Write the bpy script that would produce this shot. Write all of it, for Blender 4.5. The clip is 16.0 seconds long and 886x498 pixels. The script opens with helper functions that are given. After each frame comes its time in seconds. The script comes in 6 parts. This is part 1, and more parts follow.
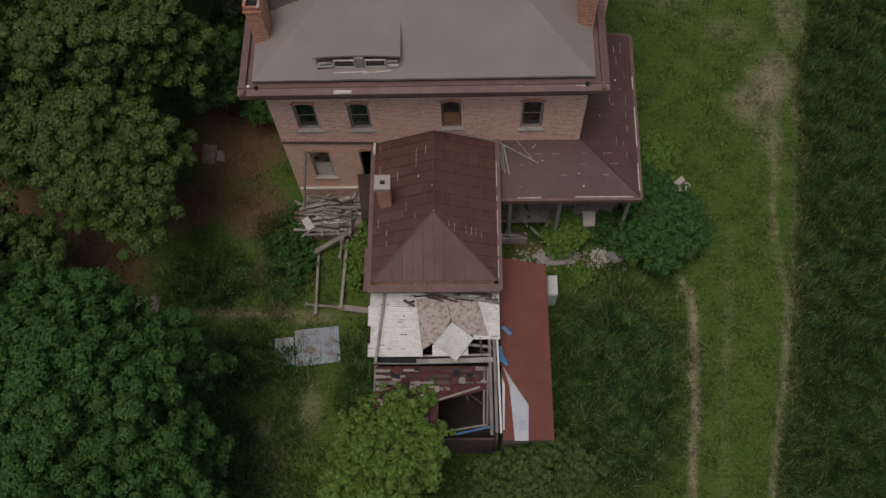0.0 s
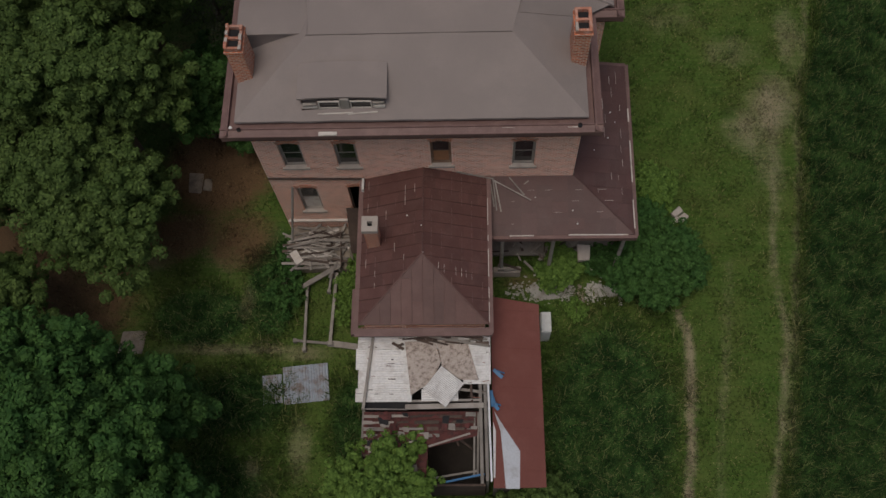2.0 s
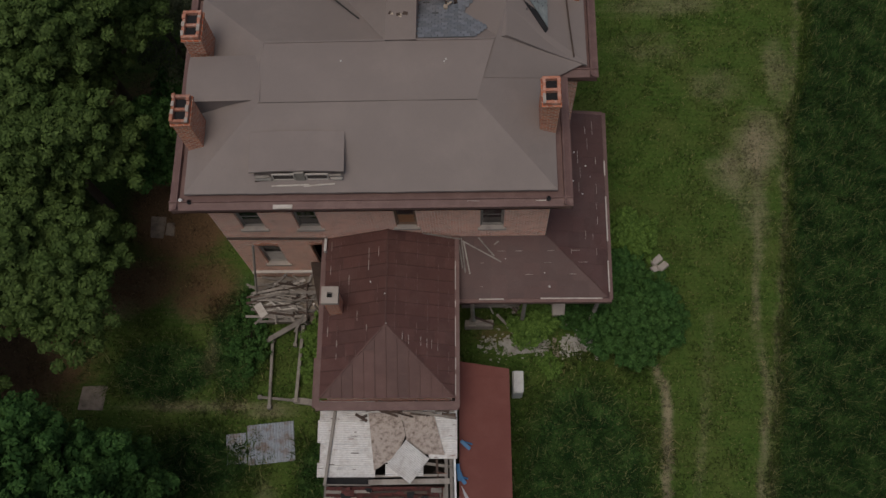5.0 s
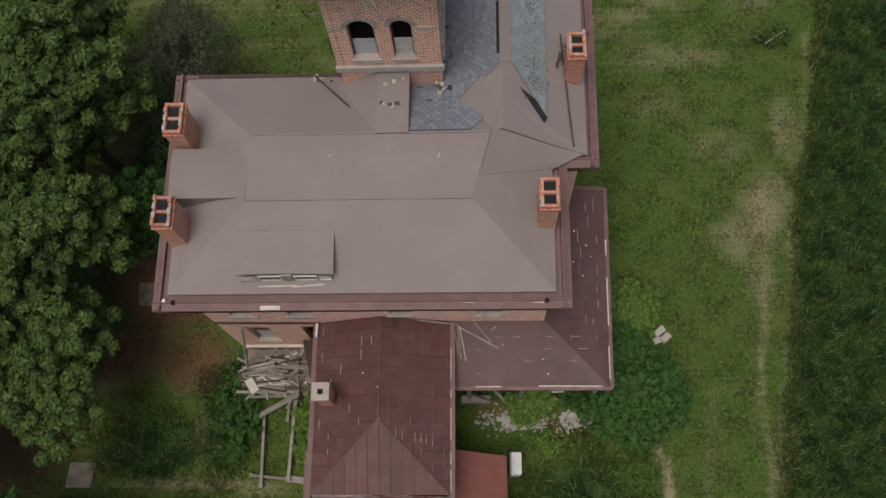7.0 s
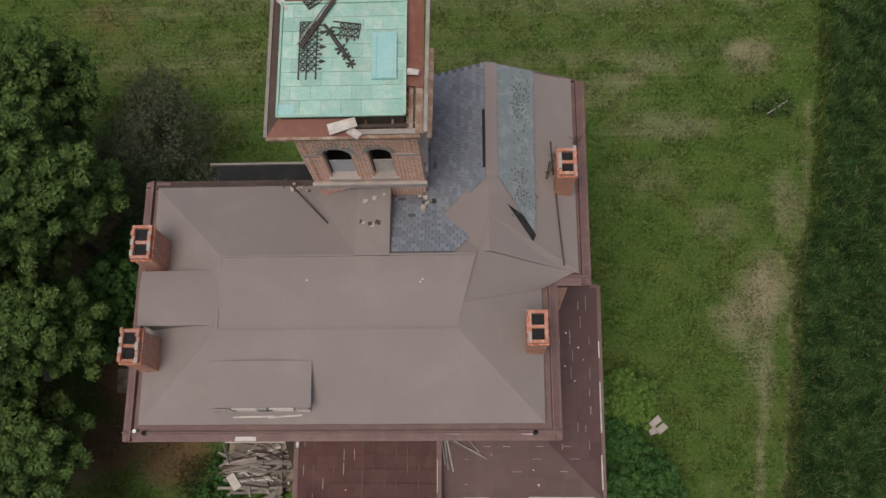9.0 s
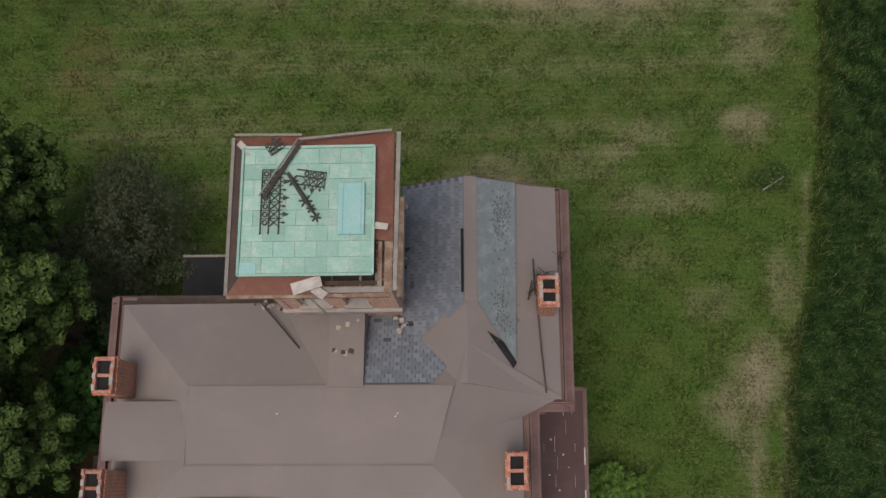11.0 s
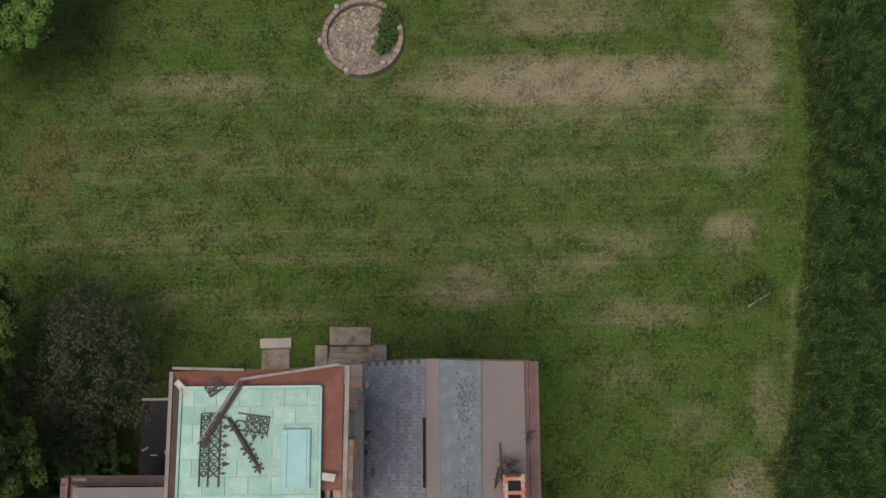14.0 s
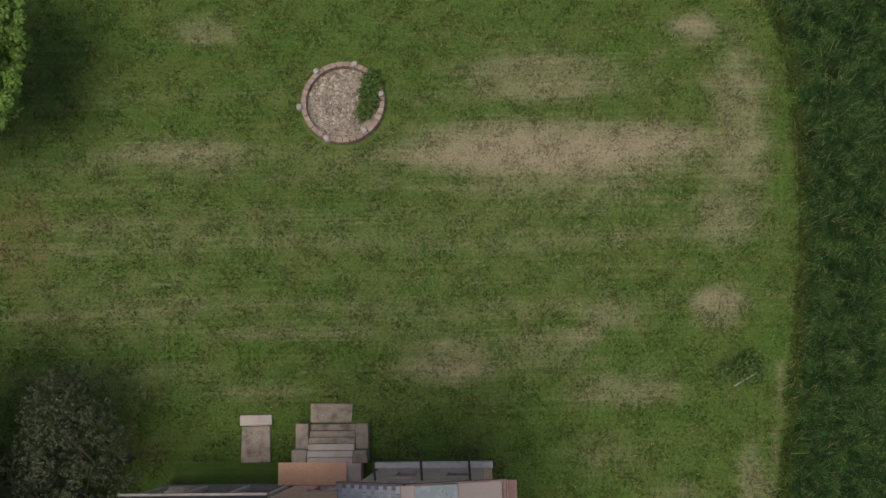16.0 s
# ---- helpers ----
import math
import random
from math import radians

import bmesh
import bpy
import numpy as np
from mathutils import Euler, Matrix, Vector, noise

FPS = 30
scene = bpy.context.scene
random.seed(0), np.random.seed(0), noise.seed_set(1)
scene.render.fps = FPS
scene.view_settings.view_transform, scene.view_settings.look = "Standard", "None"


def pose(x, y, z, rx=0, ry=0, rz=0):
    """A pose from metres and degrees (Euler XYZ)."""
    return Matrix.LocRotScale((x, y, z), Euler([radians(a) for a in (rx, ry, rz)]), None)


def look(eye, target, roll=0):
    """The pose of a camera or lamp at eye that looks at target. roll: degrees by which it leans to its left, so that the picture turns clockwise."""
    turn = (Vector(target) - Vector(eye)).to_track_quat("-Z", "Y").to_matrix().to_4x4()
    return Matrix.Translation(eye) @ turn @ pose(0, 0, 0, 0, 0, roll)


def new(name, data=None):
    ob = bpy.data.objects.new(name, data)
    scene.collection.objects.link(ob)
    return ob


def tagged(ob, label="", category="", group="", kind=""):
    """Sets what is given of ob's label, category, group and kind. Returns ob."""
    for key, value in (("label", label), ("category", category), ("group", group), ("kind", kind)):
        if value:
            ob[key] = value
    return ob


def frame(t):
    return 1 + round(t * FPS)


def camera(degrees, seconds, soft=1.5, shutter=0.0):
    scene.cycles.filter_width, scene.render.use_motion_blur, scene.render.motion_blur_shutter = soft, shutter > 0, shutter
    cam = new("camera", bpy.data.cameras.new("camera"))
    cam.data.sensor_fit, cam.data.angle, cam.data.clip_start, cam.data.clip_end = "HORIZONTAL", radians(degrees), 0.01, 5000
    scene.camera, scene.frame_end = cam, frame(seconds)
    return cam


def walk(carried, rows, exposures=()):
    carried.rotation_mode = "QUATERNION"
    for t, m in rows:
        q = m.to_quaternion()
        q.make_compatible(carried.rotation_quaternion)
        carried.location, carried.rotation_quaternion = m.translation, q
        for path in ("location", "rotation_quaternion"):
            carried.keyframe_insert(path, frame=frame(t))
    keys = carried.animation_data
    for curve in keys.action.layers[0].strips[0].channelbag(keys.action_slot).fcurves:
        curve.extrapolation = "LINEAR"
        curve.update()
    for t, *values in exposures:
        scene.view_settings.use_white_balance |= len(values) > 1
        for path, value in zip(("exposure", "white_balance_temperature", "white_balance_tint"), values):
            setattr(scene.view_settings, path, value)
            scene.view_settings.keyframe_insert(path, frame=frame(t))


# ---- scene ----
cam = camera(51.1, 16.0)
PATH = [
    (0, (-0.039, -0.461, 44.843), (-0.099, 0.325, 43.004), -4.6),
    (0.5, (0.03, 0.256, 44.891), (-0.033, 1.038, 43.051), -4.9),
    (1, (0.112, 0.982, 44.86), (0.049, 1.755, 43.017), -5.0),
    (1.5, (0.292, 1.621, 44.829), (0.227, 2.388, 42.983), -5.2),
    (2, (0.575, 2.286, 44.794), (0.507, 3.041, 42.943), -5.4),
    (2.5, (0.866, 3.027, 44.711), (0.798, 3.769, 42.855), -5.5),
    (3, (1.202, 3.862, 44.666), (1.134, 4.589, 42.804), -5.6),
    (3.5, (1.532, 4.713, 44.668), (1.463, 5.422, 42.799), -5.8),
    (6, (2.314, 9.817, 44.94), (2.238, 10.451, 43.045), -7.1),
    (6.5, (2.404, 11.167, 44.989), (2.325, 11.787, 43.089), -7.5),
    (7, (2.466, 12.595, 44.993), (2.386, 13.198, 43.087), -7.8),
    (7.5, (2.531, 14.062, 44.98), (2.451, 14.649, 43.07), -8.0),
    (8, (2.668, 15.538, 44.971), (2.587, 16.111, 43.056), -8.3),
    (8.5, (2.899, 17.034, 44.967), (2.815, 17.589, 43.047), -8.8),
    (9, (3.09, 18.443, 44.94), (3.007, 18.985, 43.016), -9.1),
    (9.2, (3.159, 19.001, 44.928), (3.075, 19.535, 43.003), -9.2),
    (11.5, (4.204, 25.526, 44.848), (4.115, 25.99, 42.904), -11.4),
    (12, (4.403, 26.897, 44.81), (4.314, 27.345, 42.863), -11.9),
    (12.5, (4.613, 28.209, 44.777), (4.524, 28.642, 42.827), -12.3),
    (13, (4.835, 29.512, 44.757), (4.745, 29.93, 42.804), -12.9),
    (13.5, (5.046, 30.818, 44.751), (4.957, 31.219, 42.793), -13.1),
    (14, (5.292, 32.1, 44.765), (5.204, 32.486, 42.805), -13.6),
    (14.5, (5.556, 33.364, 44.754), (5.467, 33.734, 42.791), -14.2),
    (15, (5.823, 34.666, 44.771), (5.732, 35.019, 42.804), -15.2),
    (15.5, (5.945, 36.023, 44.795), (5.858, 36.357, 42.824), -15.4),
    (16, (6.108, 37.33, 44.83), (6.023, 37.647, 42.858), -15.9),
]
walk(cam, [(t, look(eye, target, roll)) for t, eye, target, roll in PATH],
     exposures=[(0, -0.66), (1.0, -0.74), (2.9, -0.80), (3.5, -0.54), (5.8, -1.10), (6.0, -1.08), (6.5, -0.60), (7.0, -0.20), (9.0, -0.17), (11.5, -0.36), (14.0, -0.18), (14.5, -0.08), (15.0, -0.05), (16.0, -0.02)])

# ---- world, sun, exposure ----
world = bpy.data.worlds.new("overcast_sky")
scene.world = world
world.use_nodes = True
wn = world.node_tree.nodes
sky = wn.new("ShaderNodeTexSky")
sky.sky_type = "NISHITA"
sky.sun_disc = False
sky.sun_elevation, sky.sun_rotation = radians(75), radians(211)
sky.air_density, sky.dust_density, sky.ozone_density = 1.0, 4.0, 1.0
haze = wn.new("ShaderNodeMix")
haze.data_type, haze.blend_type = "RGBA", "MULTIPLY"
haze.inputs[0].default_value, haze.inputs[7].default_value = 1.0, (1.0, 0.955, 0.895, 1)
world.node_tree.links.new(sky.outputs[0], haze.inputs[6])
world.node_tree.links.new(haze.outputs[2], wn["Background"].inputs[0])
wn["Background"].inputs[1].default_value = 0.125
sun_data = bpy.data.lights.new("sun", "SUN")
sun_data.energy, sun_data.angle, sun_data.color = 2.0, radians(28), (1.0, 0.94, 0.86)
sun = new("sun", sun_data)
sun.matrix_world = look((-6, -10, 45), (0, 0, 0))

# ---- materials ----


class Nodes:
    def __init__(self, name):
        self.mat = bpy.data.materials.new(name)
        self.mat.use_nodes = True
        self.tree = self.mat.node_tree
        self.bsdf = self.tree.nodes["Principled BSDF"]
        self.pos = self.add("ShaderNodeNewGeometry").outputs["Position"]

    def add(self, kind, **inputs):
        node = self.tree.nodes.new(kind)
        for key, value in inputs.items():
            self.put(node.inputs[key.replace("_", " ")], value)
        return node

    def put(self, socket, value):
        if isinstance(value, bpy.types.NodeSocket):
            self.tree.links.new(value, socket)
        elif isinstance(value, tuple) and len(value) == 3 and socket.type == "RGBA":
            socket.default_value = (*value, 1)
        else:
            socket.default_value = value

    def noise(self, scale, detail=4.0, rough=0.6, vector=None):
        n = self.add("ShaderNodeTexNoise", Scale=scale, Detail=detail, Roughness=rough)
        self.put(n.inputs["Vector"], vector or self.pos)
        return n.outputs["Fac"]

    def ramp(self, value, lo, hi):
        n = self.add("ShaderNodeMapRange")
        n.interpolation_type = "SMOOTHSTEP"
        self.put(n.inputs[0], value)
        n.inputs[1].default_value, n.inputs[2].default_value = lo, hi
        return n.outputs[0]

    def math(self, op, a, b=0.5):
        n = self.add("ShaderNodeMath")
        n.operation = op
        self.put(n.inputs[0], a)
        self.put(n.inputs[1], b)
        return n.outputs[0]

    def mix(self, fac, a, b, blend="MIX"):
        n = self.add("ShaderNodeMix")
        n.data_type, n.blend_type = "RGBA", blend
        self.put(n.inputs[0], fac)
        self.put(n.inputs[6], a)
        self.put(n.inputs[7], b)
        return n.outputs[2]

    def stretched(self, sx, sy, sz):
        n = self.add("ShaderNodeVectorMath")
        n.operation = "MULTIPLY"
        self.put(n.inputs[0], self.pos)
        n.inputs[1].default_value = (sx, sy, sz)
        return n.outputs[0]

    def random(self, island=False):
        if island:
            return self.add("ShaderNodeNewGeometry").outputs["Random Per Island"]
        return self.add("ShaderNodeObjectInfo").outputs["Random"]

    def finish(self, colour, rough=0.8, metal=0.0, bump=None, depth=0.01, strength=0.6, spec=None):
        self.put(self.bsdf.inputs["Base Color"], colour)
        self.put(self.bsdf.inputs["Roughness"], rough)
        self.put(self.bsdf.inputs["Metallic"], metal)
        if spec is not None:
            self.put(self.bsdf.inputs["Specular IOR Level"], spec)
        if bump is not None:
            n = self.add("ShaderNodeBump", Height=bump, Strength=strength, Distance=depth)
            self.tree.links.new(n.outputs[0], self.bsdf.inputs["Normal"])
        return self.mat


def weathered(name, base, worn, rough=0.8, metal=0.0, fine=28.0, broad=1.3, stain=0.45, depth=0.008, vary=0.25, island=False, stretch=None):
    """Paint, wood, metal or stone with fine grain, broad stains and a shift from piece to piece."""
    n = Nodes(name)
    vec = n.stretched(*stretch) if stretch else None
    grain = n.noise(fine, 5, 0.7, vec)
    patch = n.ramp(n.noise(broad, 6, 0.65), 0.42, 0.72)
    col = n.mix(n.math("MULTIPLY", patch, stain), base, worn)
    dark = tuple(c * 0.55 for c in base)
    col = n.mix(n.math("MULTIPLY", n.ramp(grain, 0.35, 0.75), 0.45), col, dark)
    shade = n.math("ADD", n.math("MULTIPLY", n.random(island), vary), 1 - vary / 2)
    col = n.mix(1.0, col, n.mix(1.0, (1, 1, 1), shade, "MULTIPLY"), "MULTIPLY")
    return n.finish(col, n.math("ADD", n.math("MULTIPLY", grain, 0.2), rough - 0.1), metal, grain, depth)


def brickwork(name, brick_a, brick_b, mortar, wear):
    n = Nodes(name)
    sep = n.add("ShaderNodeSeparateXYZ", Vector=n.pos)
    uv = n.add("ShaderNodeCombineXYZ")
    n.put(uv.inputs[0], n.math("ADD", sep.outputs[0], sep.outputs[1]))
    n.put(uv.inputs[1], sep.outputs[2])
    wob = n.noise(9, 3)
    warp = n.add("ShaderNodeVectorMath")
    warp.operation = "ADD"
    n.put(warp.inputs[0], uv.outputs[0])
    cw = n.add("ShaderNodeCombineXYZ")
    n.put(cw.inputs[1], n.math("MULTIPLY", n.math("SUBTRACT", wob, 0.5), 0.02))
    n.put(warp.inputs[1], cw.outputs[0])
    b = n.add("ShaderNodeTexBrick", Vector=warp.outputs[0], Color1=brick_a, Color2=brick_b, Mortar=mortar,
              Scale=1.0, Mortar_Size=0.019, Mortar_Smooth=0.05, Bias=-0.1, Brick_Width=0.25, Row_Height=0.112)
    old = n.ramp(n.noise(0.7, 6, 0.65), 0.4, 0.75)
    col = n.mix(n.math("MULTIPLY", old, 0.3), b.outputs[0], wear)
    soot = n.ramp(n.noise(1.9, 5, 0.7, n.stretched(1, 1, 0.35)), 0.55, 0.8)
    col = n.mix(n.math("MULTIPLY", soot, 0.4), col, tuple(c * 0.4 for c in brick_b))
    pits = n.noise(45, 4)
    col = n.mix(n.math("MULTIPLY", n.ramp(pits, 0.5, 0.8), 0.25), col, (0.55, 0.42, 0.35))
    height = n.math("ADD", n.math("MULTIPLY", b.outputs[1], -1.0), n.math("MULTIPLY", pits, 0.4))
    return n.finish(col, 0.9, 0, height, 0.012, 0.8, 0.2)


def grassland(name):
    """Turf: 'cover' holds straw-dry (red), bare earth (green) and rank dark growth (blue)."""
    n = Nodes(name)
    at = n.add("ShaderNodeAttribute")
    at.attribute_name = "cover"
    sep = n.add("ShaderNodeSeparateColor", Color=at.outputs[0])
    fine, mid, broad = n.noise(38, 6, 0.75), n.noise(5.5, 6, 0.7), n.noise(0.42, 5, 0.6)
    patch = n.noise(1.3, 5, 0.65)
    swath = n.noise(1.0, 4, 0.6, n.stretched(0.16, 5.0, 0.0))
    green = n.mix(n.ramp(mid, 0.2, 0.85), (0.029, 0.063, 0.010), (0.055, 0.093, 0.017))
    green = n.mix(n.math("MULTIPLY", n.ramp(broad, 0.36, 0.68), 0.50), green, (0.066, 0.078, 0.021))
    green = n.mix(n.math("MULTIPLY", n.ramp(swath, 0.40, 0.66), 0.5), green, (0.064, 0.092, 0.020))
    rank = n.mix(n.ramp(patch, 0.35, 0.68), (0.013, 0.040, 0.009), (0.052, 0.104, 0.026))
    straw = n.mix(n.ramp(fine, 0.3, 0.7), (0.135, 0.120, 0.070), (0.235, 0.206, 0.134))
    earth = n.mix(n.ramp(fine, 0.3, 0.7), (0.040, 0.026, 0.014), (0.145, 0.088, 0.046))
    broken = n.math("ADD", n.math("MULTIPLY", n.math("SUBTRACT", mid, 0.5), 0.65), n.math("MULTIPLY", n.math("SUBTRACT", fine, 0.5), 1.0))
    broken = n.math("ADD", broken, n.math("MULTIPLY", n.math("SUBTRACT", patch, 0.5), 0.8))
    broken = n.math("ADD", broken, n.math("MULTIPLY", n.math("SUBTRACT", swath, 0.5), 0.6))
    col = n.mix(n.ramp(n.math("ADD", sep.outputs[2], n.math("MULTIPLY", broken, 0.5)), 0.52, 0.92), green, rank)
    col = n.mix(n.ramp(n.math("ADD", sep.outputs[0], n.math("MULTIPLY", broken, 0.6)), 0.12, 1.0), col, straw)
    col = n.mix(n.ramp(n.math("ADD", sep.outputs[1], n.math("MULTIPLY", broken, 0.5)), 0.45, 0.95), col, earth)
    isl = n.random(True)
    col = n.mix(n.math("MULTIPLY", n.ramp(isl, 0.86, 0.9), 0.35), col, (0.22, 0.18, 0.09))
    col = n.mix(1.0, col, n.mix(1.0, (1, 1, 1), n.math("ADD", n.math("MULTIPLY", isl, 1.0), 0.56), "MULTIPLY"), "MULTIPLY")
    col = n.mix(n.math("MULTIPLY", n.ramp(fine, 0.5, 0.75), 0.2), col, (0.015, 0.022, 0.007))
    return n.finish(col, 0.85, 0, n.math("ADD", fine, n.math("MULTIPLY", mid, 0.4)), 0.025, 0.8, 0.15)


def foliage(name, dark, light, tint):
    n = Nodes(name)
    col = n.mix(n.math("ADD", n.math("MULTIPLY", n.math("POWER", n.random(True), 1.4), 0.62), 0.28), dark, light)
    col = n.mix(n.math("MULTIPLY", n.ramp(n.noise(0.6, 4), 0.4, 0.7), 0.5), col, tint)
    n.finish(col, 0.7, 0, None, spec=0.12)
    tr = n.add("ShaderNodeBsdfTranslucent", Color=col)
    ms = n.add("ShaderNodeMixShader", Fac=0.12)
    n.tree.links.new(n.bsdf.outputs[0], ms.inputs[1])
    n.tree.links.new(tr.outputs[0], ms.inputs[2])
    n.tree.links.new(ms.outputs[0], n.tree.nodes["Material Output"].inputs[0])
    return n.mat


def glazing(name):
    n = Nodes(name)
    dust = n.ramp(n.noise(3.0, 6, 0.7), 0.45, 0.8)
    col = n.mix(dust, (0.010, 0.011, 0.012), (0.06, 0.06, 0.06))
    return n.finish(col, n.math("ADD", n.math("MULTIPLY", dust, 0.3), 0.06), 0, spec=0.6)


BRICK = brickwork("old_brick", (0.80, 0.36, 0.245), (0.40, 0.15, 0.10), (0.88, 0.74, 0.64), (0.78, 0.46, 0.36))
BRICK_STACK = brickwork("chimney_brick", (0.60, 0.19, 0.095), (0.30, 0.085, 0.045), (0.56, 0.44, 0.36), (0.50, 0.20, 0.12))
BRICK_TOWER = brickwork("tower_brick", (0.68, 0.26, 0.16), (0.34, 0.115, 0.07), (0.84, 0.72, 0.60), (0.60, 0.34, 0.25))
MEMBRANE = weathered("roof_membrane", (0.225, 0.190, 0.178), (0.275, 0.232, 0.215), 0.85, 0, 60, 0.45, 0.6, 0.004, 0.06)
TIN_BROWN = weathered("brown_painted_tin", (0.088, 0.036, 0.030), (0.125, 0.062, 0.053), 0.6, 0.0, 20, 1.1, 0.7, 0.004, 0.30)
TIN_PORCH = weathered("porch_tin", (0.078, 0.034, 0.030), (0.098, 0.056, 0.052), 0.6, 0.0, 18, 0.6, 0.8, 0.004, 0.22)
TIN_RED = weathered("red_rolled_roofing", (0.155, 0.046, 0.035), (0.21, 0.080, 0.064), 0.75, 0, 40, 0.8, 0.5, 0.003, 0.1)
CORNICE = weathered("cornice_paint", (0.14, 0.080, 0.072), (0.22, 0.135, 0.12), 0.65, 0, 22, 1.6, 0.6, 0.006, 0.15)
COPING = weathered("mossy_coping", (0.25, 0.18, 0.14), (0.36, 0.31, 0.27), 0.9, 0, 24, 2.0, 0.7, 0.01, 0.3)
RUST = weathered("rusted_tin", (0.19, 0.070, 0.045), (0.29, 0.14, 0.10), 0.7, 0, 25, 2.0, 0.6, 0.006, 0.15)
PALE_PAINT = weathered("peeling_pale_paint", (0.55, 0.51, 0.47), (0.30, 0.22, 0.18), 0.7, 0, 25, 3.0, 0.6, 0.006, 0.2)
GREY_WOOD = weathered("weathered_wood", (0.27, 0.245, 0.22), (0.12, 0.10, 0.085), 0.85, 0, 14, 1.4, 0.7, 0.006, 0.6)
BROWN_WOOD = weathered("bare_brown_wood", (0.19, 0.115, 0.075), (0.40, 0.32, 0.25), 0.85, 0, 14, 3.2, 0.8, 0.006, 0.5)
DARK_WOOD = weathered("dark_wood", (0.060, 0.040, 0.032), (0.12, 0.085, 0.065), 0.85, 0, 14, 1.4, 0.6, 0.006, 0.5)
STONE = weathered("pale_stone", (0.42, 0.37, 0.33), (0.24, 0.20, 0.17), 0.9, 0, 30, 1.4, 0.6, 0.01, 0.15)
CONCRETE = weathered("stained_concrete", (0.27, 0.225, 0.180), (0.095, 0.075, 0.060), 0.9, 0, 26, 1.8, 0.9, 0.01, 0.2)
COPPER = weathered("verdigris_copper", (0.29, 0.49, 0.41), (0.47, 0.57, 0.49), 0.7, 0.0, 22, 2.2, 0.9, 0.003, 0.2)
COPPER_PALE = weathered("pale_verdigris", (0.30, 0.53, 0.51), (0.45, 0.62, 0.60), 0.65, 0.0, 22, 2.5, 0.5, 0.003, 0.1)
IRON = weathered("black_iron", (0.045, 0.045, 0.042), (0.12, 0.10, 0.085), 0.65, 0.3, 30, 4, 0.4, 0.003, 0.2)
WHITE_TIN = weathered("white_corrugated_tin", (0.68, 0.67, 0.66), (0.36, 0.31, 0.29), 0.5, 0.0, 10, 2.2, 0.6, 0.002, 0.15)
ZINC = weathered("dull_zinc", (0.50, 0.52, 0.56), (0.30, 0.28, 0.27), 0.45, 0.25, 18, 2.0, 0.6, 0.002, 0.15)
LAWN_TIN = weathered("rust_edged_tin", (0.34, 0.38, 0.44), (0.19, 0.13, 0.09), 0.5, 0.1, 16, 2.4, 1.0, 0.003, 0.2)
OSB = weathered("strand_board", (0.43, 0.37, 0.33), (0.12, 0.085, 0.065), 0.85, 0, 13, 6.0, 1.0, 0.012, 0.2)
BRICK_TOP = weathered("crumbling_brick_top", (0.40, 0.16, 0.10), (0.55, 0.42, 0.36), 0.9, 0, 20, 6.0, 0.8, 0.02, 0.4)
PLYWOOD = weathered("new_plywood", (0.62, 0.37, 0.23), (0.52, 0.30, 0.18), 0.75, 0, 12, 1.8, 0.5, 0.002, 0.1)
SLATE = weathered("blue_slate", (0.165, 0.184, 0.218), (0.215, 0.215, 0.225), 0.6, 0, 30, 1.2, 0.5, 0.004, 0.38)
# dark slate for scraps, and for painted shade lines between the courses
SLATE_SCRAP_GAP_SHADE = weathered("dark_slate_and_gap_shade", (0.095, 0.100, 0.112), (0.12, 0.12, 0.125), 0.8, 0, 30, 1.2, 0.4, 0.004, 0.1)
PATH_STONE = weathered("worn_path_stone", (0.36, 0.345, 0.32), (0.17, 0.145, 0.115), 0.9, 0, 18, 2.4, 0.9, 0.012, 0.2)
FRONT_PAINT = weathered("faded_pink_paint", (0.56, 0.44, 0.40), (0.40, 0.28, 0.24), 0.85, 0, 22, 1.8, 0.6, 0.006, 0.1)
FELT_BLUE = weathered("blue_grey_felt", (0.165, 0.195, 0.205), (0.26, 0.285, 0.285), 0.8, 0, 24, 2.6, 0.9, 0.004, 0.1)
BLACK_FELT = weathered("black_felt", (0.010, 0.010, 0.012), (0.030, 0.028, 0.028), 0.9, 0, 30, 1.0, 0.5, 0.006, 0.2)
RED_FELT = weathered("torn_red_felt", (0.10, 0.030, 0.027), (0.028, 0.018, 0.016), 0.9, 0, 30, 3.5, 0.95, 0.01, 0.7)
BLUE_TARP = weathered("blue_tarpaulin", (0.04, 0.15, 0.32), (0.10, 0.26, 0.44), 0.5, 0, 15, 2, 0.4, 0.004, 0.2)
WHITE_ENAMEL = weathered("white_enamel", (0.66, 0.66, 0.64), (0.45, 0.44, 0.41), 0.4, 0, 30, 2, 0.5, 0.002, 0.1)
RUBBLE = weathered("pale_rubble", (0.34, 0.29, 0.235), (0.17, 0.13, 0.10), 0.9, 0, 22, 3.0, 0.7, 0.01, 1.0, True)
BARK = weathered("bark", (0.10, 0.078, 0.06), (0.05, 0.04, 0.032), 0.95, 0, 16, 2, 0.6, 0.02, 0.2)
# near-black floor colour that holds the darkness of the closed rooms
DARK_VOID = weathered("interior_dark_floor", (0.03, 0.024, 0.02), (0.05, 0.04, 0.03), 0.95, 0, 16, 2, 0.6, 0.01, 0.3)
BOARD_BROWN = weathered("brown_board", (0.30, 0.145, 0.07), (0.22, 0.10, 0.05), 0.7, 0, 18, 2, 0.5, 0.004, 0.1)
TURF = grassland("turf")
GLASS = glazing("dusty_glass")
LEAF_DEEP = foliage("deep_green_leaves", (0.007, 0.025, 0.006), (0.080, 0.168, 0.042), (0.030, 0.090, 0.024))
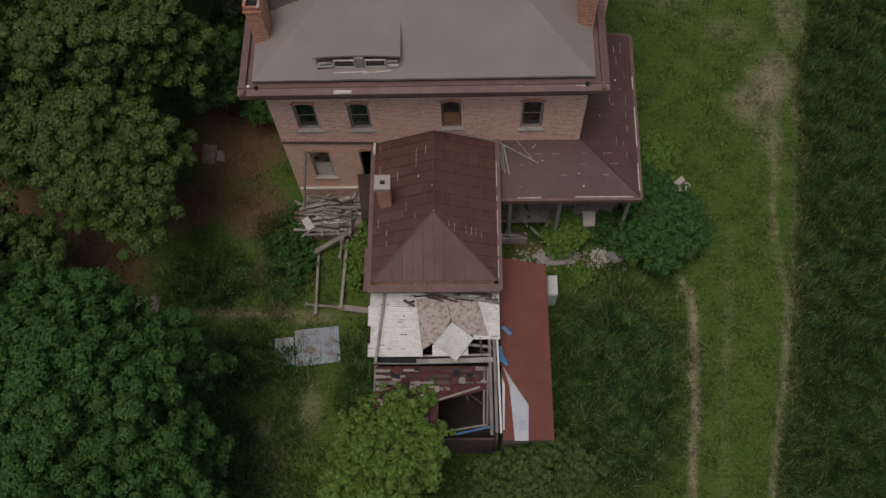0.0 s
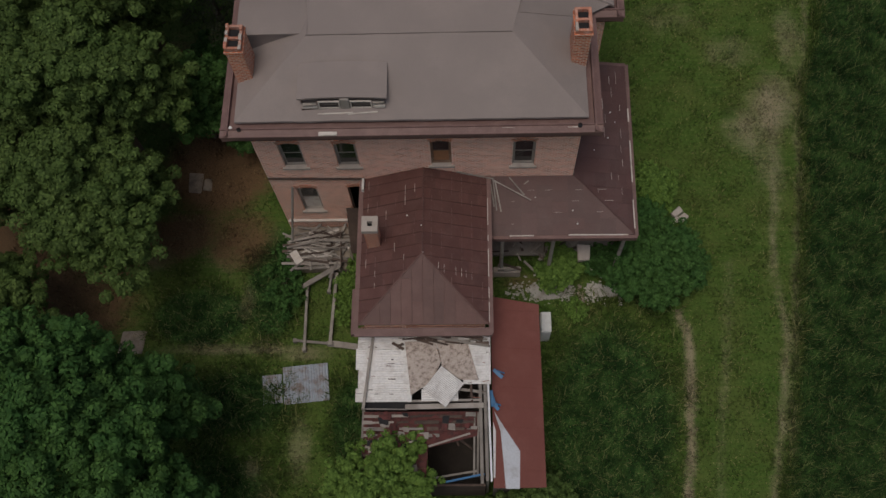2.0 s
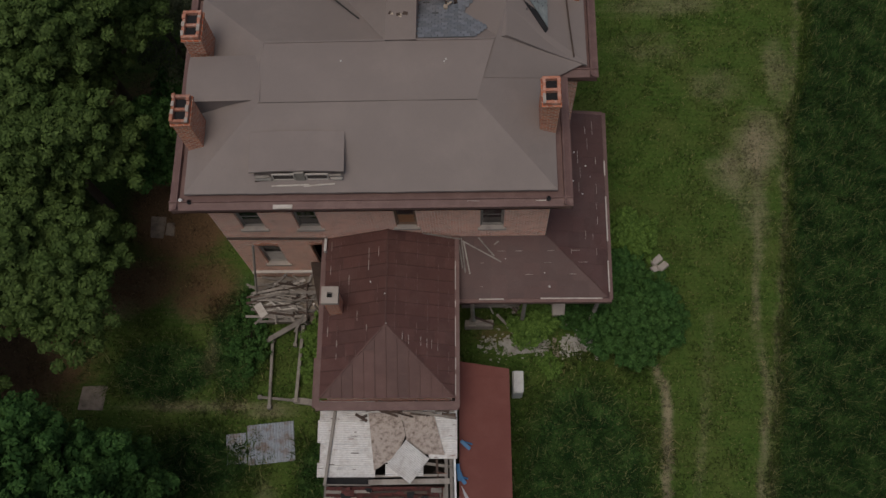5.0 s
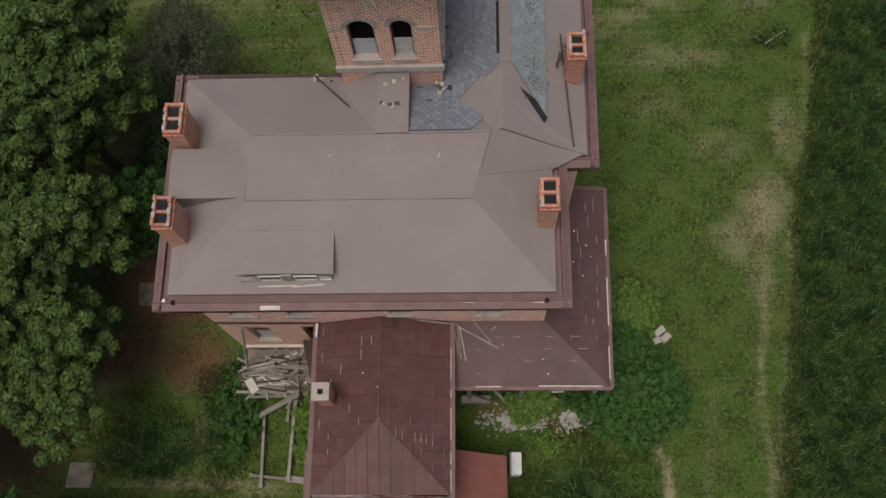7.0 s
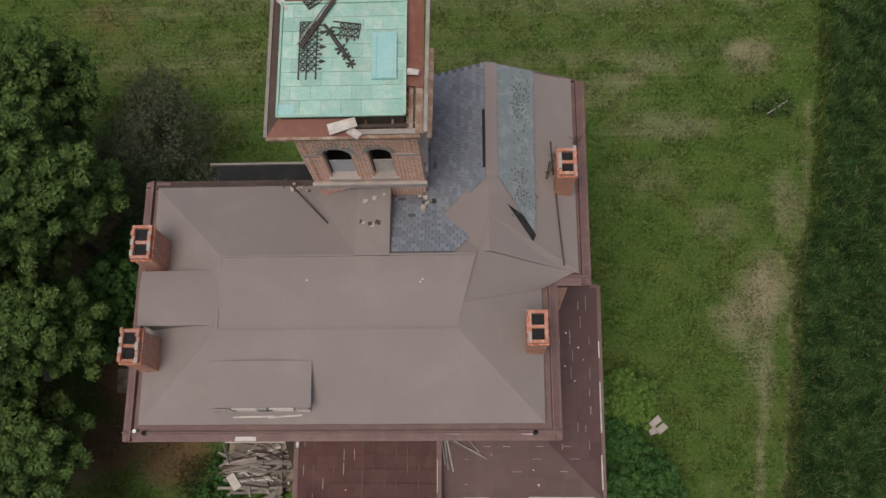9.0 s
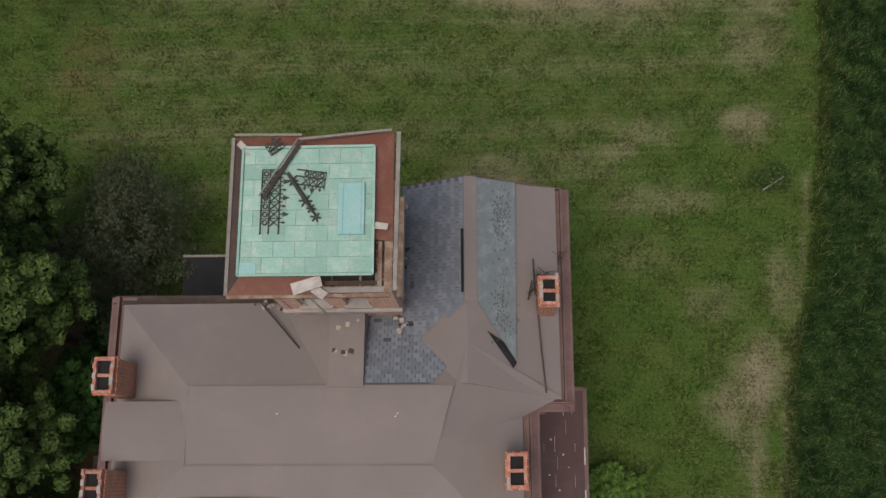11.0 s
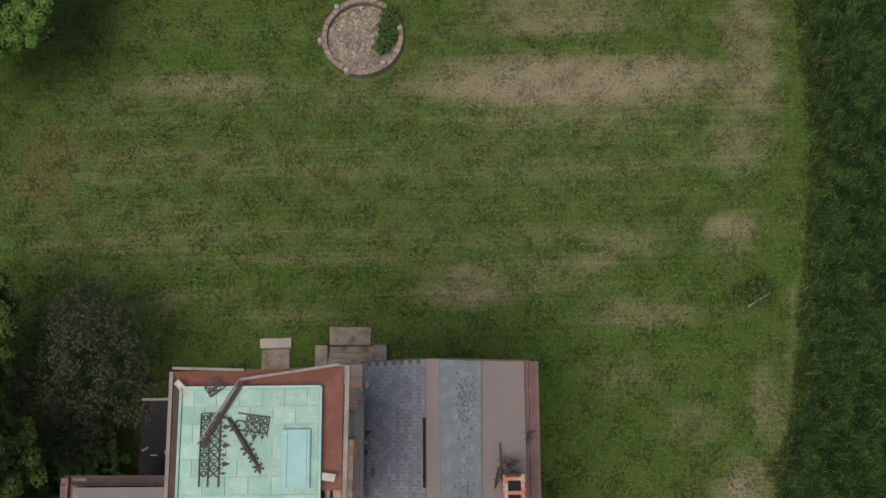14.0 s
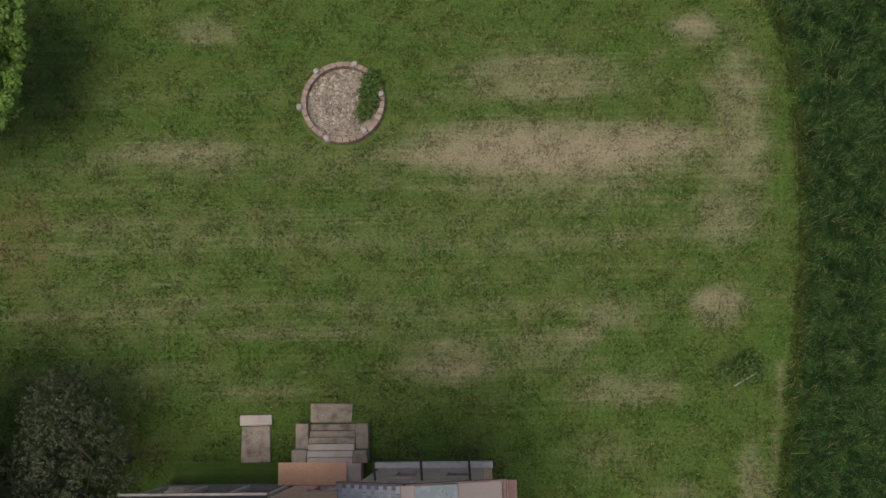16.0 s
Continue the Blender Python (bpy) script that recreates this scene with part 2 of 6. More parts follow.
LEAF_MID = foliage("green_leaves", (0.009, 0.021, 0.005), (0.118, 0.180, 0.050), (0.048, 0.090, 0.021))
LEAF_BRIGHT = foliage("fresh_green_leaves", (0.020, 0.048, 0.009), (0.165, 0.268, 0.058), (0.100, 0.172, 0.030))
LEAF_GREY = foliage("grey_green_needles", (0.030, 0.040, 0.020), (0.095, 0.108, 0.064), (0.055, 0.066, 0.036))

# ---- building helpers ----
BASE = {}


def thing(name, at, label, category, group="", kind=""):
    ob = new(name)
    ob.location = at
    ob.empty_display_size = 0.3
    BASE[ob] = Vector(at)
    return tagged(ob, label, category, group, kind)


def part(name, bm, material, parent=None, label="", smooth=False):
    """Links a bmesh, given in world places, as one mesh under a thing or a part."""
    mesh = bpy.data.meshes.new(name)
    if parent is not None:
        bmesh.ops.translate(bm, verts=bm.verts, vec=-BASE[parent])
    bm.normal_update()
    bm.to_mesh(mesh)
    bm.free()
    mesh.materials.append(material)
    if smooth:
        for p in mesh.polygons:
            p.use_smooth = True
        mesh.set_sharp_from_angle(angle=radians(20))
    ob = new(name, mesh)
    if parent is not None:
        ob.parent = parent
        BASE[ob] = BASE[parent]
    else:
        BASE[ob] = Vector((0, 0, 0))
    if label:
        ob["label"] = label
    return ob


def piece(name, mesh, parent, place, material=None):
    """An object of its own on shared mesh data, under a part."""
    ob = new(name, mesh)
    ob.parent = parent
    ob.matrix_local = Matrix.Translation(-BASE[parent]) @ place
    BASE[ob] = BASE[parent]
    return ob


def quick_mesh(name, verts, faces, material):
    mesh = bpy.data.meshes.new(name)
    mesh.from_pydata(verts, [], faces)
    mesh.materials.append(material)
    mesh.update()
    return mesh


def block(bm, x0, x1, y0, y1, z0, z1, bevel=0.0, jitter=0.0):
    m = Matrix.Translation(((x0 + x1) / 2, (y0 + y1) / 2, (z0 + z1) / 2)) @ Matrix.Diagonal((x1 - x0, y1 - y0, z1 - z0, 1))
    made = bmesh.ops.create_cube(bm, size=1, matrix=m)["verts"]
    if jitter:
        for v in made:
            v.co += Vector([random.uniform(-jitter, jitter) for _ in range(3)])
    if bevel:
        edges = list({e for v in made for e in v.link_edges})
        bmesh.ops.bevel(bm, geom=edges, offset=bevel, segments=1, affect="EDGES")
    return made


def beam(bm, p, q, w, h, roll=0.0):
    """A bar of w by h from p to q."""
    p, q = Vector(p), Vector(q)
    d = q - p
    rot = d.to_track_quat("X", "Z").to_matrix().to_4x4() @ pose(0, 0, 0, roll)
    m = Matrix.Translation((p + q) / 2) @ rot @ Matrix.Diagonal((d.length, w, h, 1))
    return bmesh.ops.create_cube(bm, size=1, matrix=m)["verts"]


def rod(bm, p, q, r0, r1, sides=8):
    p, q = Vector(p), Vector(q)
    d = q - p
    m = Matrix.Translation((p + q) / 2) @ d.to_track_quat("Z", "Y").to_matrix().to_4x4()
    bmesh.ops.create_cone(bm, cap_ends=True, segments=sides, radius1=r0, radius2=r1, depth=d.length, matrix=m)


def slab(bm, tops, thick):
    """A sheet of even depth under the given outline, which runs counter-clockwise from above."""
    up = [bm.verts.new(p) for p in tops]
    low = [bm.verts.new((p[0], p[1], p[2] - thick)) for p in tops]
    bm.faces.new(up)
    bm.faces.new(low[::-1])
    for i in range(len(up)):
        j = (i + 1) % len(up)
        bm.faces.new((up[i], low[i], low[j], up[j]))


def sheet(bm, a, b, c, d, nu, nv, rough=0.0, thick=0.05, fall=None):
    """A slightly uneven skin over the quad a b c d (a to b is u), with depth."""
    a, b, c, d = map(Vector, (a, b, c, d))
    rows = []
    for drop in (0, thick):
        grid = []
        for j in range(nv + 1):
            v = j / nv
            line = []
            for i in range(nu + 1):
                u = i / nu
                p = (a * (1 - u) + b * u) * (1 - v) + (d * (1 - u) + c * u) * v
                p.z += rough * noise.noise(Vector((p.x * 0.9, p.y * 0.9, 3.1))) - drop
                if fall:
                    p.z += fall(u, v)
                line.append(bm.verts.new(p))
            grid.append(line)
        rows.append(grid)
    top, low = rows
    for j in range(nv):
        for i in range(nu):
            bm.faces.new((top[j][i], top[j][i + 1], top[j + 1][i + 1], top[j + 1][i]))
            bm.faces.new((low[j][i], low[j + 1][i], low[j + 1][i + 1], low[j][i + 1]))
    for i in range(nu):
        bm.faces.new((top[0][i], low[0][i], low[0][i + 1], top[0][i + 1]))
        bm.faces.new((top[nv][i + 1], low[nv][i + 1], low[nv][i], top[nv][i]))
    for j in range(nv):
        bm.faces.new((top[j + 1][0], low[j + 1][0], low[j][0], top[j][0]))
        bm.faces.new((top[j][nu], low[j][nu], low[j + 1][nu], top[j + 1][nu]))


FACING = {"S": lambda at: (lambda u, d, v: (u, at + d, v)), "N": lambda at: (lambda u, d, v: (u, at - d, v)),
          "W": lambda at: (lambda u, d, v: (at + d, u, v)), "E": lambda at: (lambda u, d, v: (at - d, u, v))}


def wall(bm, facing, at, u0, u1, v0, v1, thick, holes=()):
    """A wall with openings cut through; d runs inwards from its outer face."""
    f = FACING[facing](at)
    us = sorted({u0, u1, *[h[0] for h in holes], *[h[1] for h in holes]})
    vs = sorted({v0, v1, *[h[2] for h in holes], *[h[3] for h in holes]})
    quad = lambda *ps: bm.faces.new([bm.verts.new(f(*p)) for p in ps])
    for i in range(len(us) - 1):
        for j in range(len(vs) - 1):
            um, vm = (us[i] + us[i + 1]) / 2, (vs[j] + vs[j + 1]) / 2
            if any(h[0] < um < h[1] and h[2] < vm < h[3] for h in holes):
                continue
            for d in (0, thick):
                quad((us[i], d, vs[j]), (us[i + 1], d, vs[j]), (us[i + 1], d, vs[j + 1]), (us[i], d, vs[j + 1]))
    for a, b, c, e in [(u0, u1, v0, v1), *[h[:4] for h in holes]]:
        for p, q in (((a, c), (b, c)), ((b, c), (b, e)), ((b, e), (a, e)), ((a, e), (a, c))):
            quad((p[0], 0, p[1]), (q[0], 0, q[1]), (q[0], thick, q[1]), (p[0], thick, p[1]))
    bmesh.ops.remove_doubles(bm, verts=bm.verts, dist=0.0005)
    bmesh.ops.recalc_face_normals(bm, faces=bm.faces)


def lump(bm, facing, at, u0, u1, d0, d1, v0, v1, bevel=0.0):
    f = FACING[facing](at)
    p, q = f(u0, d0, v0), f(u1, d1, v1)
    block(bm, min(p[0], q[0]), max(p[0], q[0]), min(p[1], q[1]), max(p[1], q[1]), min(v0, v1), max(v0, v1), bevel)


def arch_fill(bm, facing, at, a, b, top, rise, d0, d1, round_arch=False):
    """Fills the corners of an opening's head so that it ends in an arch."""
    f = FACING[facing](at)
    steps = 12
    half, mid = (b - a) / 2, (a + b) / 2
    curve = []
    for i in range(steps + 1):
        s = -1 + 2 * i / steps
        drop = rise * (1 - math.sqrt(max(0.0, 1 - s * s))) if round_arch else rise * s * s
        curve.append((mid + s * half, top - drop))
    for i in range(steps):
        (ua, va), (ub, vb) = curve[i], curve[i + 1]
        ring = []
        for d in (d0, d1):
            ring.append([bm.verts.new(f(ua, d, va)), bm.verts.new(f(ub, d, vb)), bm.verts.new(f(ub, d, top + 0.002)), bm.verts.new(f(ua, d, top + 0.002))])
        for r in ring:
            bm.faces.new(r)
        bm.faces.new((ring[0][0], ring[0][1], ring[1][1], ring[1][0]))
    bmesh.ops.recalc_face_normals(bm, faces=bm.faces)


def arch_ring(bm, facing, at, a, b, top, rise, width, proud, count, round_arch=False, legs=0.0):
    """Wedge-shaped blocks round an opening's head, standing a little proud."""
    f = FACING[facing](at)
    half, mid = (b - a) / 2, (a + b) / 2

    def point(s, out):
        drop = rise * (1 - math.sqrt(max(0.0, 1 - s * s))) if round_arch else rise * s * s
        nx, nz = (s, math.sqrt(max(0.0, 1 - s * s))) if round_arch else (s * 0.35, 1)
        return mid + s * half + nx * out, top - drop + nz * out
    for i in range(count):
        if round_arch:
            s0, s1 = -math.cos(math.pi * (i + 0.06) / count), -math.cos(math.pi * (i + 0.94) / count)
        else:
            s0, s1 = -1 + 2 * (i + 0.08) / count, -1 + 2 * (i + 0.92) / count
        pts = [point(s0, 0), point(s1, 0), point(s1, width), point(s0, width)]
        front = [bm.verts.new(f(u, -proud, v)) for u, v in pts]
        back = [bm.verts.new(f(u, 0.02, v)) for u, v in pts]
        bm.faces.new(front)
        for k in range(4):
            bm.faces.new((front[k], front[(k + 1) % 4], back[(k + 1) % 4], back[k]))
    bmesh.ops.recalc_face_normals(bm, faces=bm.faces)


def window(house, facing, at, a, b, c, e, frame_mat, sill_mat, lower=None, label=""):
    """A sash window in an opening: frame, two sashes, panes, sill."""
    bm = bmesh.new()
    for u0, u1, v0, v1 in ((a, a + 0.07, c, e), (b - 0.07, b, c, e), (a + 0.07, b - 0.07, e - 0.07, e), (a + 0.07, b - 0.07, c, c + 0.08)):
        lump(bm, facing, at, u0, u1, 0.12, 0.22, v0, v1)
    top = part("window", bm, frame_mat, house, label)
    m = (c + e) / 2
    for k, (v0, v1, d) in enumerate(((m - 0.02, e - 0.075, 0.14), (c + 0.085, m + 0.02, 0.175))):
        bm = bmesh.new()
        a2, b2 = a + 0.075, b - 0.075
        for u0, u1, w0, w1 in ((a2, a2 + 0.045, v0, v1), (b2 - 0.045, b2, v0, v1), (a2 + 0.045, b2 - 0.045, v1 - 0.05, v1), (a2 + 0.045, b2 - 0.045, v0, v0 + 0.05)):
            lump(bm, facing, at, u0, u1, d, d + 0.035, w0, w1)
        part("sash", bm, frame_mat, top)
        bm = bmesh.new()
        lump(bm, facing, at, a2 + 0.046, b2 - 0.046, d + 0.014, d + 0.02, v0 + 0.051, v1 - 0.051)
        part("pane", bm, lower if (lower and k == 1) else GLASS, top)
    bm = bmesh.new()
    lump(bm, facing, at, a - 0.12, b + 0.12, -0.09, 0.30, c - 0.15, c + 0.012, 0.012)
    part("sill", bm, sill_mat, top)
    return top

# ---- ground ----
EDGE_Y = [-20, 6.1, 10.7, 16.5, 23, 27.5, 30.3, 33.4, 38.5, 43.5, 47.6, 53.4, 57, 80]
EDGE_X = [8.0, 14.25, 15.45, 16.6, 17.7, 18.25, 18.6, 19.8, 20.6, 21.35, 21.57, 21.5, 20.6, 18.0]


def spot(x, y, cx, cy, rx, ry, turn=0.0):
    c, s = math.cos(radians(turn)), math.sin(radians(turn))
    dx, dy = x - cx, y - cy
    r = ((dx * c + dy * s) / rx) ** 2 + ((-dx * s + dy * c) / ry) ** 2
    return np.clip(1.12 * np.exp(-0.75 * r ** 1.3) - 0.04, 0, 1)


def strip(x, y, pts, half):
    ys, xs = [p[1] for p in pts], [p[0] for p in pts]
    d = np.abs(x - np.interp(y, ys, xs)) / half
    inside = (y > ys[0]) & (y < ys[-1])
    return np.clip(1.3 - d, 0, 1) * inside


def cover(x, y):
    """How dry, how bare and how rank the growth is at a place."""
    edge = np.interp(y, EDGE_Y, EDGE_X)
    field = np.clip((x - edge) / 0.5, 0, 1)
    dry = np.zeros_like(x)
    for s, args in ((0.95, (9.2, 49.5, 7.6, 1.5, -1)), (0.8, (14.3, 49.9, 3.6, 1.0)), (0.55, (9.0, 53.4, 5.0, 1.6, -2)), (0.5, (10.2, 47.4, 7.0, 1.1)), (0.55, (18.9, 50.2, 1.7, 5.5)), (0.5, (17.8, 46.5, 1.6, 3)),
                    (0.55, (-9.3, 49.9, 4.6, 0.7)), (0.42, (-7.6, 49.1, 3.0, 0.9)), (0.62, (4.5, 39.1, 3.0, 1.2)), (0.45, (8.6, 39.5, 4.0, 1.1)), (0.55, (10.8, 40.0, 1.1, 0.9)), (0.6, (17.3, 41.6, 1.5, 1.2)),
                    (0.5, (12.2, 41.1, 1.9, 0.7)), (0.42, (12.6, 37.6, 3.2, 1.1)), (0.65, (17.0, 55.4, 1.4, 1.0)), (0.4, (15.2, 54.2, 0.5, 1.5, -35)), (0.35, (-5.0, 37.8, 4.2, 0.5)), (0.4, (-3.0, 40.6, 7, 0.6)),
                    (0.3, (-6.0, 45.5, 8, 2.0)), (0.28, (4.0, 46.0, 19, 9)), (0.3, (-12, 44, 8, 9)), (0.45, (-8.0, 56.0, 2.2, 1.0)),
                    (0.75, (16.9, 28.6, 1.2, 2.2, -15)), (0.6, (15.5, 27.3, 1.3, 1.5)), (0.5, (16.4, 25.3, 0.9, 2.2)), (0.4, (15.1, 32.4, 1.7, 1.2)), (0.35, (11.6, 34.8, 2.5, 1.2)), (0.5, (18.4, 33.2, 0.8, 2.2)),
                    (0.7, (-15.1, 21.4, 2.0, 1.2, 20)), (0.65, (-17.0, 20.3, 1.8, 0.9)), (0.45, (-12.3, 20.6, 1.6, 1.4)), (0.5, (-8.0, 10.2, 0.7, 1.6)), (0.6, (-10.2, 9.3, 0.4, 0.5)), (0.4, (-9.5, 7.5, 0.6, 1.2)),
                    (0.6, (-11.2, 15.2, 4.2, 0.35)), (0.6, (-8.0, 15.0, 1.4, 0.45)), (0.5, (-11.1, 17.6, 0.4, 1.2))):
        dry = np.maximum(dry, s * spot(x, y, *args))
    for s, pts, half in ((0.95, [(10.1, 2), (10.26, 6.5), (10.84, 10.8), (11.12, 14.9), (11.05, 16.2), (10.6, 17.2)], 0.28), (0.35, [(11.4, 2), (12.2, 10.8), (13.0, 14.9), (13.6, 20)], 0.4),
                         (0.6, [(13.2, 2), (14.2, 7), (15.08, 10.8), (16.0, 15.5), (15.8, 19), (16.1, 21.5), (16.6, 26)], 0.3),
                         (0.45, [(15.2, 8), (16.6, 17), (17.7, 24), (18.4, 29), (19.3, 33), (20.2, 39)], 0.3)):
        dry = np.maximum(dry, s * strip(x, y, pts, half))
    dry *= 1.0 * (1 - field * 0.85)
    bare = np.zeros_like(x)
    for s, args in ((0.85, (-15.0, 21.5, 3.6, 1.9, 15)), (0.9, (-18.5, 20.4, 2.6, 2.2)), (0.85, (-11.8, 21.2, 2.5, 2.3)), (0.9, (-20, 17.5, 4, 3.0)), (1.1, (-13.2, 25.5, 3.4, 3.4)), (0.45, (-16.4, 17.4, 0.7, 1.5)), (0.7, (3.2, 18.6, 2.0, 0.8)), (0.8, (-15, 31, 5, 4)), (1.0, (-25, 20, 8, 14)),
                    (0.6, (-10.5, 34.7, 2.2, 1.5)), (0.62, (-17, 45.2, 2.8, 4.5)), (0.5, (-13, 44.5, 2.5, 1.8)), (0.5, (10.9, 17.2, 0.7, 0.7)), (0.55, (-5.2, 15.3, 0.9, 0.5)), (0.5, (-19, 56, 4, 5)), (0.45, (-12, 40, 4, 3)), (0.42, (-10, 52, 5, 3)), (0.5, (-7.9, 13.4, 1.9, 1.2))):
        bare = np.maximum(bare, s * spot(x, y, *args))
    rank = field.copy()
    for s, args in ((1.1, (7.0, 11.2, 3.6, 6.0, -5)), (1.4, (-13.4, 16.9, 2.5, 1.5)), (1.2, (-9.8, 18.8, 1.5, 3.4)), (0.8, (9.5, 20, 2.0, 4)), (1.0, (-11.2, 12.4, 3.2, 2.0)), (1.0, (-12, 6, 4, 5)), (0.9, (-5.6, 11.5, 1.2, 3.0)), (0.8, (0, 4, 8, 4)),
                    (0.6, (5, 35.0, 4, 0.6)), (0.5, (8.2, 29.5, 1.6, 4.5)), (0.7, (17.9, 38.6, 1.6, 1.1))):
        rank = np.maximum(rank, s * spot(x, y, *args))
    stripes = (0.05 * np.sin(y * 4.1 + 0.8 * np.sin(x * 0.3)) + 0.06 * np.sin(y * 1.7 + 0.6 * np.sin(x * 0.21))) * (y > 34.5) + 0.05 * np.sin(x * 4.6 + 0.5 * np.sin(y * 0.4)) * (y < 34.5) * (x > 10)
    return np.stack([np.clip(dry + stripes, 0, 1), bare, rank, np.ones_like(x)], -1)


def painted(mesh, xy):
    data = cover(xy[:, 0], xy[:, 1])
    layer = mesh.color_attributes.new("cover", "FLOAT_COLOR", "POINT")
    layer.data.foreach_set("color", data.astype(np.float32).ravel())


def ground_height(x, y):
    return 0.05 * np.sin(x * 0.7 + 1.3) * np.cos(y * 0.55) + 0.03 * np.sin(x * 1.9) * np.sin(y * 1.6)


def make_ground():
    near_x, near_y = np.arange(-34, 40.1, 0.4), np.arange(-14, 72.1, 0.4)
    far = np.array([60, 110, 250, 700, 2000.0])
    xs = np.concatenate([-far[::-1], near_x, far + 20])
    ys = np.concatenate([-far[::-1], near_y, far + 40])
    gx, gy = np.meshgrid(xs, ys)
    pts = np.stack([gx, gy, ground_height(gx, gy)], -1).reshape(-1, 3)
    w, h = len(xs), len(ys)
    i = (np.arange(h - 1)[:, None] * w + np.arange(w - 1)).ravel()
    faces = np.stack([i, i + 1, i + 1 + w, i + w], -1)
    mesh = bpy.data.meshes.new("ground")
    mesh.from_pydata(pts.tolist(), [], faces.tolist())
    mesh.materials.append(TURF)
    painted(mesh, pts[:, :2])
    for p in mesh.polygons:
        p.use_smooth = True
    tagged(new("ground", mesh), "uneven mown lawn with dry patches and wheel tracks", "ground", kind="structure")


make_ground()

# ---- main house ----
HX0, HX1, HY0, HY1 = -9.0, 5.15, 21.6, 29.8      # main block
WX0, WX1, WY1 = 1.1, 6.35, 34.1                  # front wing
EAVE = 11.45
house = thing("house", (-2, 26, 0), "derelict two-storey brick house with low hipped roof", "house")

REAR_UP = [(-7.97, -6.97, 7.5, 9.72), (-5.53, -4.55, 7.45, 9.68), (-1.32, -0.4, 7.5, 9.75), (2.3, 3.3, 7.35, 9.68)]
REAR_LOW = [(-7.9, -6.9, 2.75, 5.4), (-5.45, -4.55, 1.5, 5.45)]
bm = bmesh.new()
wall(bm, "S", HY0, HX0, HX1, 0, EAVE, 0.35, REAR_UP + REAR_LOW)
rear = part("rear_wall", bm, BRICK, house)
for a, b, c, e in REAR_UP + REAR_LOW:
    bm = bmesh.new()
    arch_fill(bm, "S", HY0, a, b, e, 0.14, 0.0, 0.25)
    part("arch_infill", bm, BRICK, rear)
for a, b, c, e in REAR_UP + REAR_LOW:
    bm = bmesh.new()
    arch_ring(bm, "S", HY0, a, b, e + 0.01, 0.14, 0.24, 0.025, 14)
    part("brick_arch", bm, BRICK_STACK, rear)
for k, (a, b, c, e) in enumerate(REAR_UP + REAR_LOW[:1]):
    window(house, "S", HY0, a, b, c, e, GREY_WOOD if k != 2 else BROWN_WOOD, STONE, BOARD_BROWN if k == 2 else (PALE_PAINT if k == 4 else None),
           {2: "sash window with brown board in lower sash", 4: "broken window with torn plastic sheet"}.get(k, "weathered wooden sash window"))
bm = bmesh.new()
lump(bm, "S", HY0, -5.45, -5.36, 0.1, 0.2, 1.5, 5.4)
lump(bm, "S", HY0, -4.64, -4.55, 0.1, 0.2, 1.5, 5.4)
lump(bm, "S", HY0, -5.36, -4.64, 0.1, 0.2, 5.2, 5.4)
part("door_frame", bm, DARK_WOOD, house)
# scar and ledger of a lost porch roof
bm = bmesh.new()
beam(bm, (-8.98, HY0 - 0.05, 6.45), (-4.5, HY0 - 0.05, 6.28), 0.1, 0.06)
part("ledger", bm, DARK_WOOD, rear, "ledger scar of a lost porch roof")

for nm, facing, at, u0, u1, holes in (("side_wall", "W", HX0, HY0 + 0.352, HY1, [(23, 24, 7.4, 9.6), (26.8, 27.8, 7.4, 9.6), (23, 24, 2.7, 5.3), (26.8, 27.8, 2.7, 5.3)]),
                                      ("side_wall", "E", HX1, HY0 + 0.352, 26.6, [(24, 25, 7.4, 9.6), (24, 25, 1.0, 3.6)]),
                                      ("side_wall", "E", WX1, 26.6, WY1, [(28.5, 29.5, 7.4, 9.6), (31.5, 32.5, 7.4, 9.6), (28.5, 29.5, 2.4, 5.0), (31.5, 32.5, 2.4, 5.0)]),
                                      ("front_wall", "N", HY1, HX0 + 0.352, -2.76, [(-7.6, -6.6, 7.4, 9.6), (-5.2, -4.2, 7.4, 9.6), (-7.6, -6.6, 1.6, 4.4), (-5.2, -4.2, 1.6, 4.4)]),
                                      ("front_wall", "N", WY1, WX0, WX1 - 0.352, [(2.2, 3.1, 7.2, 9.5), (4.4, 5.3, 7.2, 9.5), (2.2, 3.1, 2.2, 4.9), (4.4, 5.3, 2.2, 4.9)]),
                                      ("inner_wall", "S", 26.6, HX1 - 0.34, WX1 - 0.352, []), ("inner_wall", "W", WX0, 29.8, WY1 - 0.352, [])):
    bm = bmesh.new()
    wall(bm, facing, at, u0, u1, 0, EAVE, 0.35, holes)
    w = part(nm, bm, FRONT_PAINT if at == WY1 else BRICK, house)
    for a, b, c, e in holes:
        window(house, facing, at, a, b, c, e, GREY_WOOD, STONE, None, "weathered wooden sash window")
        bm = bmesh.new()
        arch_ring(bm, facing, at, a, b, e + 0.01, 0.02, 0.22, 0.03, 12)
        part("brick_arch", bm, BRICK_STACK, w)
bm = bmesh.new()
lump(bm, "N", WY1, WX0 - 0.2, WX1 + 0.05, -0.28, -0.002, 0.0, 0.75, 0.02)
part("plinth", bm, PALE_PAINT, house, "pale painted stone plinth")
bm = bmesh.new()
block(bm, HX0 + 0.36, HX1 - 0.36, HY0 + 0.36, HY1 - 0.36, 0.9, 1.0)
part("floor", bm, DARK_VOID, house)
bm = bmesh.new()
block(bm, HX0 + 0.36, HX1 - 0.36, HY0 + 0.36, HY1 - 0.36, 6.0, 6.12)
part("upper_floor", bm, DARK_VOID, house)


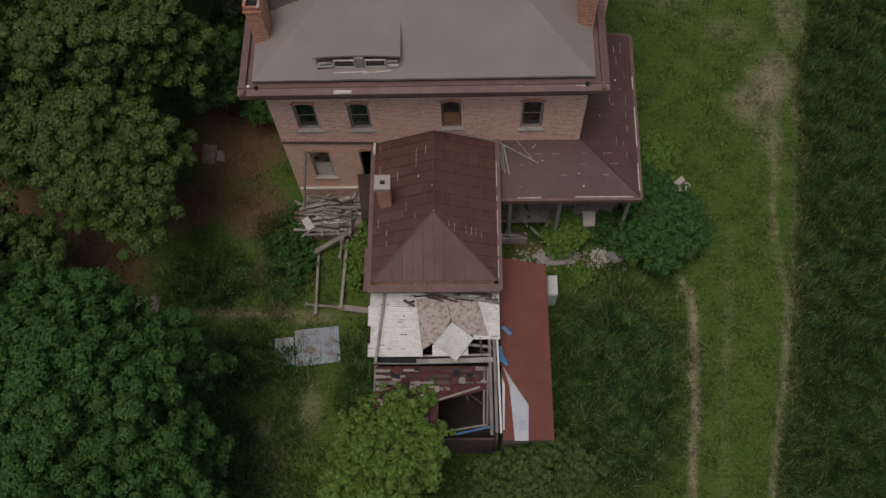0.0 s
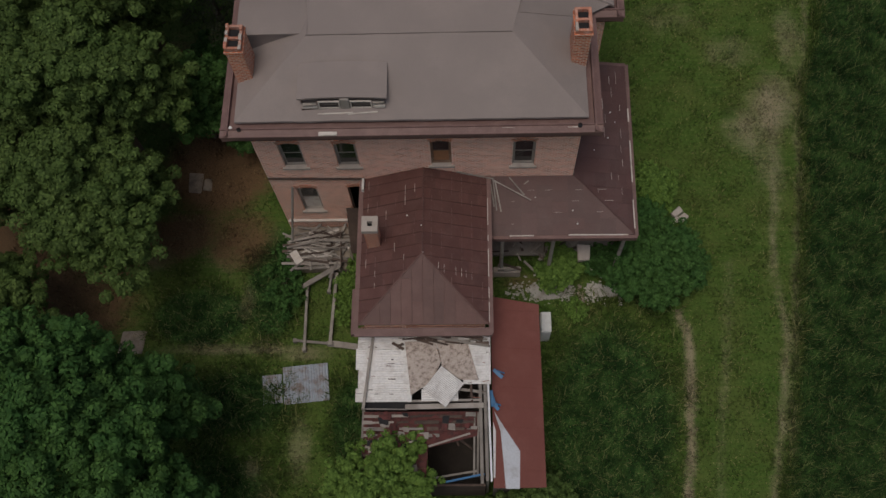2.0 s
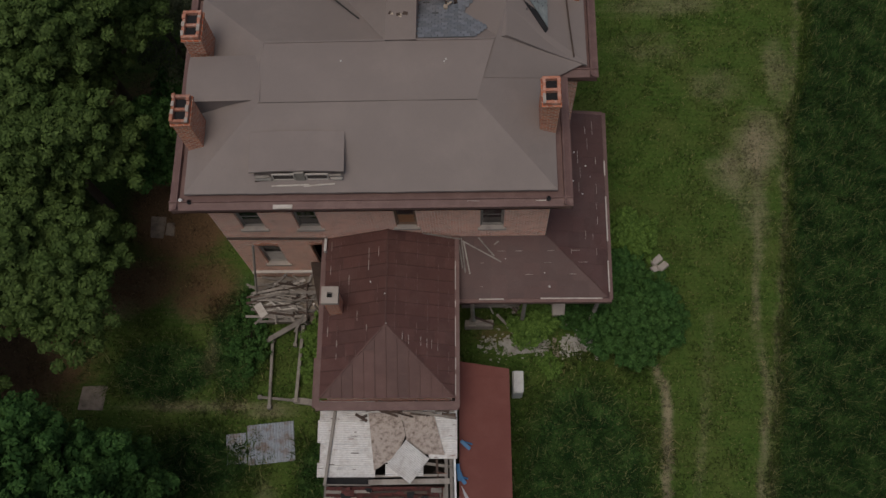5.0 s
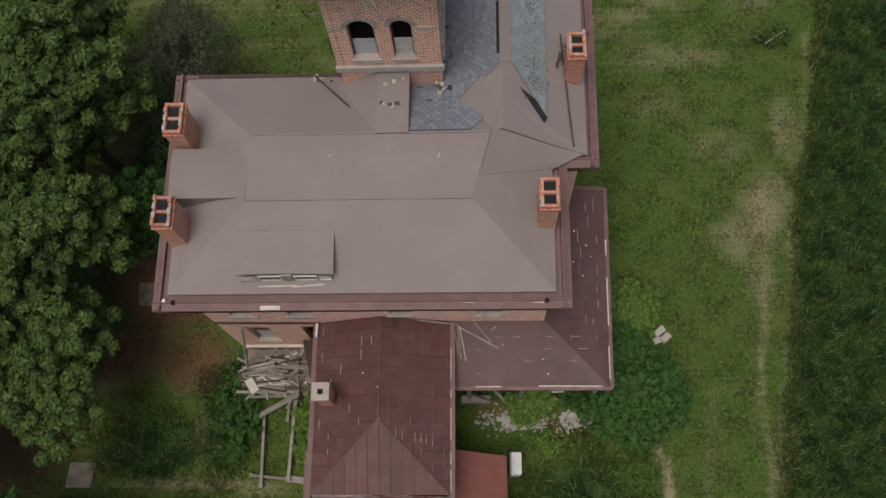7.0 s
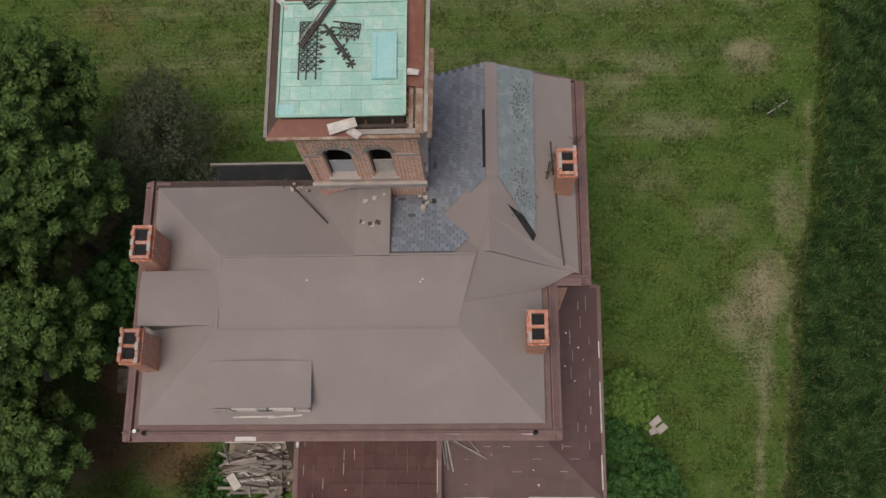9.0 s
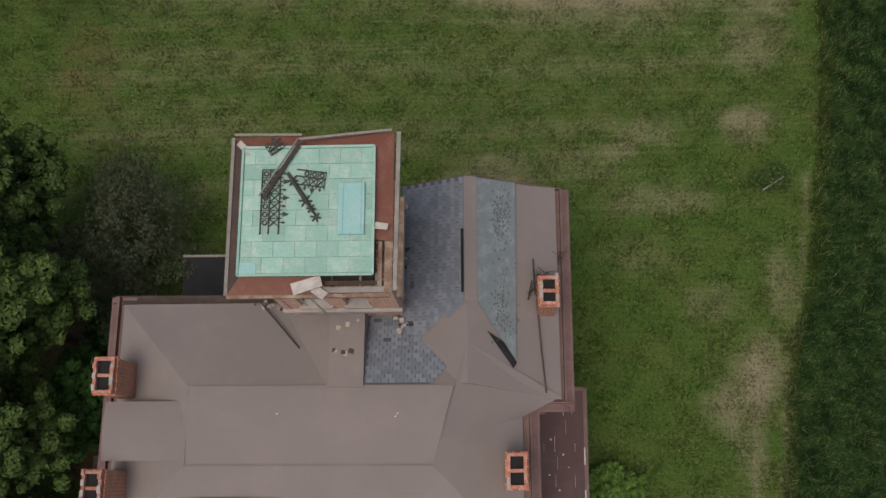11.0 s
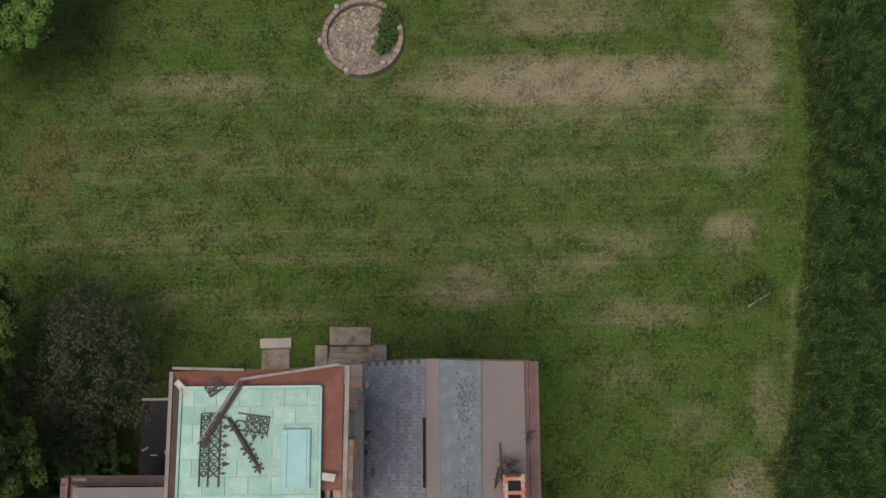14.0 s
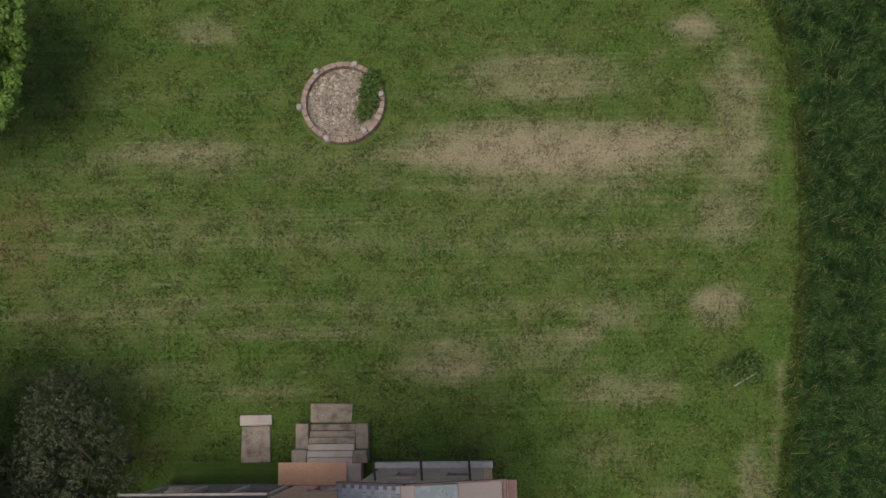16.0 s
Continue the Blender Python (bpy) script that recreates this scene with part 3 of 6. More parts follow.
def cornice_run(p, q, out, inner, name="cornice", mat=None):
    """Box cornice with sloping tin top and a gutter lip, from p to q; 'out' points away from the wall."""
    bm = bmesh.new()
    p, q, o = Vector(p), Vector(q), Vector(out)
    prof = [(0.0, -0.32), (-0.03, -0.32), (-0.03, -0.04), (0.02, -0.04), (0.02, 0.03), (-0.06, 0.045), (-0.25, 0.13), (-0.27, 0.20), (-0.32, 0.20), (-0.34, 0.0), (-inner, 0.0), (-inner, -0.20), (-0.10, -0.32)]
    rings = []
    for at in (p, q):
        rings.append([bm.verts.new(at + o * d + Vector((0, 0, h))) for d, h in prof])
    n = len(prof)
    for i in range(n):
        bm.faces.new((rings[0][i], rings[0][(i + 1) % n], rings[1][(i + 1) % n], rings[1][i]))
    bm.faces.new(rings[0])
    bm.faces.new(rings[1][::-1])
    bmesh.ops.recalc_face_normals(bm, faces=bm.faces)
    return part(name, bm, mat or CORNICE, house)


E0 = 11.72
cornice_run((-9.8, 20.8, E0), (5.83, 20.8, E0), (0, -1, 0), 1.0)
cornice_run((5.832, 20.8, E0 - 0.006), (5.832, 26.36, E0 - 0.006), (1, 0, 0), 0.9)
cornice_run((5.0, 26.362, E0 - 0.012), (7.05, 26.362, E0 - 0.012), (0, -1, 0), 0.85)
cornice_run((7.08, 26.362, E0 - 0.018), (7.12, 34.5, E0 - 0.018), (1, 0, 0), 0.9)
cornice_run((-9.802, 20.8, E0 - 0.006), (-9.75, 30.6, E0 - 0.006), (-1, 0, 0), 0.9)
cornice_run((-9.7, 30.66, E0 - 0.1), (-3.0, 30.62, E0 - 0.1), (0, 1, 0), 0.8, "cornice", DARK_WOOD)
for x, y, a, b in ((-5.35, 20.86, 0.75, 0.16), (2.0, 21.02, 0.5, 0.03), (-7.2, 21.05, 0.6, 0.03), (-1.9, 21.05, 0.8, 0.025), (4.6, 21.0, 0.4, 0.03), (0.5, 21.08, 0.7, 0.02)):
    bm = bmesh.new()
    block(bm, x - a / 2, x + a / 2, y - b / 2, y + b / 2, E0 + 0.02, E0 + 0.11, 0, 0.01)
    part("bare_patch", bm, PALE_PAINT, house, "pale bare metal patch on the gutter")
for x, y in ((-9.0, 21.08), (4.9, 21.05)):
    bm = bmesh.new()
    rod(bm, (x, y, E0 + 0.05), (x, y, E0 + 0.2), 0.09, 0.09, 12)
    part("downpipe_head", bm, BLACK_FELT, house)
bm = bmesh.new()
rod(bm, (-9.35, 21.15, E0 + 0.05), (-9.35, 21.15, E0 + 0.22), 0.09, 0.07, 12)
part("vent_cap", bm, WHITE_ENAMEL, house)

# roof skins
bm = bmesh.new()
RX0, RX1, RY0, RY1, RZ = -9.2, 5.25, 21.36, 30.28, 12.0
DX0, DX1, DX2, DY0, DY1, DZ = -6.15, 2.2, 2.9, 24.5, 27.12, 13.5
sheet(bm, (RX0, RY0, RZ), (RX1, RY0, RZ), (DX1, DY0, DZ), (DX0, DY0, DZ), 28, 8, 0.05, 0.12)
sheet(bm, (RX1, RY0, RZ), (RX1, RY1, RZ), (DX2, DY1, DZ), (DX1, DY0, DZ), 16, 8, 0.05, 0.12)
sheet(bm, (RX1, RY1, RZ), (RX0, RY1, RZ), (DX0, DY1, DZ), (DX2, DY1, DZ), 28, 8, 0.05, 0.12)
sheet(bm, (RX0, RY1, RZ), (RX0, RY0, RZ), (DX0, DY0, DZ), (DX0, DY1, DZ), 16, 8, 0.05, 0.12)
sheet(bm, (DX0, DY0, DZ), (DX1, DY0, DZ), (DX2, DY1, DZ), (DX0, DY1, DZ), 24, 8, 0.04, 0.12, lambda u, v: 0.05 * math.sin(math.pi * v))
roof = part("roof", bm, MEMBRANE, house, "low hipped roof in grey-brown membrane", True)
# deck lip
bm = bmesh.new()
slab(bm, [(DX0 - 0.03, DY0 - 0.03, DZ + 0.05), (DX1, DY0 - 0.03, DZ + 0.05), (DX1, DY0 + 0.02, DZ + 0.055), (DX0 + 0.02, DY0 + 0.02, DZ + 0.055)], 0.1)
slab(bm, [(DX0 + 0.02, DY1 - 0.04, DZ + 0.055), (DX2, DY1 - 0.04, DZ + 0.055), (DX2, DY1 + 0.03, DZ + 0.05), (DX0 - 0.03, DY1 + 0.03, DZ + 0.05)], 0.1)
slab(bm, [(DX0 - 0.03, DY0 - 0.03, DZ + 0.05), (DX0 + 0.03, DY0, DZ + 0.05), (DX0 + 0.03, DY1, DZ + 0.05), (DX0 - 0.03, DY1 + 0.03, DZ + 0.05)], 0.1)
part("deck_edge", bm, MEMBRANE, roof)
# front wing gable roof
GX, GZ, GY0, GY1 = 3.37, 13.6, 27.2, 34.48
bm = bmesh.new()
sheet(bm, (GX, GY0, GZ), (GX, GY1, GZ), (1.0, GY1, 12.42), (1.0, GY0, 12.42), 18, 6, 0.03, 0.12)
sheet(bm, (6.62, 26.75, 12.0), (6.62, GY1, 12.0), (GX, GY1, GZ), (GX, GY0, GZ), 18, 8, 0.03, 0.12, lambda u, v: -0.10 * math.sin(math.pi * min(1, v * 1.2)) * (1 - v))
sheet(bm, (2.5, 25.4, 13.53), (5.24, 26.15, 12.05), (6.6, 26.85, 12.04), (GX, 28.6, GZ + 0.015), 12, 8, 0.02, 0.05)
wing_roof = part("wing_roof", bm, MEMBRANE, house, "gabled wing roof, half slated and half membrane", True)
bm = bmesh.new()
for a, b in (((1.0, 12.35), (GX, 13.52)), ((GX, 13.52), (6.75, 11.85))):
    beam(bm, (a[0], GY1 + 0.02, a[1] - 0.1), (b[0], GY1 + 0.02, b[1] - 0.1), 0.06, 0.28)
part("bargeboard", bm, CORNICE, wing_roof)
bm = bmesh.new()
f = [(WX0 + 0.05, WY1 - 0.3, EAVE), (WX1 - 0.05, WY1 - 0.3, EAVE), (WX1 - 0.05, WY1 - 0.3, 11.95), (GX, WY1 - 0.3, 13.4), (WX0 + 0.05, WY1 - 0.3, 12.3)]
front = [bm.verts.new(p) for p in f]
back = [bm.verts.new((p[0], p[1] + 0.3, p[2])) for p in f]
bm.faces.new(front)
bm.faces.new(back[::-1])
for i in range(5):
    bm.faces.new((front[i], back[i], back[(i + 1) % 5], front[(i + 1) % 5]))
bmesh.ops.recalc_face_normals(bm, faces=bm.faces)
part("gable", bm, BRICK, house)
# ridge strip, felt patch, black strip painted for the shade in the ridge slot
bm = bmesh.new()
sheet(bm, (GX - 0.08, 30.0, GZ + 0.035), (GX + 0.36, 30.0, GZ - 0.12), (GX + 0.36, GY1 + 0.01, GZ - 0.12), (GX - 0.08, GY1 + 0.01, GZ + 0.035), 3, 12, 0.01, 0.05)
part("ridge_strip", bm, MEMBRANE, wing_roof)
bm = bmesh.new()
sheet(bm, (3.74, 30.0, 13.49), (5.05, 28.0, 12.85), (5.12, GY1 - 0.02, 12.82), (3.74, GY1 - 0.02, 13.48), 8, 14, 0.0, 0.12)
part("felt_patch", bm, FELT_BLUE, wing_roof, "blue-grey strip of old felt")
bm = bmesh.new()
slab(bm, [(3.17, 30.3, 13.66), (3.27, 30.3, 13.68), (3.27, 32.55, 13.68), (3.17, 32.55, 13.66)], 0.05)
part("open_slot", bm, BLACK_FELT, wing_roof, "black strip standing for the dark inside the opened ridge")
bm = bmesh.new()
slab(bm, [(4.05, 29.0, 13.33), (4.95, 27.75, 12.80), (5.06, 27.95, 12.79), (5.04, 28.4, 12.79)], 0.03)
part("torn_corner", bm, BLACK_FELT, wing_roof, "torn dark corner of the felt")
# saddle from the deck to the tower
bm = bmesh.new()
sheet(bm, (-1.36, 27.08, 13.60), (-0.15, 27.08, 13.60), (-0.15, 29.8, 13.46), (-1.36, 29.8, 13.46), 5, 8, 0.02, 1.2)
v = [bm.verts.new(p) for p in ((-1.36, 27.08, 13.55), (-1.36, 29.8, 13.41), (-3.1, 29.8, 12.25))]
bm.faces.new((v[0], v[1], v[2]))
part("saddle", bm, MEMBRANE, roof, "flat saddle between roof deck and tower")


def dormer(name, x0, x1, y0, y1, face, zlow, ztop, rise, wins):
    """A wide low dormer with a shallow curved top."""
    d = None
    bm = bmesh.new()
    along_x = face == "S"
    steps = 10
    lo, hi = (x0, x1) if along_x else (y0, y1)
    front, rear_ = [], []
    for i in range(steps + 1):
        s = i / steps
        u = lo + (hi - lo) * s
        z = ztop + rise * (1 - (2 * s - 1) ** 2)
        if along_x:
            front.append((u, y0, z))
            rear_.append((u, y1, z + 0.12))
        else:
            front.append((x0, u, z))
            rear_.append((x1, u, z + 0.05))
    for i in range(steps):
        pts = [front[i], front[i + 1], rear_[i + 1], rear_[i]]
        if not along_x:
            pts = pts[::-1]
        slab(bm, pts, 0.09)
    bmesh.ops.remove_doubles(bm, verts=bm.verts, dist=0.001)
    d = part("dormer", bm, MEMBRANE, house, "low dormer with shallow curved membrane top")
    bm = bmesh.new()
    if along_x:
        for x in (x0 + 0.1, x1 - 0.1):
            v = [bm.verts.new(p) for p in ((x, y0 + 0.15, zlow), (x, y0 + 0.15, ztop + 0.03), (x, y1, ztop + 0.1))]
            bm.faces.new(v)
        block(bm, x0 + 0.1, x1 - 0.1, y0 + 0.42, y0 + 0.45, zlow - 0.2, ztop - 0.02)
    else:
        block(bm, x0 + 0.12, x1, y0 + 0.06, y1 - 0.06, zlow, ztop - 0.03)
    part("cheek", bm, MEMBRANE, d)
    return d


dm = dormer("dormer", -6.5, -2.87, 21.84, 23.45, "S", 12.0, 12.90, 0.12, 2)
for k, x in enumerate((-5.68, -4.38)):
    bm = bmesh.new()
    for u0, u1, v0, v1 in ((x, x + 0.05, 12.22, 12.72), (x + 0.83, x + 0.88, 12.22, 12.72), (x + 0.05, x + 0.83, 12.67, 12.72), (x + 0.05, x + 0.83, 12.22, 12.28)):
        block(bm, u0, u1, 21.80, 21.86, v0, v1)
    wf = part("window", bm, PALE_PAINT, dm, "small dormer window in peeling pale frame")
    bm = bmesh.new()
    block(bm, x + 0.052, x + 0.828, 21.825, 21.835, 12.285, 12.665)
    part("pane", bm, GLASS, wf)
for x0, x1, z0, z1, m in ((-6.35, -5.72, 12.30, 12.42, PALE_PAINT), (-6.3, -5.75, 12.48, 12.56, GREY_WOOD), (-4.78, -4.42, 12.1, 12.9, GREY_WOOD), (-3.45, -2.98, 12.3, 12.40, PALE_PAINT), (-3.45, -3.0, 12.52, 12.62, GREY_WOOD), (-5.8, -3.5, 12.05, 12.18, GREY_WOOD), (-6.4, -5.9, 12.1, 12.2, DARK_WOOD)):
    bm = bmesh.new()
    block(bm, x0, x1, 21.77, 21.86, z0, z1, 0, 0.025)
    part("board", bm, m, dm)
for p, q in (((-5.75, 21.6, 12.13), (-4.3, 21.62, 12.17)), ((-4.5, 21.58, 12.12), (-3.3, 21.66, 12.15))):
    bm = bmesh.new()
    beam(bm, p, q, 0.06, 0.03)
    part("loose_strip", bm, PALE_PAINT, dm)
dormer("dormer", -9.05, -6.2, 24.68, 26.66, "W", 11.9, 13.30, 0.12, 0)


def chimney(x0, x1, y0, y1, z0, z1, flues, lean=0.0, ruined=False):
    ch = None
    bm = bmesh.new()
    block(bm, x0, x1, y0, y1, z0, z1 - 0.32, 0.01)
    block(bm, x0 - 0.05, x1 + 0.05, y0 - 0.05, y1 + 0.05, z1 - 0.318, z1 - 0.20, 0.01)
    ch = part("chimney", bm, BRICK_STACK, house, "weathered two-flue brick chimney" if not ruined else "crumbling two-flue brick chimney")
    cells = [y0 + (y1 - y0) * k / flues for k in range(flues + 1)]
    bm = bmesh.new()
    t = 0.11
    block(bm, x0, x0 + t, y0, y1, z1 - 0.198, z1)
    block(bm, x1 - t, x1, y0, y1, z1 - 0.198, z1)
    for k, y in enumerate(cells):
        a = min(max(y - t / 2, y0), y1 - t)
        block(bm, x0 + t, x1 - t, a, a + t, z1 - 0.198, z1 - (0.06 if ruined and k == 1 else 0.0))
    part("flue_rim", bm, BRICK_TOP, ch)
    # black plates just below the rim: the shade of deep flues as colour
    for k in range(flues):
        bm = bmesh.new()
        block(bm, x0 + t, x1 - t, cells[k] + t / 2, cells[k + 1] - t / 2, z1 - 0.19, z1 - 0.17)
        part("flue", bm, BLACK_FELT, ch)
    for k in range(9 if ruined else 5):
        bm = bmesh.new()
        x, y = random.choice((x0 + 0.05, x1 - 0.05)), random.uniform(y0, y1)
        block(bm, x - 0.06, x + 0.05, y - 0.1, y + 0.09, z1 + 0.001, z1 + random.uniform(0.04, 0.09), 0, 0.012)
        part("brick", bm, BRICK_TOP if k % 2 else STONE, ch)
    return ch


chimney(-9.17, -8.5, 23.22, 24.36, 11.6, 14.45, 2, 0, True)
chimney(-9.12, -8.42, 26.85, 28.05, 11.6, 14.4, 2, 0, True)
chimney(4.62, 5.27, 23.76, 24.88, 11.6, 14.45, 2)
chimney(5.82, 6.45, 29.68, 30.66, 11.6, 14.45, 2, 0, True)

# ---- tower ----
tower = thing("tower", (-0.85, 31.5, 0), "square brick tower with verdigris copper flat roof", "tower")
TX0, TX1, TY0, TY1 = -2.78, 1.08, 29.72, 33.4
T_WIN = [(-2.13, -1.19, 14.45, 17.12), (-0.62, 0.15, 14.45, 17.10)]
for facing, at, u0, u1, holes in (("S", TY0, TX0, TX1, T_WIN), ("N", TY1, TX0, TX1, [(-2.1, -1.2, 14.45, 17.1), (-0.6, 0.2, 14.45, 17.1), (-1.6, -0.2, 1.0, 4.0)]),
                                  ("W", TX0, TY0 + 0.302, TY1 - 0.302, [(30.3, 31.2, 14.45, 17.1), (31.9, 32.8, 14.45, 17.1)]), ("E", TX1, TY0 + 0.302, TY1 - 0.302, [(30.3, 31.2, 14.45, 17.1), (31.9, 32.8, 14.45, 17.1)])):
    bm = bmesh.new()
    wall(bm, facing, at, u0, u1, 0, 18.9, 0.3, holes)
    for a, b, c, e in holes:
        arch_fill(bm, facing, at, a, b, e, (b - a) / 2, 0.0, 0.3, True)
    w = part("tower_wall", bm, BRICK_TOWER, tower)
    for a, b, c, e in holes:
        bm = bmesh.new()
        arch_ring(bm, facing, at, a, b, e, (b - a) / 2, 0.17, 0.06, 9, True)
        part("stone_arch", bm, STONE, w)
        if c > 2:
            bm = bmesh.new()
            lump(bm, facing, at, a - 0.1, b + 0.1, -0.1, 0.28, c - 0.16, c + 0.012, 0.01)
            part("sill", bm, STONE, w)
            bm = bmesh.new()
            lump(bm, facing, at, a + 0.03, b - 0.03, 0.2, 0.23, c, c + 1.05)
            part("shutter_board", bm, ZINC if a < -1 else PALE_PAINT, w, "old board closing lower half of the window")
            bm = bmesh.new()
            lump(bm, facing, at, a, a + 0.06, 0.18, 0.26, c, e - 0.4)
            lump(bm, facing, at, b - 0.06, b, 0.18, 0.26, c, e - 0.4)
            part("window_frame", bm, DARK_WOOD, w)
    bm = bmesh.new()
    lump(bm, facing, at, u0 - (0.12 if facing in "SN" else 0), u1 + (0.12 if facing in "SN" else 0), -0.14, 0.0, 13.62, 13.98, 0.02)
    part("string_course", bm, STONE, w)
    bm = bmesh.new()
    lump(bm, facing, at, u0, holes[0][0] - 0.19, -0.05, 0.0, 16.45, 16.62)
    part("impost", bm, STONE, w)
    bm = bmesh.new()
    lump(bm, facing, at, holes[1][1] + 0.19, u1, -0.05, 0.0, 16.45, 16.62)
    part("impost", bm, STONE, w)
for x in (TX0 - 0.04, TX1 - 0.20):
    for y in (TY0 - 0.04, TY1 - 0.20):
        bm = bmesh.new()
        block(bm, x, x + 0.24, y, y + 0.24, 13.99, 18.7, 0.02)
        part("corner_pier", bm, BRICK_TOWER, tower)
bm = bmesh.new()
block(bm, TX0 + 0.3, TX1 - 0.3, TY0 + 0.3, TY1 - 0.3, 13.6, 13.7)
part("floor", bm, DARK_VOID, tower)

# tower eaves: brown tin skirt, broken to bare timber on one corner
CX0, CX1, CY0, CY1, CZ = -2.87, 0.90, 29.56, 33.30, 20.02
bm = bmesh.new()
block(bm, CX0 + 0.06, CX1 - 0.06, CY0 + 0.06, CY1 - 0.06, 18.9, CZ - 0.06)
part("roof_box", bm, DARK_WOOD, tower)
EX0, EX1, EY0, EY1, EZ = -3.26, 1.62, 29.08, 33.86, 19.62
bm = bmesh.new()
slab(bm, [(EX0, EY0, EZ), (-0.6, EY0, EZ), (-0.6, CY0, EZ + 0.2), (CX0, CY0, EZ + 0.22)], 0.06)
part("eave_skirt", bm, RUST, tower, "rusty brown tin eave skirt")
bm = bmesh.new()
slab(bm, [(CX1, 30.6, EZ + 0.2), (EX1 - 0.2, 30.6, EZ), (EX1 - 0.2, EY1, EZ), (CX1, CY1, EZ + 0.22)], 0.06)
part("eave_skirt", bm, RUST, tower, "rusty brown tin eave skirt")
bm = bmesh.new()
slab(bm, [(EX0, EY1 - 0.1, EZ), (CX0, CY1, EZ + 0.22), (CX1, CY1, EZ + 0.22), (EX1 - 0.2, EY1, EZ)][::-1], 0.06)
part("eave_skirt", bm, RUST, tower, "rusty brown tin eave skirt")
bm = bmesh.new()
slab(bm, [(EX0, EY0, EZ - 0.02), (CX0, CY0, EZ + 0.2), (CX0, CY1, EZ + 0.2), (EX0, EY1 - 0.1, EZ - 0.02)][::-1], 0.06)
part("eave_board", bm, DARK_WOOD, tower, "bare weathered eave boards")
for p, q, w, h, m in (((EX0 - 0.03, EY0, EZ - 0.05), (EX0 - 0.03, EY1 - 0.1, EZ - 0.03), 0.1, 0.16, GREY_WOOD), ((EX0, EY0 - 0.04, EZ - 0.08), (EX1 - 0.3, EY0 - 0.02, EZ - 0.10), 0.10, 0.16, BROWN_WOOD),
                      ((EX1 - 0.14, EY0 + 0.1, EZ - 0.05), (EX1 - 0.06, EY1, EZ), 0.12, 0.14, GREY_WOOD), ((EX1 - 0.02, 29.0, EZ - 0.1), (EX1 + 0.04, 31.9, EZ - 0.05), 0.14, 0.12, BROWN_WOOD),
                      ((-0.6, 29.2, EZ - 0.02), (1.3, 29.22, EZ - 0.08), 0.16, 0.08, GREY_WOOD), ((-0.6, 29.4, EZ - 0.05), (1.2, 29.42, EZ - 0.1), 0.12, 0.08, DARK_WOOD),
                      ((1.05, 29.3, EZ - 0.06), (1.05, 30.6, EZ - 0.06), 0.12, 0.10, BROWN_WOOD), ((1.28, 29.15, EZ - 0.04), (1.30, 30.7, EZ - 0.04), 0.22, 0.06, BROWN_WOOD), ((-0.3, 29.1, EZ - 0.16), (-0.3, 29.7, EZ - 0.1), 0.07, 0.12, DARK_WOOD),
                      ((0.5, 29.05, EZ - 0.16), (0.5, 29.7, EZ - 0.1), 0.07, 0.12, BROWN_WOOD), ((0.95, 29.0, EZ - 0.16), (0.95, 29.7, EZ - 0.1), 0.07, 0.12, GREY_WOOD),
                      ((EX0, EY1, EZ + 0.02), (-1.25, EY1 - 0.08, EZ + 0.14), 0.07, 0.06, GREY_WOOD)):
    bm = bmesh.new()
    beam(bm, p, q, w, h, random.uniform(-6, 6))
    part("eave_timber", bm, m, tower)
bm = bmesh.new()
slab(bm, [(CX0, CY0, CZ - 0.02), (CX1, CY0, CZ - 0.02), (CX1, CY1, CZ - 0.02), (CX0, CY1, CZ - 0.02)], 0.05)
copper = part("copper_roof", bm, COPPER, tower, "verdigris copper sheet roof")
for p, q in (((CX0, CY0, CZ + 0.02), (CX1, CY0, CZ + 0.02)), ((CX0, CY1, CZ + 0.02), (CX1, CY1, CZ + 0.02)), ((CX0, CY0, CZ + 0.02), (CX0, CY1, CZ + 0.02)), ((CX1, CY0, CZ + 0.02), (CX1, CY1, CZ + 0.02))):
    bm = bmesh.new()
    beam(bm, p, q, 0.07, 0.07)
    part("rolled_edge", bm, COPPER, copper)
bm = bmesh.new()
block(bm, -0.10, 0.66, 30.68, 32.2, CZ + 0.0, CZ + 0.12, 0.02)
hatch = part("hatch", bm, COPPER_PALE, tower, "pale copper-clad roof hatch")
bm = bmesh.new()
for x in (0.0, 0.52):
    block(bm, x, x + 0.05, 30.7, 32.18, CZ + 0.12, CZ + 0.15)
part("hatch_rib", bm, COPPER_PALE, hatch)
bm = bmesh.new()
block(bm, CX0 + 0.03, CX0 + 0.5, CY0 + 0.04, CY0 + 0.36, CZ + 0.02, CZ + 0.035, 0, 0.01)
part("bare_patch", bm, COPPER_PALE, copper, "pale bare patch on the copper")

# ---- rear wing ----
wing = thing("rear_wing", (-1.7, 18, 0), "single-storey brick kitchen wing with brown tin hipped roof", "house wing")
VX0, VX1, VY0, VY1 = -4.3, 1.0, 14.5, 21.58
for facing, at, u0, u1, holes in (("W", VX0, VY0 + 0.3, VY1, [(16.5, 17.4, 2.0, 4.0), (19.8, 20.7, 0.4, 2.5)]), ("E", VX1, VY0 + 0.3, VY1, [(17.2, 18.1, 0.5, 2.6)]), ("S", VY0, VX0, VX1, [])):
    bm = bmesh.new()
    wall(bm, facing, at, u0, u1, 0, 6.28, 0.3, holes)
    w = part("wall", bm, BRICK, wing)
    for a, b, c, e in holes:
        window(wing, facing, at, a, b, c, e, GREY_WOOD, STONE, None, "weathered wooden sash window")
QX0, QX1, QY0, QZ = -4.52, 1.16, 14.4, 6.42      # tin edge
AX, AY, AZ, AZ2 = -1.70, 17.28, 7.58, 7.32       # hip apex, ridge at the house
bm = bmesh.new()
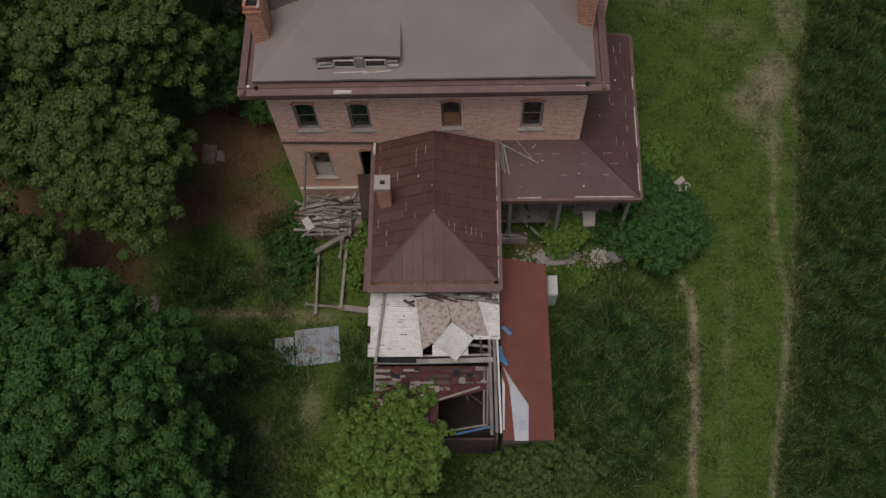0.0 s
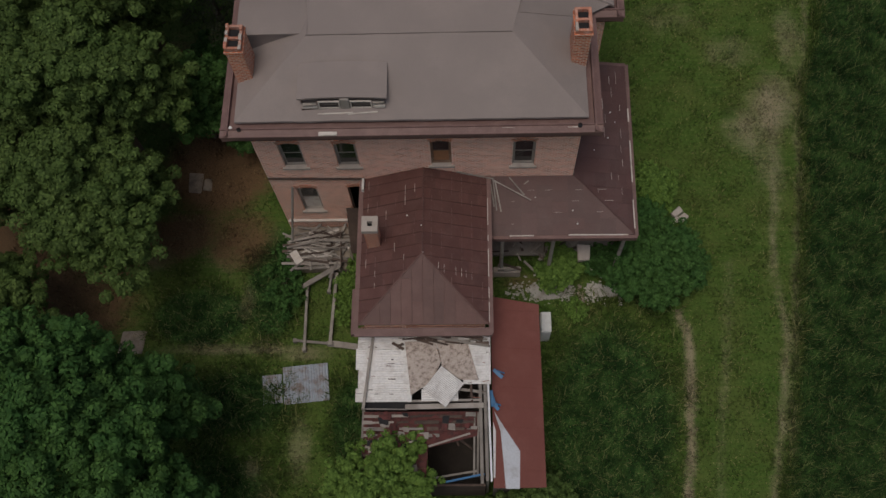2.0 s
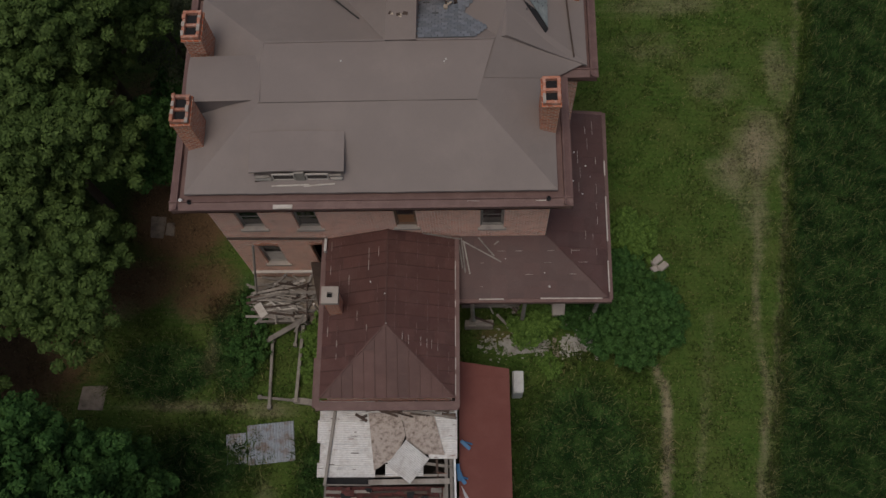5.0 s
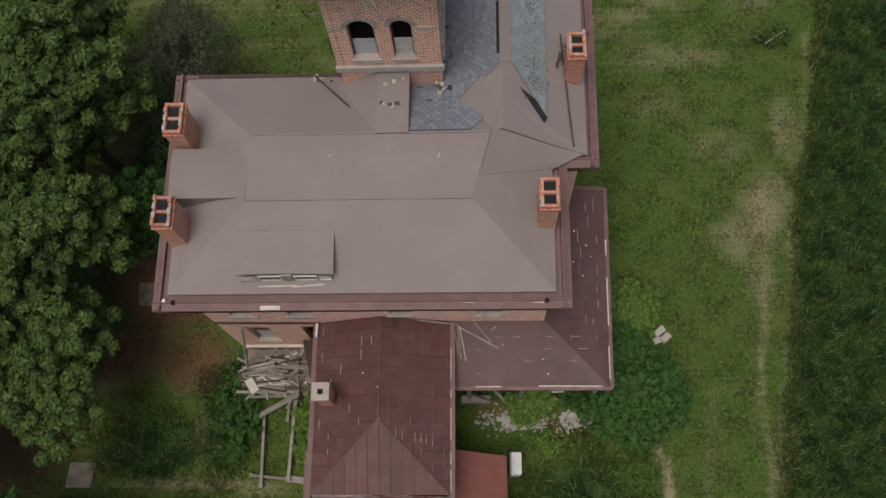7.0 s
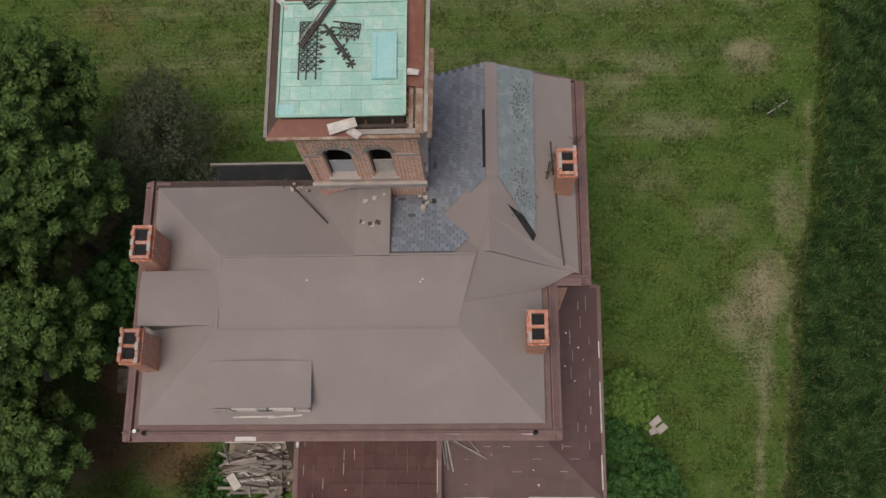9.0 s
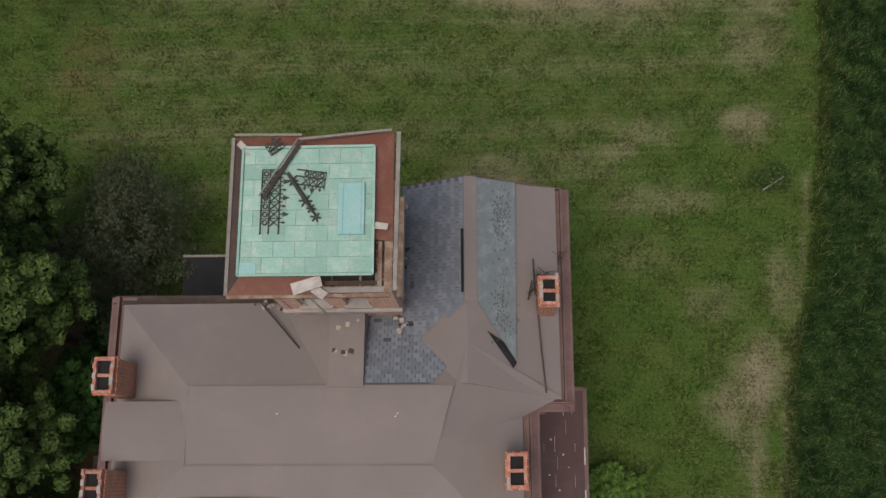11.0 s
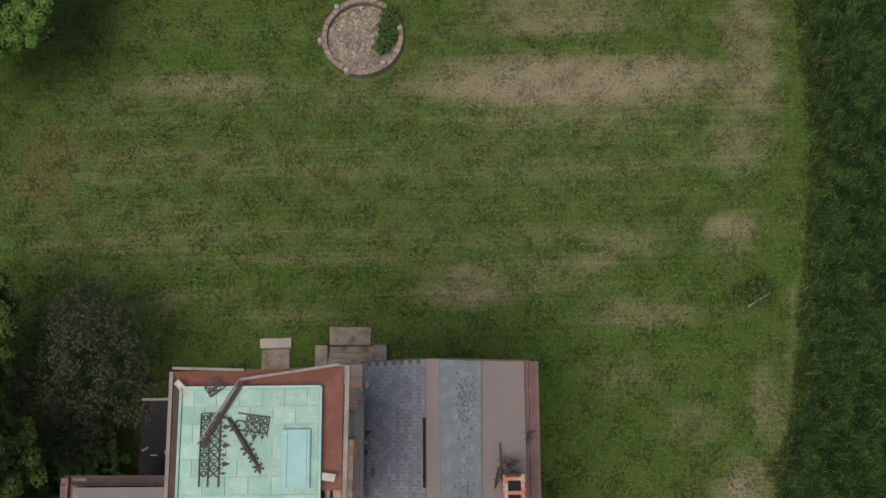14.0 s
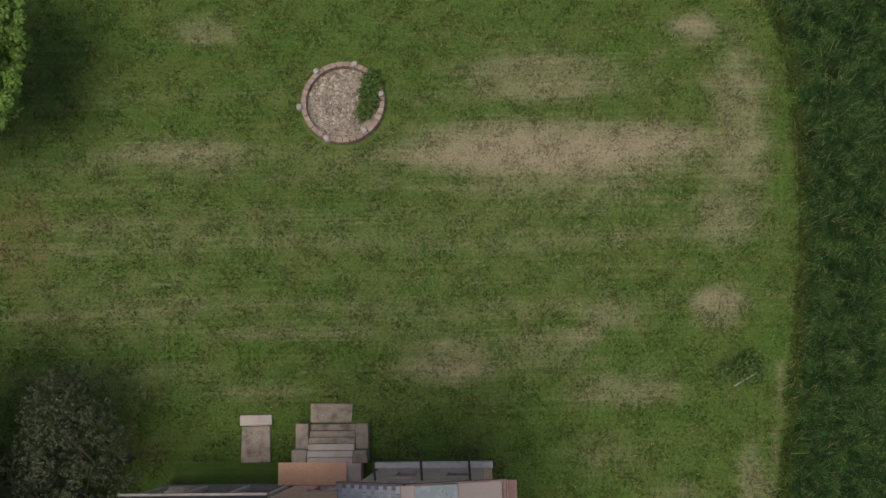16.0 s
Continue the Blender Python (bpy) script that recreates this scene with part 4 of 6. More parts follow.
sheet(bm, (QX0, VY1, 6.18), (QX0, QY0, QZ), (AX, AY, AZ), (AX, VY1, AZ2), 14, 6, 0.0, 0.08)
sheet(bm, (QX1, QY0, QZ), (QX1, VY1, 6.32), (AX, VY1, AZ2), (AX, AY, AZ), 14, 6, 0.0, 0.08)
v = [bm.verts.new(p) for p in ((QX0, QY0, QZ), (QX1, QY0, QZ), (AX, AY, AZ))]
bm.faces.new(v)
wing_tin = part("roof", bm, TIN_BROWN, wing, "brown painted tin roof with standing seams")
for p, q, nm in (((QX0 - 0.14, 14.08, QZ - 0.06), (QX1 + 0.14, 14.08, QZ - 0.06), "gutter"), ((QX0 - 0.1, 14.0, QZ - 0.06), (QX0 - 0.1, VY1, QZ - 0.2), "gutter"), ((QX1 + 0.1, 14.0, QZ - 0.06), (QX1 + 0.1, VY1, QZ - 0.08), "gutter")):
    bm = bmesh.new()
    beam(bm, p, q, 0.2 if p[1] != q[1] else 0.36, 0.12)
    beam(bm, (p[0], p[1], p[2] - 0.16), (q[0], q[1], q[2] - 0.16), 0.12, 0.22)
    part(nm, bm, CORNICE, wing)
for p, q in (((-4.4, 14.3), (-2.6, 14.3)), ((-2.4, 14.32), (0.9, 14.32)), ((1.19, 14.5), (1.19, 15.4)), ((1.19, 15.6), (1.19, 16.1)), ((1.19, 16.6), (1.19, 17.9)), ((1.19, 18.3), (1.19, 18.6)), ((1.19, 19.1), (1.19, 20.4))):
    bm = bmesh.new()
    beam(bm, (*p, QZ + 0.02), (*q, QZ + 0.01), 0.03, 0.05)
    part("gutter_lip", bm, RUST if p[0] < -2 else PALE_PAINT, wing, "worn edge of the gutter")
bm = bmesh.new()
beam(bm, (-4.78, 14.1, 5.9), (-4.78, 16.2, 5.9), 0.2, 0.3)
part("side_box", bm, CORNICE, wing)
bm = bmesh.new()
beam(bm, (-4.55, 20.9, 6.36), (-4.55, 21.5, 6.3), 0.1, 0.25)
part("downpipe_offset", bm, WHITE_ENAMEL, wing, "white painted downpipe elbow")
bm = bmesh.new()
block(bm, -4.2, -3.62, 17.97, 18.55, 6.2, 8.35, 0.01)
stack = part("chimney", bm, BRICK_STACK, wing, "small brick chimney with pale concrete cap")
bm = bmesh.new()
for x0, x1, y0, y1 in ((-4.26, -4.02, 17.9, 18.62), (-3.80, -3.56, 17.9, 18.62), (-4.02, -3.80, 17.9, 18.15), (-4.02, -3.80, 18.37, 18.62)):
    block(bm, x0, x1, y0, y1, 8.352, 8.6)
part("cap", bm, STONE, stack, "pale concrete chimney cap")
# black plate in the cap, coloured for the dark of the shaft
bm = bmesh.new()
block(bm, -4.02, -3.8, 18.15, 18.37, 8.36, 8.40)
part("flue", bm, BLACK_FELT, stack)

# ---- side porch ----
porch = thing("side_porch", (5, 20.5, 0), "L-shaped side porch with faded brown tin roof", "porch")
bm = bmesh.new()
sheet(bm, (1.28, 18.92, 5.52), (7.9, 18.92, 5.52), (5.2, 21.6, 6.28), (1.28, 21.6, 6.28), 22, 10, 0.0, 0.1)
sheet(bm, (7.9, 18.92, 5.52), (7.98, 27.6, 6.05), (5.15, 27.6, 6.5), (5.2, 21.6, 6.28), 24, 10, 0.0, 0.1)
porch_tin = part("roof", bm, TIN_PORCH, porch, "faded brown flat-seamed tin porch roof", True)
for p, q in (((1.25, 18.84, 5.46), (8.02, 18.82, 5.46)), ((8.0, 18.86, 5.46), (8.06, 27.68, 6.0)), ((5.2, 27.66, 6.42), (8.0, 27.66, 6.0))):
    bm = bmesh.new()
    beam(bm, p, q, 0.16, 0.14)
    beam(bm, (p[0], p[1], p[2] - 0.2), (q[0], q[1], q[2] - 0.2), 0.08, 0.26)
    part("gutter", bm, CORNICE, porch)
for p, q in (((2.2, 18.9, 5.55), (3.3, 18.9, 5.55)), ((4.9, 18.92, 5.55), (7.6, 18.9, 5.55)), ((7.93, 19.2, 5.57), (7.93, 20.6, 5.64)), ((7.96, 21.5, 5.7), (7.97, 23.6, 5.83)), ((7.98, 24.6, 5.89), (7.98, 25.3, 5.93))):
    bm = bmesh.new()
    beam(bm, p, q, 0.05, 0.05)
    part("gutter_lip", bm, PALE_PAINT, porch, "worn pale edge of the gutter")
for x, y in ((7.6, 19.15), (4.3, 19.15), (1.9, 19.15), (7.7, 23.2), (7.75, 27.2)):
    bm = bmesh.new()
    rod(bm, (x, y, 0), (x, y, 5.4 if y < 22 else 5.7), 0.11, 0.09, 10)
    block(bm, x - 0.16, x + 0.16, y - 0.16, y + 0.16, 0.7, 1.0, 0.01)
    part("post", bm, GREY_WOOD, porch)
bm = bmesh.new()
block(bm, 1.35, 7.7, 19.9, 21.55, 0.55, 0.7)
part("deck", bm, GREY_WOOD, porch, "rotten grey porch deck")

# ---- sheds behind the wing ----
shed = thing("shed", (-1.7, 12.9, 0), "collapsing timber shed patched with white corrugated tin", "shed")
bm = bmesh.new()
wall(bm, "W", -4.45, 11.35, 14.45, 0, 5.1, 0.12)
part("wall", bm, GREY_WOOD, shed)
bm = bmesh.new()
wall(bm, "E", 1.1, 11.35, 14.45, 0, 5.0, 0.12)
part("wall", bm, GREY_WOOD, shed)


def corrugated(bm, centre, w, h, turn, wave=0.076, deep=0.012, tilt=(0, 0), thick=0.006):
    """A corrugated sheet w by h, its waves running along w."""
    m = Matrix.Translation(centre) @ pose(0, 0, 0, tilt[0], tilt[1], turn)
    steps = int(h / wave * 4)
    lines = []
    for k in range(steps + 1):
        y = -h / 2 + h * k / steps
        z = deep * math.sin(2 * math.pi * y / wave)
        lines.append([bm.verts.new(m @ Vector((s * w / 2, y, z + dz))) for dz in (0, -thick) for s in (-1, 1)])
    for a, b in zip(lines, lines[1:]):
        bm.faces.new((a[0], a[1], b[1], b[0]))
        bm.faces.new((b[2], b[3], a[3], a[2]))
        bm.faces.new((a[1], a[3], b[3], b[1]))
        bm.faces.new((b[0], b[2], a[2], a[0]))


for cx, cy, w, h, z, turn, m, lab in ((-3.45, 14.05, 2.35, 0.85, 5.34, 0, WHITE_TIN, ""), (-3.5, 13.2, 2.4, 0.95, 5.30, 0.4, WHITE_TIN, ""), (-3.4, 12.3, 2.35, 0.98, 5.26, -0.3, WHITE_TIN, ""), (-3.45, 11.6, 2.45, 0.6, 5.22, 0, WHITE_TIN, ""),
                                      (-1.2, 14.05, 2.2, 0.8, 5.31, 0, WHITE_TIN, ""), (0.55, 13.6, 1.35, 1.5, 5.34, 0, WHITE_TIN, ""), (0.62, 12.5, 1.2, 0.9, 5.30, 0, WHITE_TIN, ""), (-1.0, 11.6, 1.6, 0.5, 5.18, 0, WHITE_TIN, ""),
                                      (-2.0, 12.9, 0.9, 2.0, 5.22, 0, WHITE_TIN, "")):
    bm = bmesh.new()
    corrugated(bm, (cx, cy, z), w, h, turn)
    part("tin_sheet", bm, m, shed, "white painted corrugated tin sheet")
bm = bmesh.new()
corrugated(bm, (-0.83, 11.9, 5.52), 1.25, 1.3, -38, tilt=(3, 2))
part("loose_tin_sheet", bm, WHITE_TIN, shed, "loose white corrugated sheet lying askew")
for pts in ([(-2.55, 13.95), (-1.2, 14.0), (-0.95, 13.0), (-1.3, 12.2), (-2.25, 11.55)], [(-1.18, 14.0), (0.2, 14.0), (0.7, 12.2), (-0.9, 12.25), (-0.93, 13.0)]):
    bm = bmesh.new()
    slab(bm, [(x, y, 5.39 + 0.02 * (y - 13)) for x, y in pts[::-1]], 0.02)
    part("strand_board", bm, OSB, shed, "weathered strand board patch")
for k in range(22):
    x, y, a, l = random.uniform(-2.2, 1.0), random.uniform(13.85, 14.4), random.gauss(-0.15, 0.35), random.uniform(0.15, 0.6)
    bm = bmesh.new()
    beam(bm, (x - l * math.cos(a), y - l * math.sin(a) * 0.6, 5.46), (x + l * math.cos(a), y + l * math.sin(a) * 0.6, 5.50), random.uniform(0.03, 0.1), 0.04, random.uniform(-10, 10))
    part("splinter", bm, random.choice((DARK_WOOD, GREY_WOOD, DARK_WOOD)), shed)
for p, q, w, m in (((-3.95, 14.3, 5.4), (-4.3, 11.0, 5.35), 0.12, GREY_WOOD), ((-2.4, 14.3, 5.45), (1.2, 13.7, 5.48), 0.10, GREY_WOOD), ((-1.8, 14.35, 5.5), (0.6, 14.1, 5.5), 0.12, DARK_WOOD), ((-0.4, 14.4, 5.5), (0.9, 14.0, 5.5), 0.2, DARK_WOOD),
                   ((-2.5, 11.1, 5.1), (0.9, 11.15, 5.15), 0.22, GREY_WOOD), ((-2.4, 11.35, 5.1), (0.8, 11.4, 5.1), 0.1, GREY_WOOD), ((0.75, 12.3, 5.2), (0.8, 7.9, 4.7), 0.14, GREY_WOOD), ((0.95, 12.3, 5.25), (1.02, 8.0, 4.7), 0.12, GREY_WOOD), ((1.1, 12.2, 5.1), (1.2, 8.0, 4.6), 0.08, ZINC),
                   ((-0.2, 11.9, 5.0), (0.9, 11.75, 5.05), 0.12, GREY_WOOD), ((0.35, 12.2, 5.1), (0.4, 11.1, 5.1), 0.1, DARK_WOOD), ((-3.1, 13.9, 5.4), (-2.6, 13.6, 5.42), 0.12, DARK_WOOD), ((-2.85, 13.75, 5.42), (-2.6, 13.85, 5.42), 0.1, DARK_WOOD), ((-4.4, 11.0, 5.2), (-2.4, 10.98, 5.15), 0.06, GREY_WOOD)):
    bm = bmesh.new()
    beam(bm, p, q, w, 0.07, random.uniform(-8, 8))
    part("timber", bm, m, shed)
bm = bmesh.new()
block(bm, -4.4, -2.3, 11.02, 11.34, 4.9, 5.0)
part("felt_strip", bm, BLACK_FELT, shed)
bm = bmesh.new()
block(bm, -4.3, 1.0, 8.1, 14.4, 0.03, 0.09)
part("floor", bm, DARK_VOID, shed)

low = thing("low_shed", (-1.8, 9.5, 0), "roofless low shed with torn red felt and bare laths", "shed")
# south wall is lower and darker: shade behind the shrubs put into its colour
for facing, at, u0, u1 in (("W", -4.4, 8.0, 11.3), ("S", 8.0, -4.4, 0.95), ("E", 1.1, 8.12, 11.3)):
    bm = bmesh.new()
    wall(bm, facing, at, u0, u1, 0, 3.2 if facing == "S" else 4.5, 0.1)
    part("wall", bm, DARK_WOOD if facing == "S" else GREY_WOOD, low)
bm = bmesh.new()
slab(bm, [(-4.35, 8.1, 4.72), (-1.6, 8.1, 4.72), (-1.5, 9.4, 4.78), (0.6, 9.9, 4.8), (0.7, 10.95, 4.85), (-4.35, 10.95, 4.85)], 0.06)
felt = part("roof_deck", bm, RED_FELT, low, "torn red felt over rotten boards")
for j in range(10):
    y = 8.3 + 0.27 * j
    x = -4.3
    while x < 0.5:
        l = random.uniform(0.5, 1.6)
        if not (x + l > -1.5 and y < 9.7) and random.random() < 0.8:
            bm = bmesh.new()
            beam(bm, (x, y + random.uniform(-0.03, 0.03), 4.80 + 0.02 * j), (min(x + l, 0.6), y + random.uniform(-0.03, 0.03), 4.80 + 0.02 * j), random.uniform(0.08, 0.16), 0.03, random.uniform(-6, 6))
            part("board", bm, random.choice((GREY_WOOD, DARK_WOOD, GREY_WOOD, DARK_WOOD, DARK_WOOD)), low)
        x += l + random.uniform(0.03, 0.3)
for k in range(95):
    x, y = random.uniform(-4.3, 0.4), random.uniform(8.3, 10.85)
    if x > -1.6 and y < 9.75:
        continue
    w, h = random.uniform(0.08, 0.3), random.uniform(0.06, 0.2)
    z = 4.86 + 0.07 * (y - 8.3) + random.uniform(0, 0.03)
    bm = bmesh.new()
    slab(bm, [(x + w * random.uniform(0.5, 1.1) * cx, y + h * random.uniform(0.5, 1.1) * cy, z + random.uniform(-0.01, 0.02)) for cx, cy in ((-1, -1), (1, -1), (1, 1), (-1, 1))], 0.02)
    part("felt_scrap", bm, random.choice((RED_FELT, RED_FELT, RED_FELT, BLACK_FELT, GREY_WOOD)), low)
for p, q, m in (((-1.5, 9.45, 4.8), (0.3, 10.0, 4.85), GREY_WOOD), ((0.45, 8.2, 4.6), (0.5, 10.9, 4.85), GREY_WOOD), ((0.6, 8.2, 4.6), (0.66, 10.9, 4.85), GREY_WOOD), ((-1.5, 8.3, 3.4), (0.6, 8.6, 3.6), GREY_WOOD), ((-0.8, 8.0, 4.4), (0.9, 8.3, 4.7), BLUE_TARP), ((-4.4, 8.0, 4.6), (-4.35, 11.0, 4.9), GREY_WOOD), ((-1.3, 10.6, 4.7), (0.4, 9.5, 3.8), DARK_WOOD), ((-0.9, 10.9, 4.5), (-0.2, 9.6, 4.1), DARK_WOOD), ((0.0, 10.9, 4.7), (0.3, 10.0, 4.4), PALE_PAINT)):
    bm = bmesh.new()
    beam(bm, p, q, 0.08, 0.06, random.uniform(-8, 8))
    part("timber", bm, m, low)

lean = thing("lean_to", (2.4, 12, 0), "long lean-to shed roofed in faded red rolled roofing", "shed")
bm = bmesh.new()
LZ = lambda x: 4.35 - 0.22 * (x - 1.3)
sheet(bm, (1.28, 7.75, LZ(1.28)), (3.56, 7.85, LZ(3.56)), (3.52, 16.15, LZ(3.52)), (1.28, 16.4, LZ(1.28)), 8, 26, 0.03, 0.04)
red = part("roof", bm, TIN_RED, lean, "faded red rolled roofing")
for k in range(9):
    y = 8.6 + k * 0.9
    bm = bmesh.new()
    beam(bm, (1.3, y, LZ(1.3) + 0.012), (3.53, y - 0.02, LZ(3.53) + 0.012), 0.03, 0.012)
    part("lap_seam", bm, TIN_RED, red)
bm = bmesh.new()
slab(bm, [(1.8, 7.74, LZ(1.8) + 0.03), (2.4, 7.76, LZ(2.4) + 0.03), (2.46, 9.36, LZ(2.46) + 0.03), (1.9, 10.2, LZ(1.9) + 0.03), (1.36, 11.05, LZ(1.36) + 0.03), (1.62, 10.2, LZ(1.6) + 0.03), (1.7, 9.2, LZ(1.7) + 0.03)], 0.012)
part("bare_tin", bm, ZINC, lean, "torn strip of bare blue-grey tin")
bm = bmesh.new()
slab(bm, [(1.28, 8.2, LZ(1.28) + 0.03), (1.36, 8.2, LZ(1.36) + 0.03), (1.42, 10.2, LZ(1.4) + 0.03), (1.3, 10.6, LZ(1.3) + 0.03)], 0.012)
part("bare_tin", bm, WHITE_TIN, lean)
for nm, facing, at, u0, u1, top in (("wall", "E", 3.42, 8.0, 16.0, 3.85), ("wall", "S", 8.0, 1.3, 3.28, 3.85), ("wall", "N", 16.1, 1.3, 3.28, 3.85)):
    bm = bmesh.new()
    wall(bm, facing, at, u0, u1, 0, top, 0.1)
    part(nm, bm, GREY_WOOD, lean)


# ---- vegetation ----
def leaf_cloud(centres, radii, per, size, rng, flat=0.8):
    """Many small bent leaves over the upper sides of puffs; returns vertices and faces."""
    allv = []
    for (c, r) in zip(centres, radii):
        n = max(14, int(per * (r / size) ** 2 * 0.052))
        d = rng.normal(size=(n, 3))
        d /= np.linalg.norm(d, axis=1)[:, None]
        d[:, 2] = np.where(d[:, 2] < -0.3, -d[:, 2], d[:, 2])
        p = np.array(c) + d * (r * rng.uniform(0.72, 1.12, n)[:, None]) * np.array([1, 1, flat])
        nrm = d * 0.9 + np.array([0, 0, 0.3]) + rng.normal(size=(n, 3)) * 0.26
        nrm /= np.linalg.norm(nrm, axis=1)[:, None]
        t = np.cross(nrm, rng.normal(size=(n, 3)))
        t /= np.linalg.norm(t, axis=1)[:, None] + 1e-6
        b = np.cross(nrm, t)
        s = size * rng.uniform(0.6, 1.4, n)[:, None]
        droop = np.array([0, 0, -0.25])
        allv.append(np.stack([p - t * s, p + b * s * 0.5 - nrm * s * 0.1, p + t * s + droop * s, p - b * s * 0.5 - nrm * s * 0.1], 1))
    v = np.concatenate(allv).reshape(-1, 3)
    i = np.arange(0, len(v), 4)
    return v, np.concatenate([np.stack([i, i + 1, i + 2], -1), np.stack([i, i + 2, i + 3], -1)])


def plain_mesh(name, v, f, material):
    mesh = bpy.data.meshes.new(name)
    mesh.vertices.add(len(v))
    mesh.vertices.foreach_set("co", np.asarray(v, np.float32).ravel())
    k = f.shape[1]
    mesh.loops.add(f.size)
    mesh.loops.foreach_set("vertex_index", f.astype(np.int32).ravel())
    mesh.polygons.add(len(f))
    mesh.polygons.foreach_set("loop_start", np.arange(0, f.size, k, dtype=np.int32))
    mesh.update(calc_edges=True)
    mesh.materials.append(material)
    return mesh


def tree(at, top, spread, clump_count, material, seed, label, leaf=0.105, per=170, clump=(0.8, 1.35), low=0.22, name="tree", squash=1.0):
    """Trunk, limbs and an uneven crown of leafy clumps."""
    rng = np.random.default_rng(seed)
    root = thing(name, (at[0], at[1], 0), label, "tree" if name == "tree" else "shrub")
    zc, rz = top * (1 + low) / 2, top * (1 - low) / 2
    cs, rs = [], []
    lobes = rng.uniform(0, 2 * np.pi, 5)
    mean = sum(clump) / 2
    boughs = []
    for k in range(int(clump_count * 0.62)):
        best, far = None, -1.0
        for trial in range(7):
            ct, ph = rng.uniform(-0.3, 1.0), rng.uniform(0, 2 * np.pi)
            st = math.sqrt(max(0, 1 - ct * ct))
            bulge = 0.80 + 0.17 * math.sin(2 * ph + lobes[0]) + 0.12 * math.sin(5 * ph + lobes[1]) + rng.uniform(-0.2, 0.18)
            c = np.array((at[0] + (spread * bulge - 0.3 * mean) * st * math.cos(ph), at[1] + squash * (spread * bulge - 0.3 * mean) * st * math.sin(ph),
                          max(0.3 * mean, zc + (rz - mean * 0.8) * ct * (0.88 + 0.12 * math.sin(2 * ph + lobes[2]))) + rng.uniform(-0.25, 0.25) * mean))
            gap = min([np.linalg.norm((c - q) * np.array([1, 1, 0.6])) for q in boughs], default=9.0)
            if gap > far:
                best, far = c, gap
        boughs.append(best)
        big = mean * rng.uniform(0.8, 1.2)
        for j in range(10):
            a, out = j * 2.4 + lobes[3] + k, math.sqrt((j + 0.3) / 10)
            d = np.array((out * math.cos(a), out * math.sin(a), 0.62 * (1 - out * out))) + rng.normal(0, 0.1, 3)
            cs.append(tuple(best + d * big * 1.12))
            rs.append(big * rng.uniform(0.24, 0.42))
        cs.append(tuple(best - np.array((0, 0, 0.35 * big))))
        rs.append(big * 0.75)
    v, f = leaf_cloud(cs, rs, per, leaf, rng)
    v -= np.array(root.location)
    ob = new("crown", plain_mesh("crown", v, f, material))
    ob.parent = root
    BASE[ob] = BASE[root]
    bm = bmesh.new()
    h = top * 0.62
    rod(bm, (at[0], at[1], -0.1), (at[0] + 0.1, at[1], h * 0.5), 0.020 * top, 0.015 * top, 10)
    rod(bm, (at[0] + 0.1, at[1], h * 0.5), (at[0], at[1] + 0.15, h), 0.015 * top, 0.008 * top, 10)
    part("trunk", bm, BARK, root)
    for k in rng.choice(len(cs), min(9, len(cs)), replace=False):
        bm = bmesh.new()
        z = h * rng.uniform(0.45, 0.95)
        rod(bm, (at[0] + 0.05, at[1], z), Vector(cs[k]) * 0.72 + Vector((at[0], at[1], z)) * 0.28, 0.007 * top, 0.002 * top, 6)
        part("limb", bm, BARK, root)
    return root


tree((-17.1, 20.7), 10.8, 3.7, 66, LEAF_MID, 1, "broad green tree over bare shaded earth")
tree((-17.2, 25.7), 13.4, 3.3, 66, LEAF_MID, 2, "tall leafy tree close beside the house")
tree((-15.9, 30.6), 15.5, 3.4, 66, LEAF_MID, 3, "tall leafy tree close beside the house")
tree((-17.6, 35.2), 11.5, 3.2, 58, LEAF_MID, 4, "leafy tree at the edge of the lawn")
tree((-17.7, 52.6), 10.0, 3.7, 54, LEAF_BRIGHT, 5, "leafy tree at the far lawn edge")
tree((-17.0, 9.0), 13.4, 5.3, 120, LEAF_DEEP, 6, "large dark green tree with dense crown")
tree((-12.9, 6.2), 8.0, 2.2, 36, LEAF_DEEP, 7, "lower dark green tree with dense crown")
tree((-13.6, 11.4), 8.6, 1.6, 24, LEAF_DEEP, 18, "lower dark green tree with dense crown")
tree((-23.4, 22.6), 12.0, 3.4, 52, LEAF_MID, 8, "leafy tree among others")
tree((-22.2, 28.6), 14.5, 4.2, 66, LEAF_MID, 19, "tall leafy tree among others")
tree((-23.2, 16.2), 8.6, 3.2, 46, LEAF_MID, 20, "leafy tree among others")
tree((-13.7, 27.4), 6.5, 1.5, 24, LEAF_DEEP, 21, "slender tree in the shade beside the house")
tree((-3.7, 7.0), 6.8, 2.9, 64, LEAF_BRIGHT, 9, "young bright green tree growing against the shed", clump=(0.45, 0.9), low=0.25, leaf=0.085)
tree((2.6, 6.6), 3.2, 3.0, 60, LEAF_MID, 10, "sprawling shrub behind the lean-to", leaf=0.08, clump=(0.4, 0.8), low=0.05, name="shrub", squash=0.6)
tree((9.6, 18.9), 3.3, 2.1, 70, LEAF_DEEP, 11, "dense green shrub beside the porch", leaf=0.075, clump=(0.45, 0.85), low=0.05, name="shrub")
tree((9.1, 21.2), 2.6, 1.3, 34, LEAF_DEEP, 14, "dense green shrub beside the porch", leaf=0.07, clump=(0.4, 0.7), low=0.05, name="shrub")
tree((9.4, 23.2), 2.4, 1.15, 40, LEAF_BRIGHT, 12, "dense green shrub beside the porch", leaf=0.07, clump=(0.35, 0.65), low=0.05, name="shrub", squash=1.5)
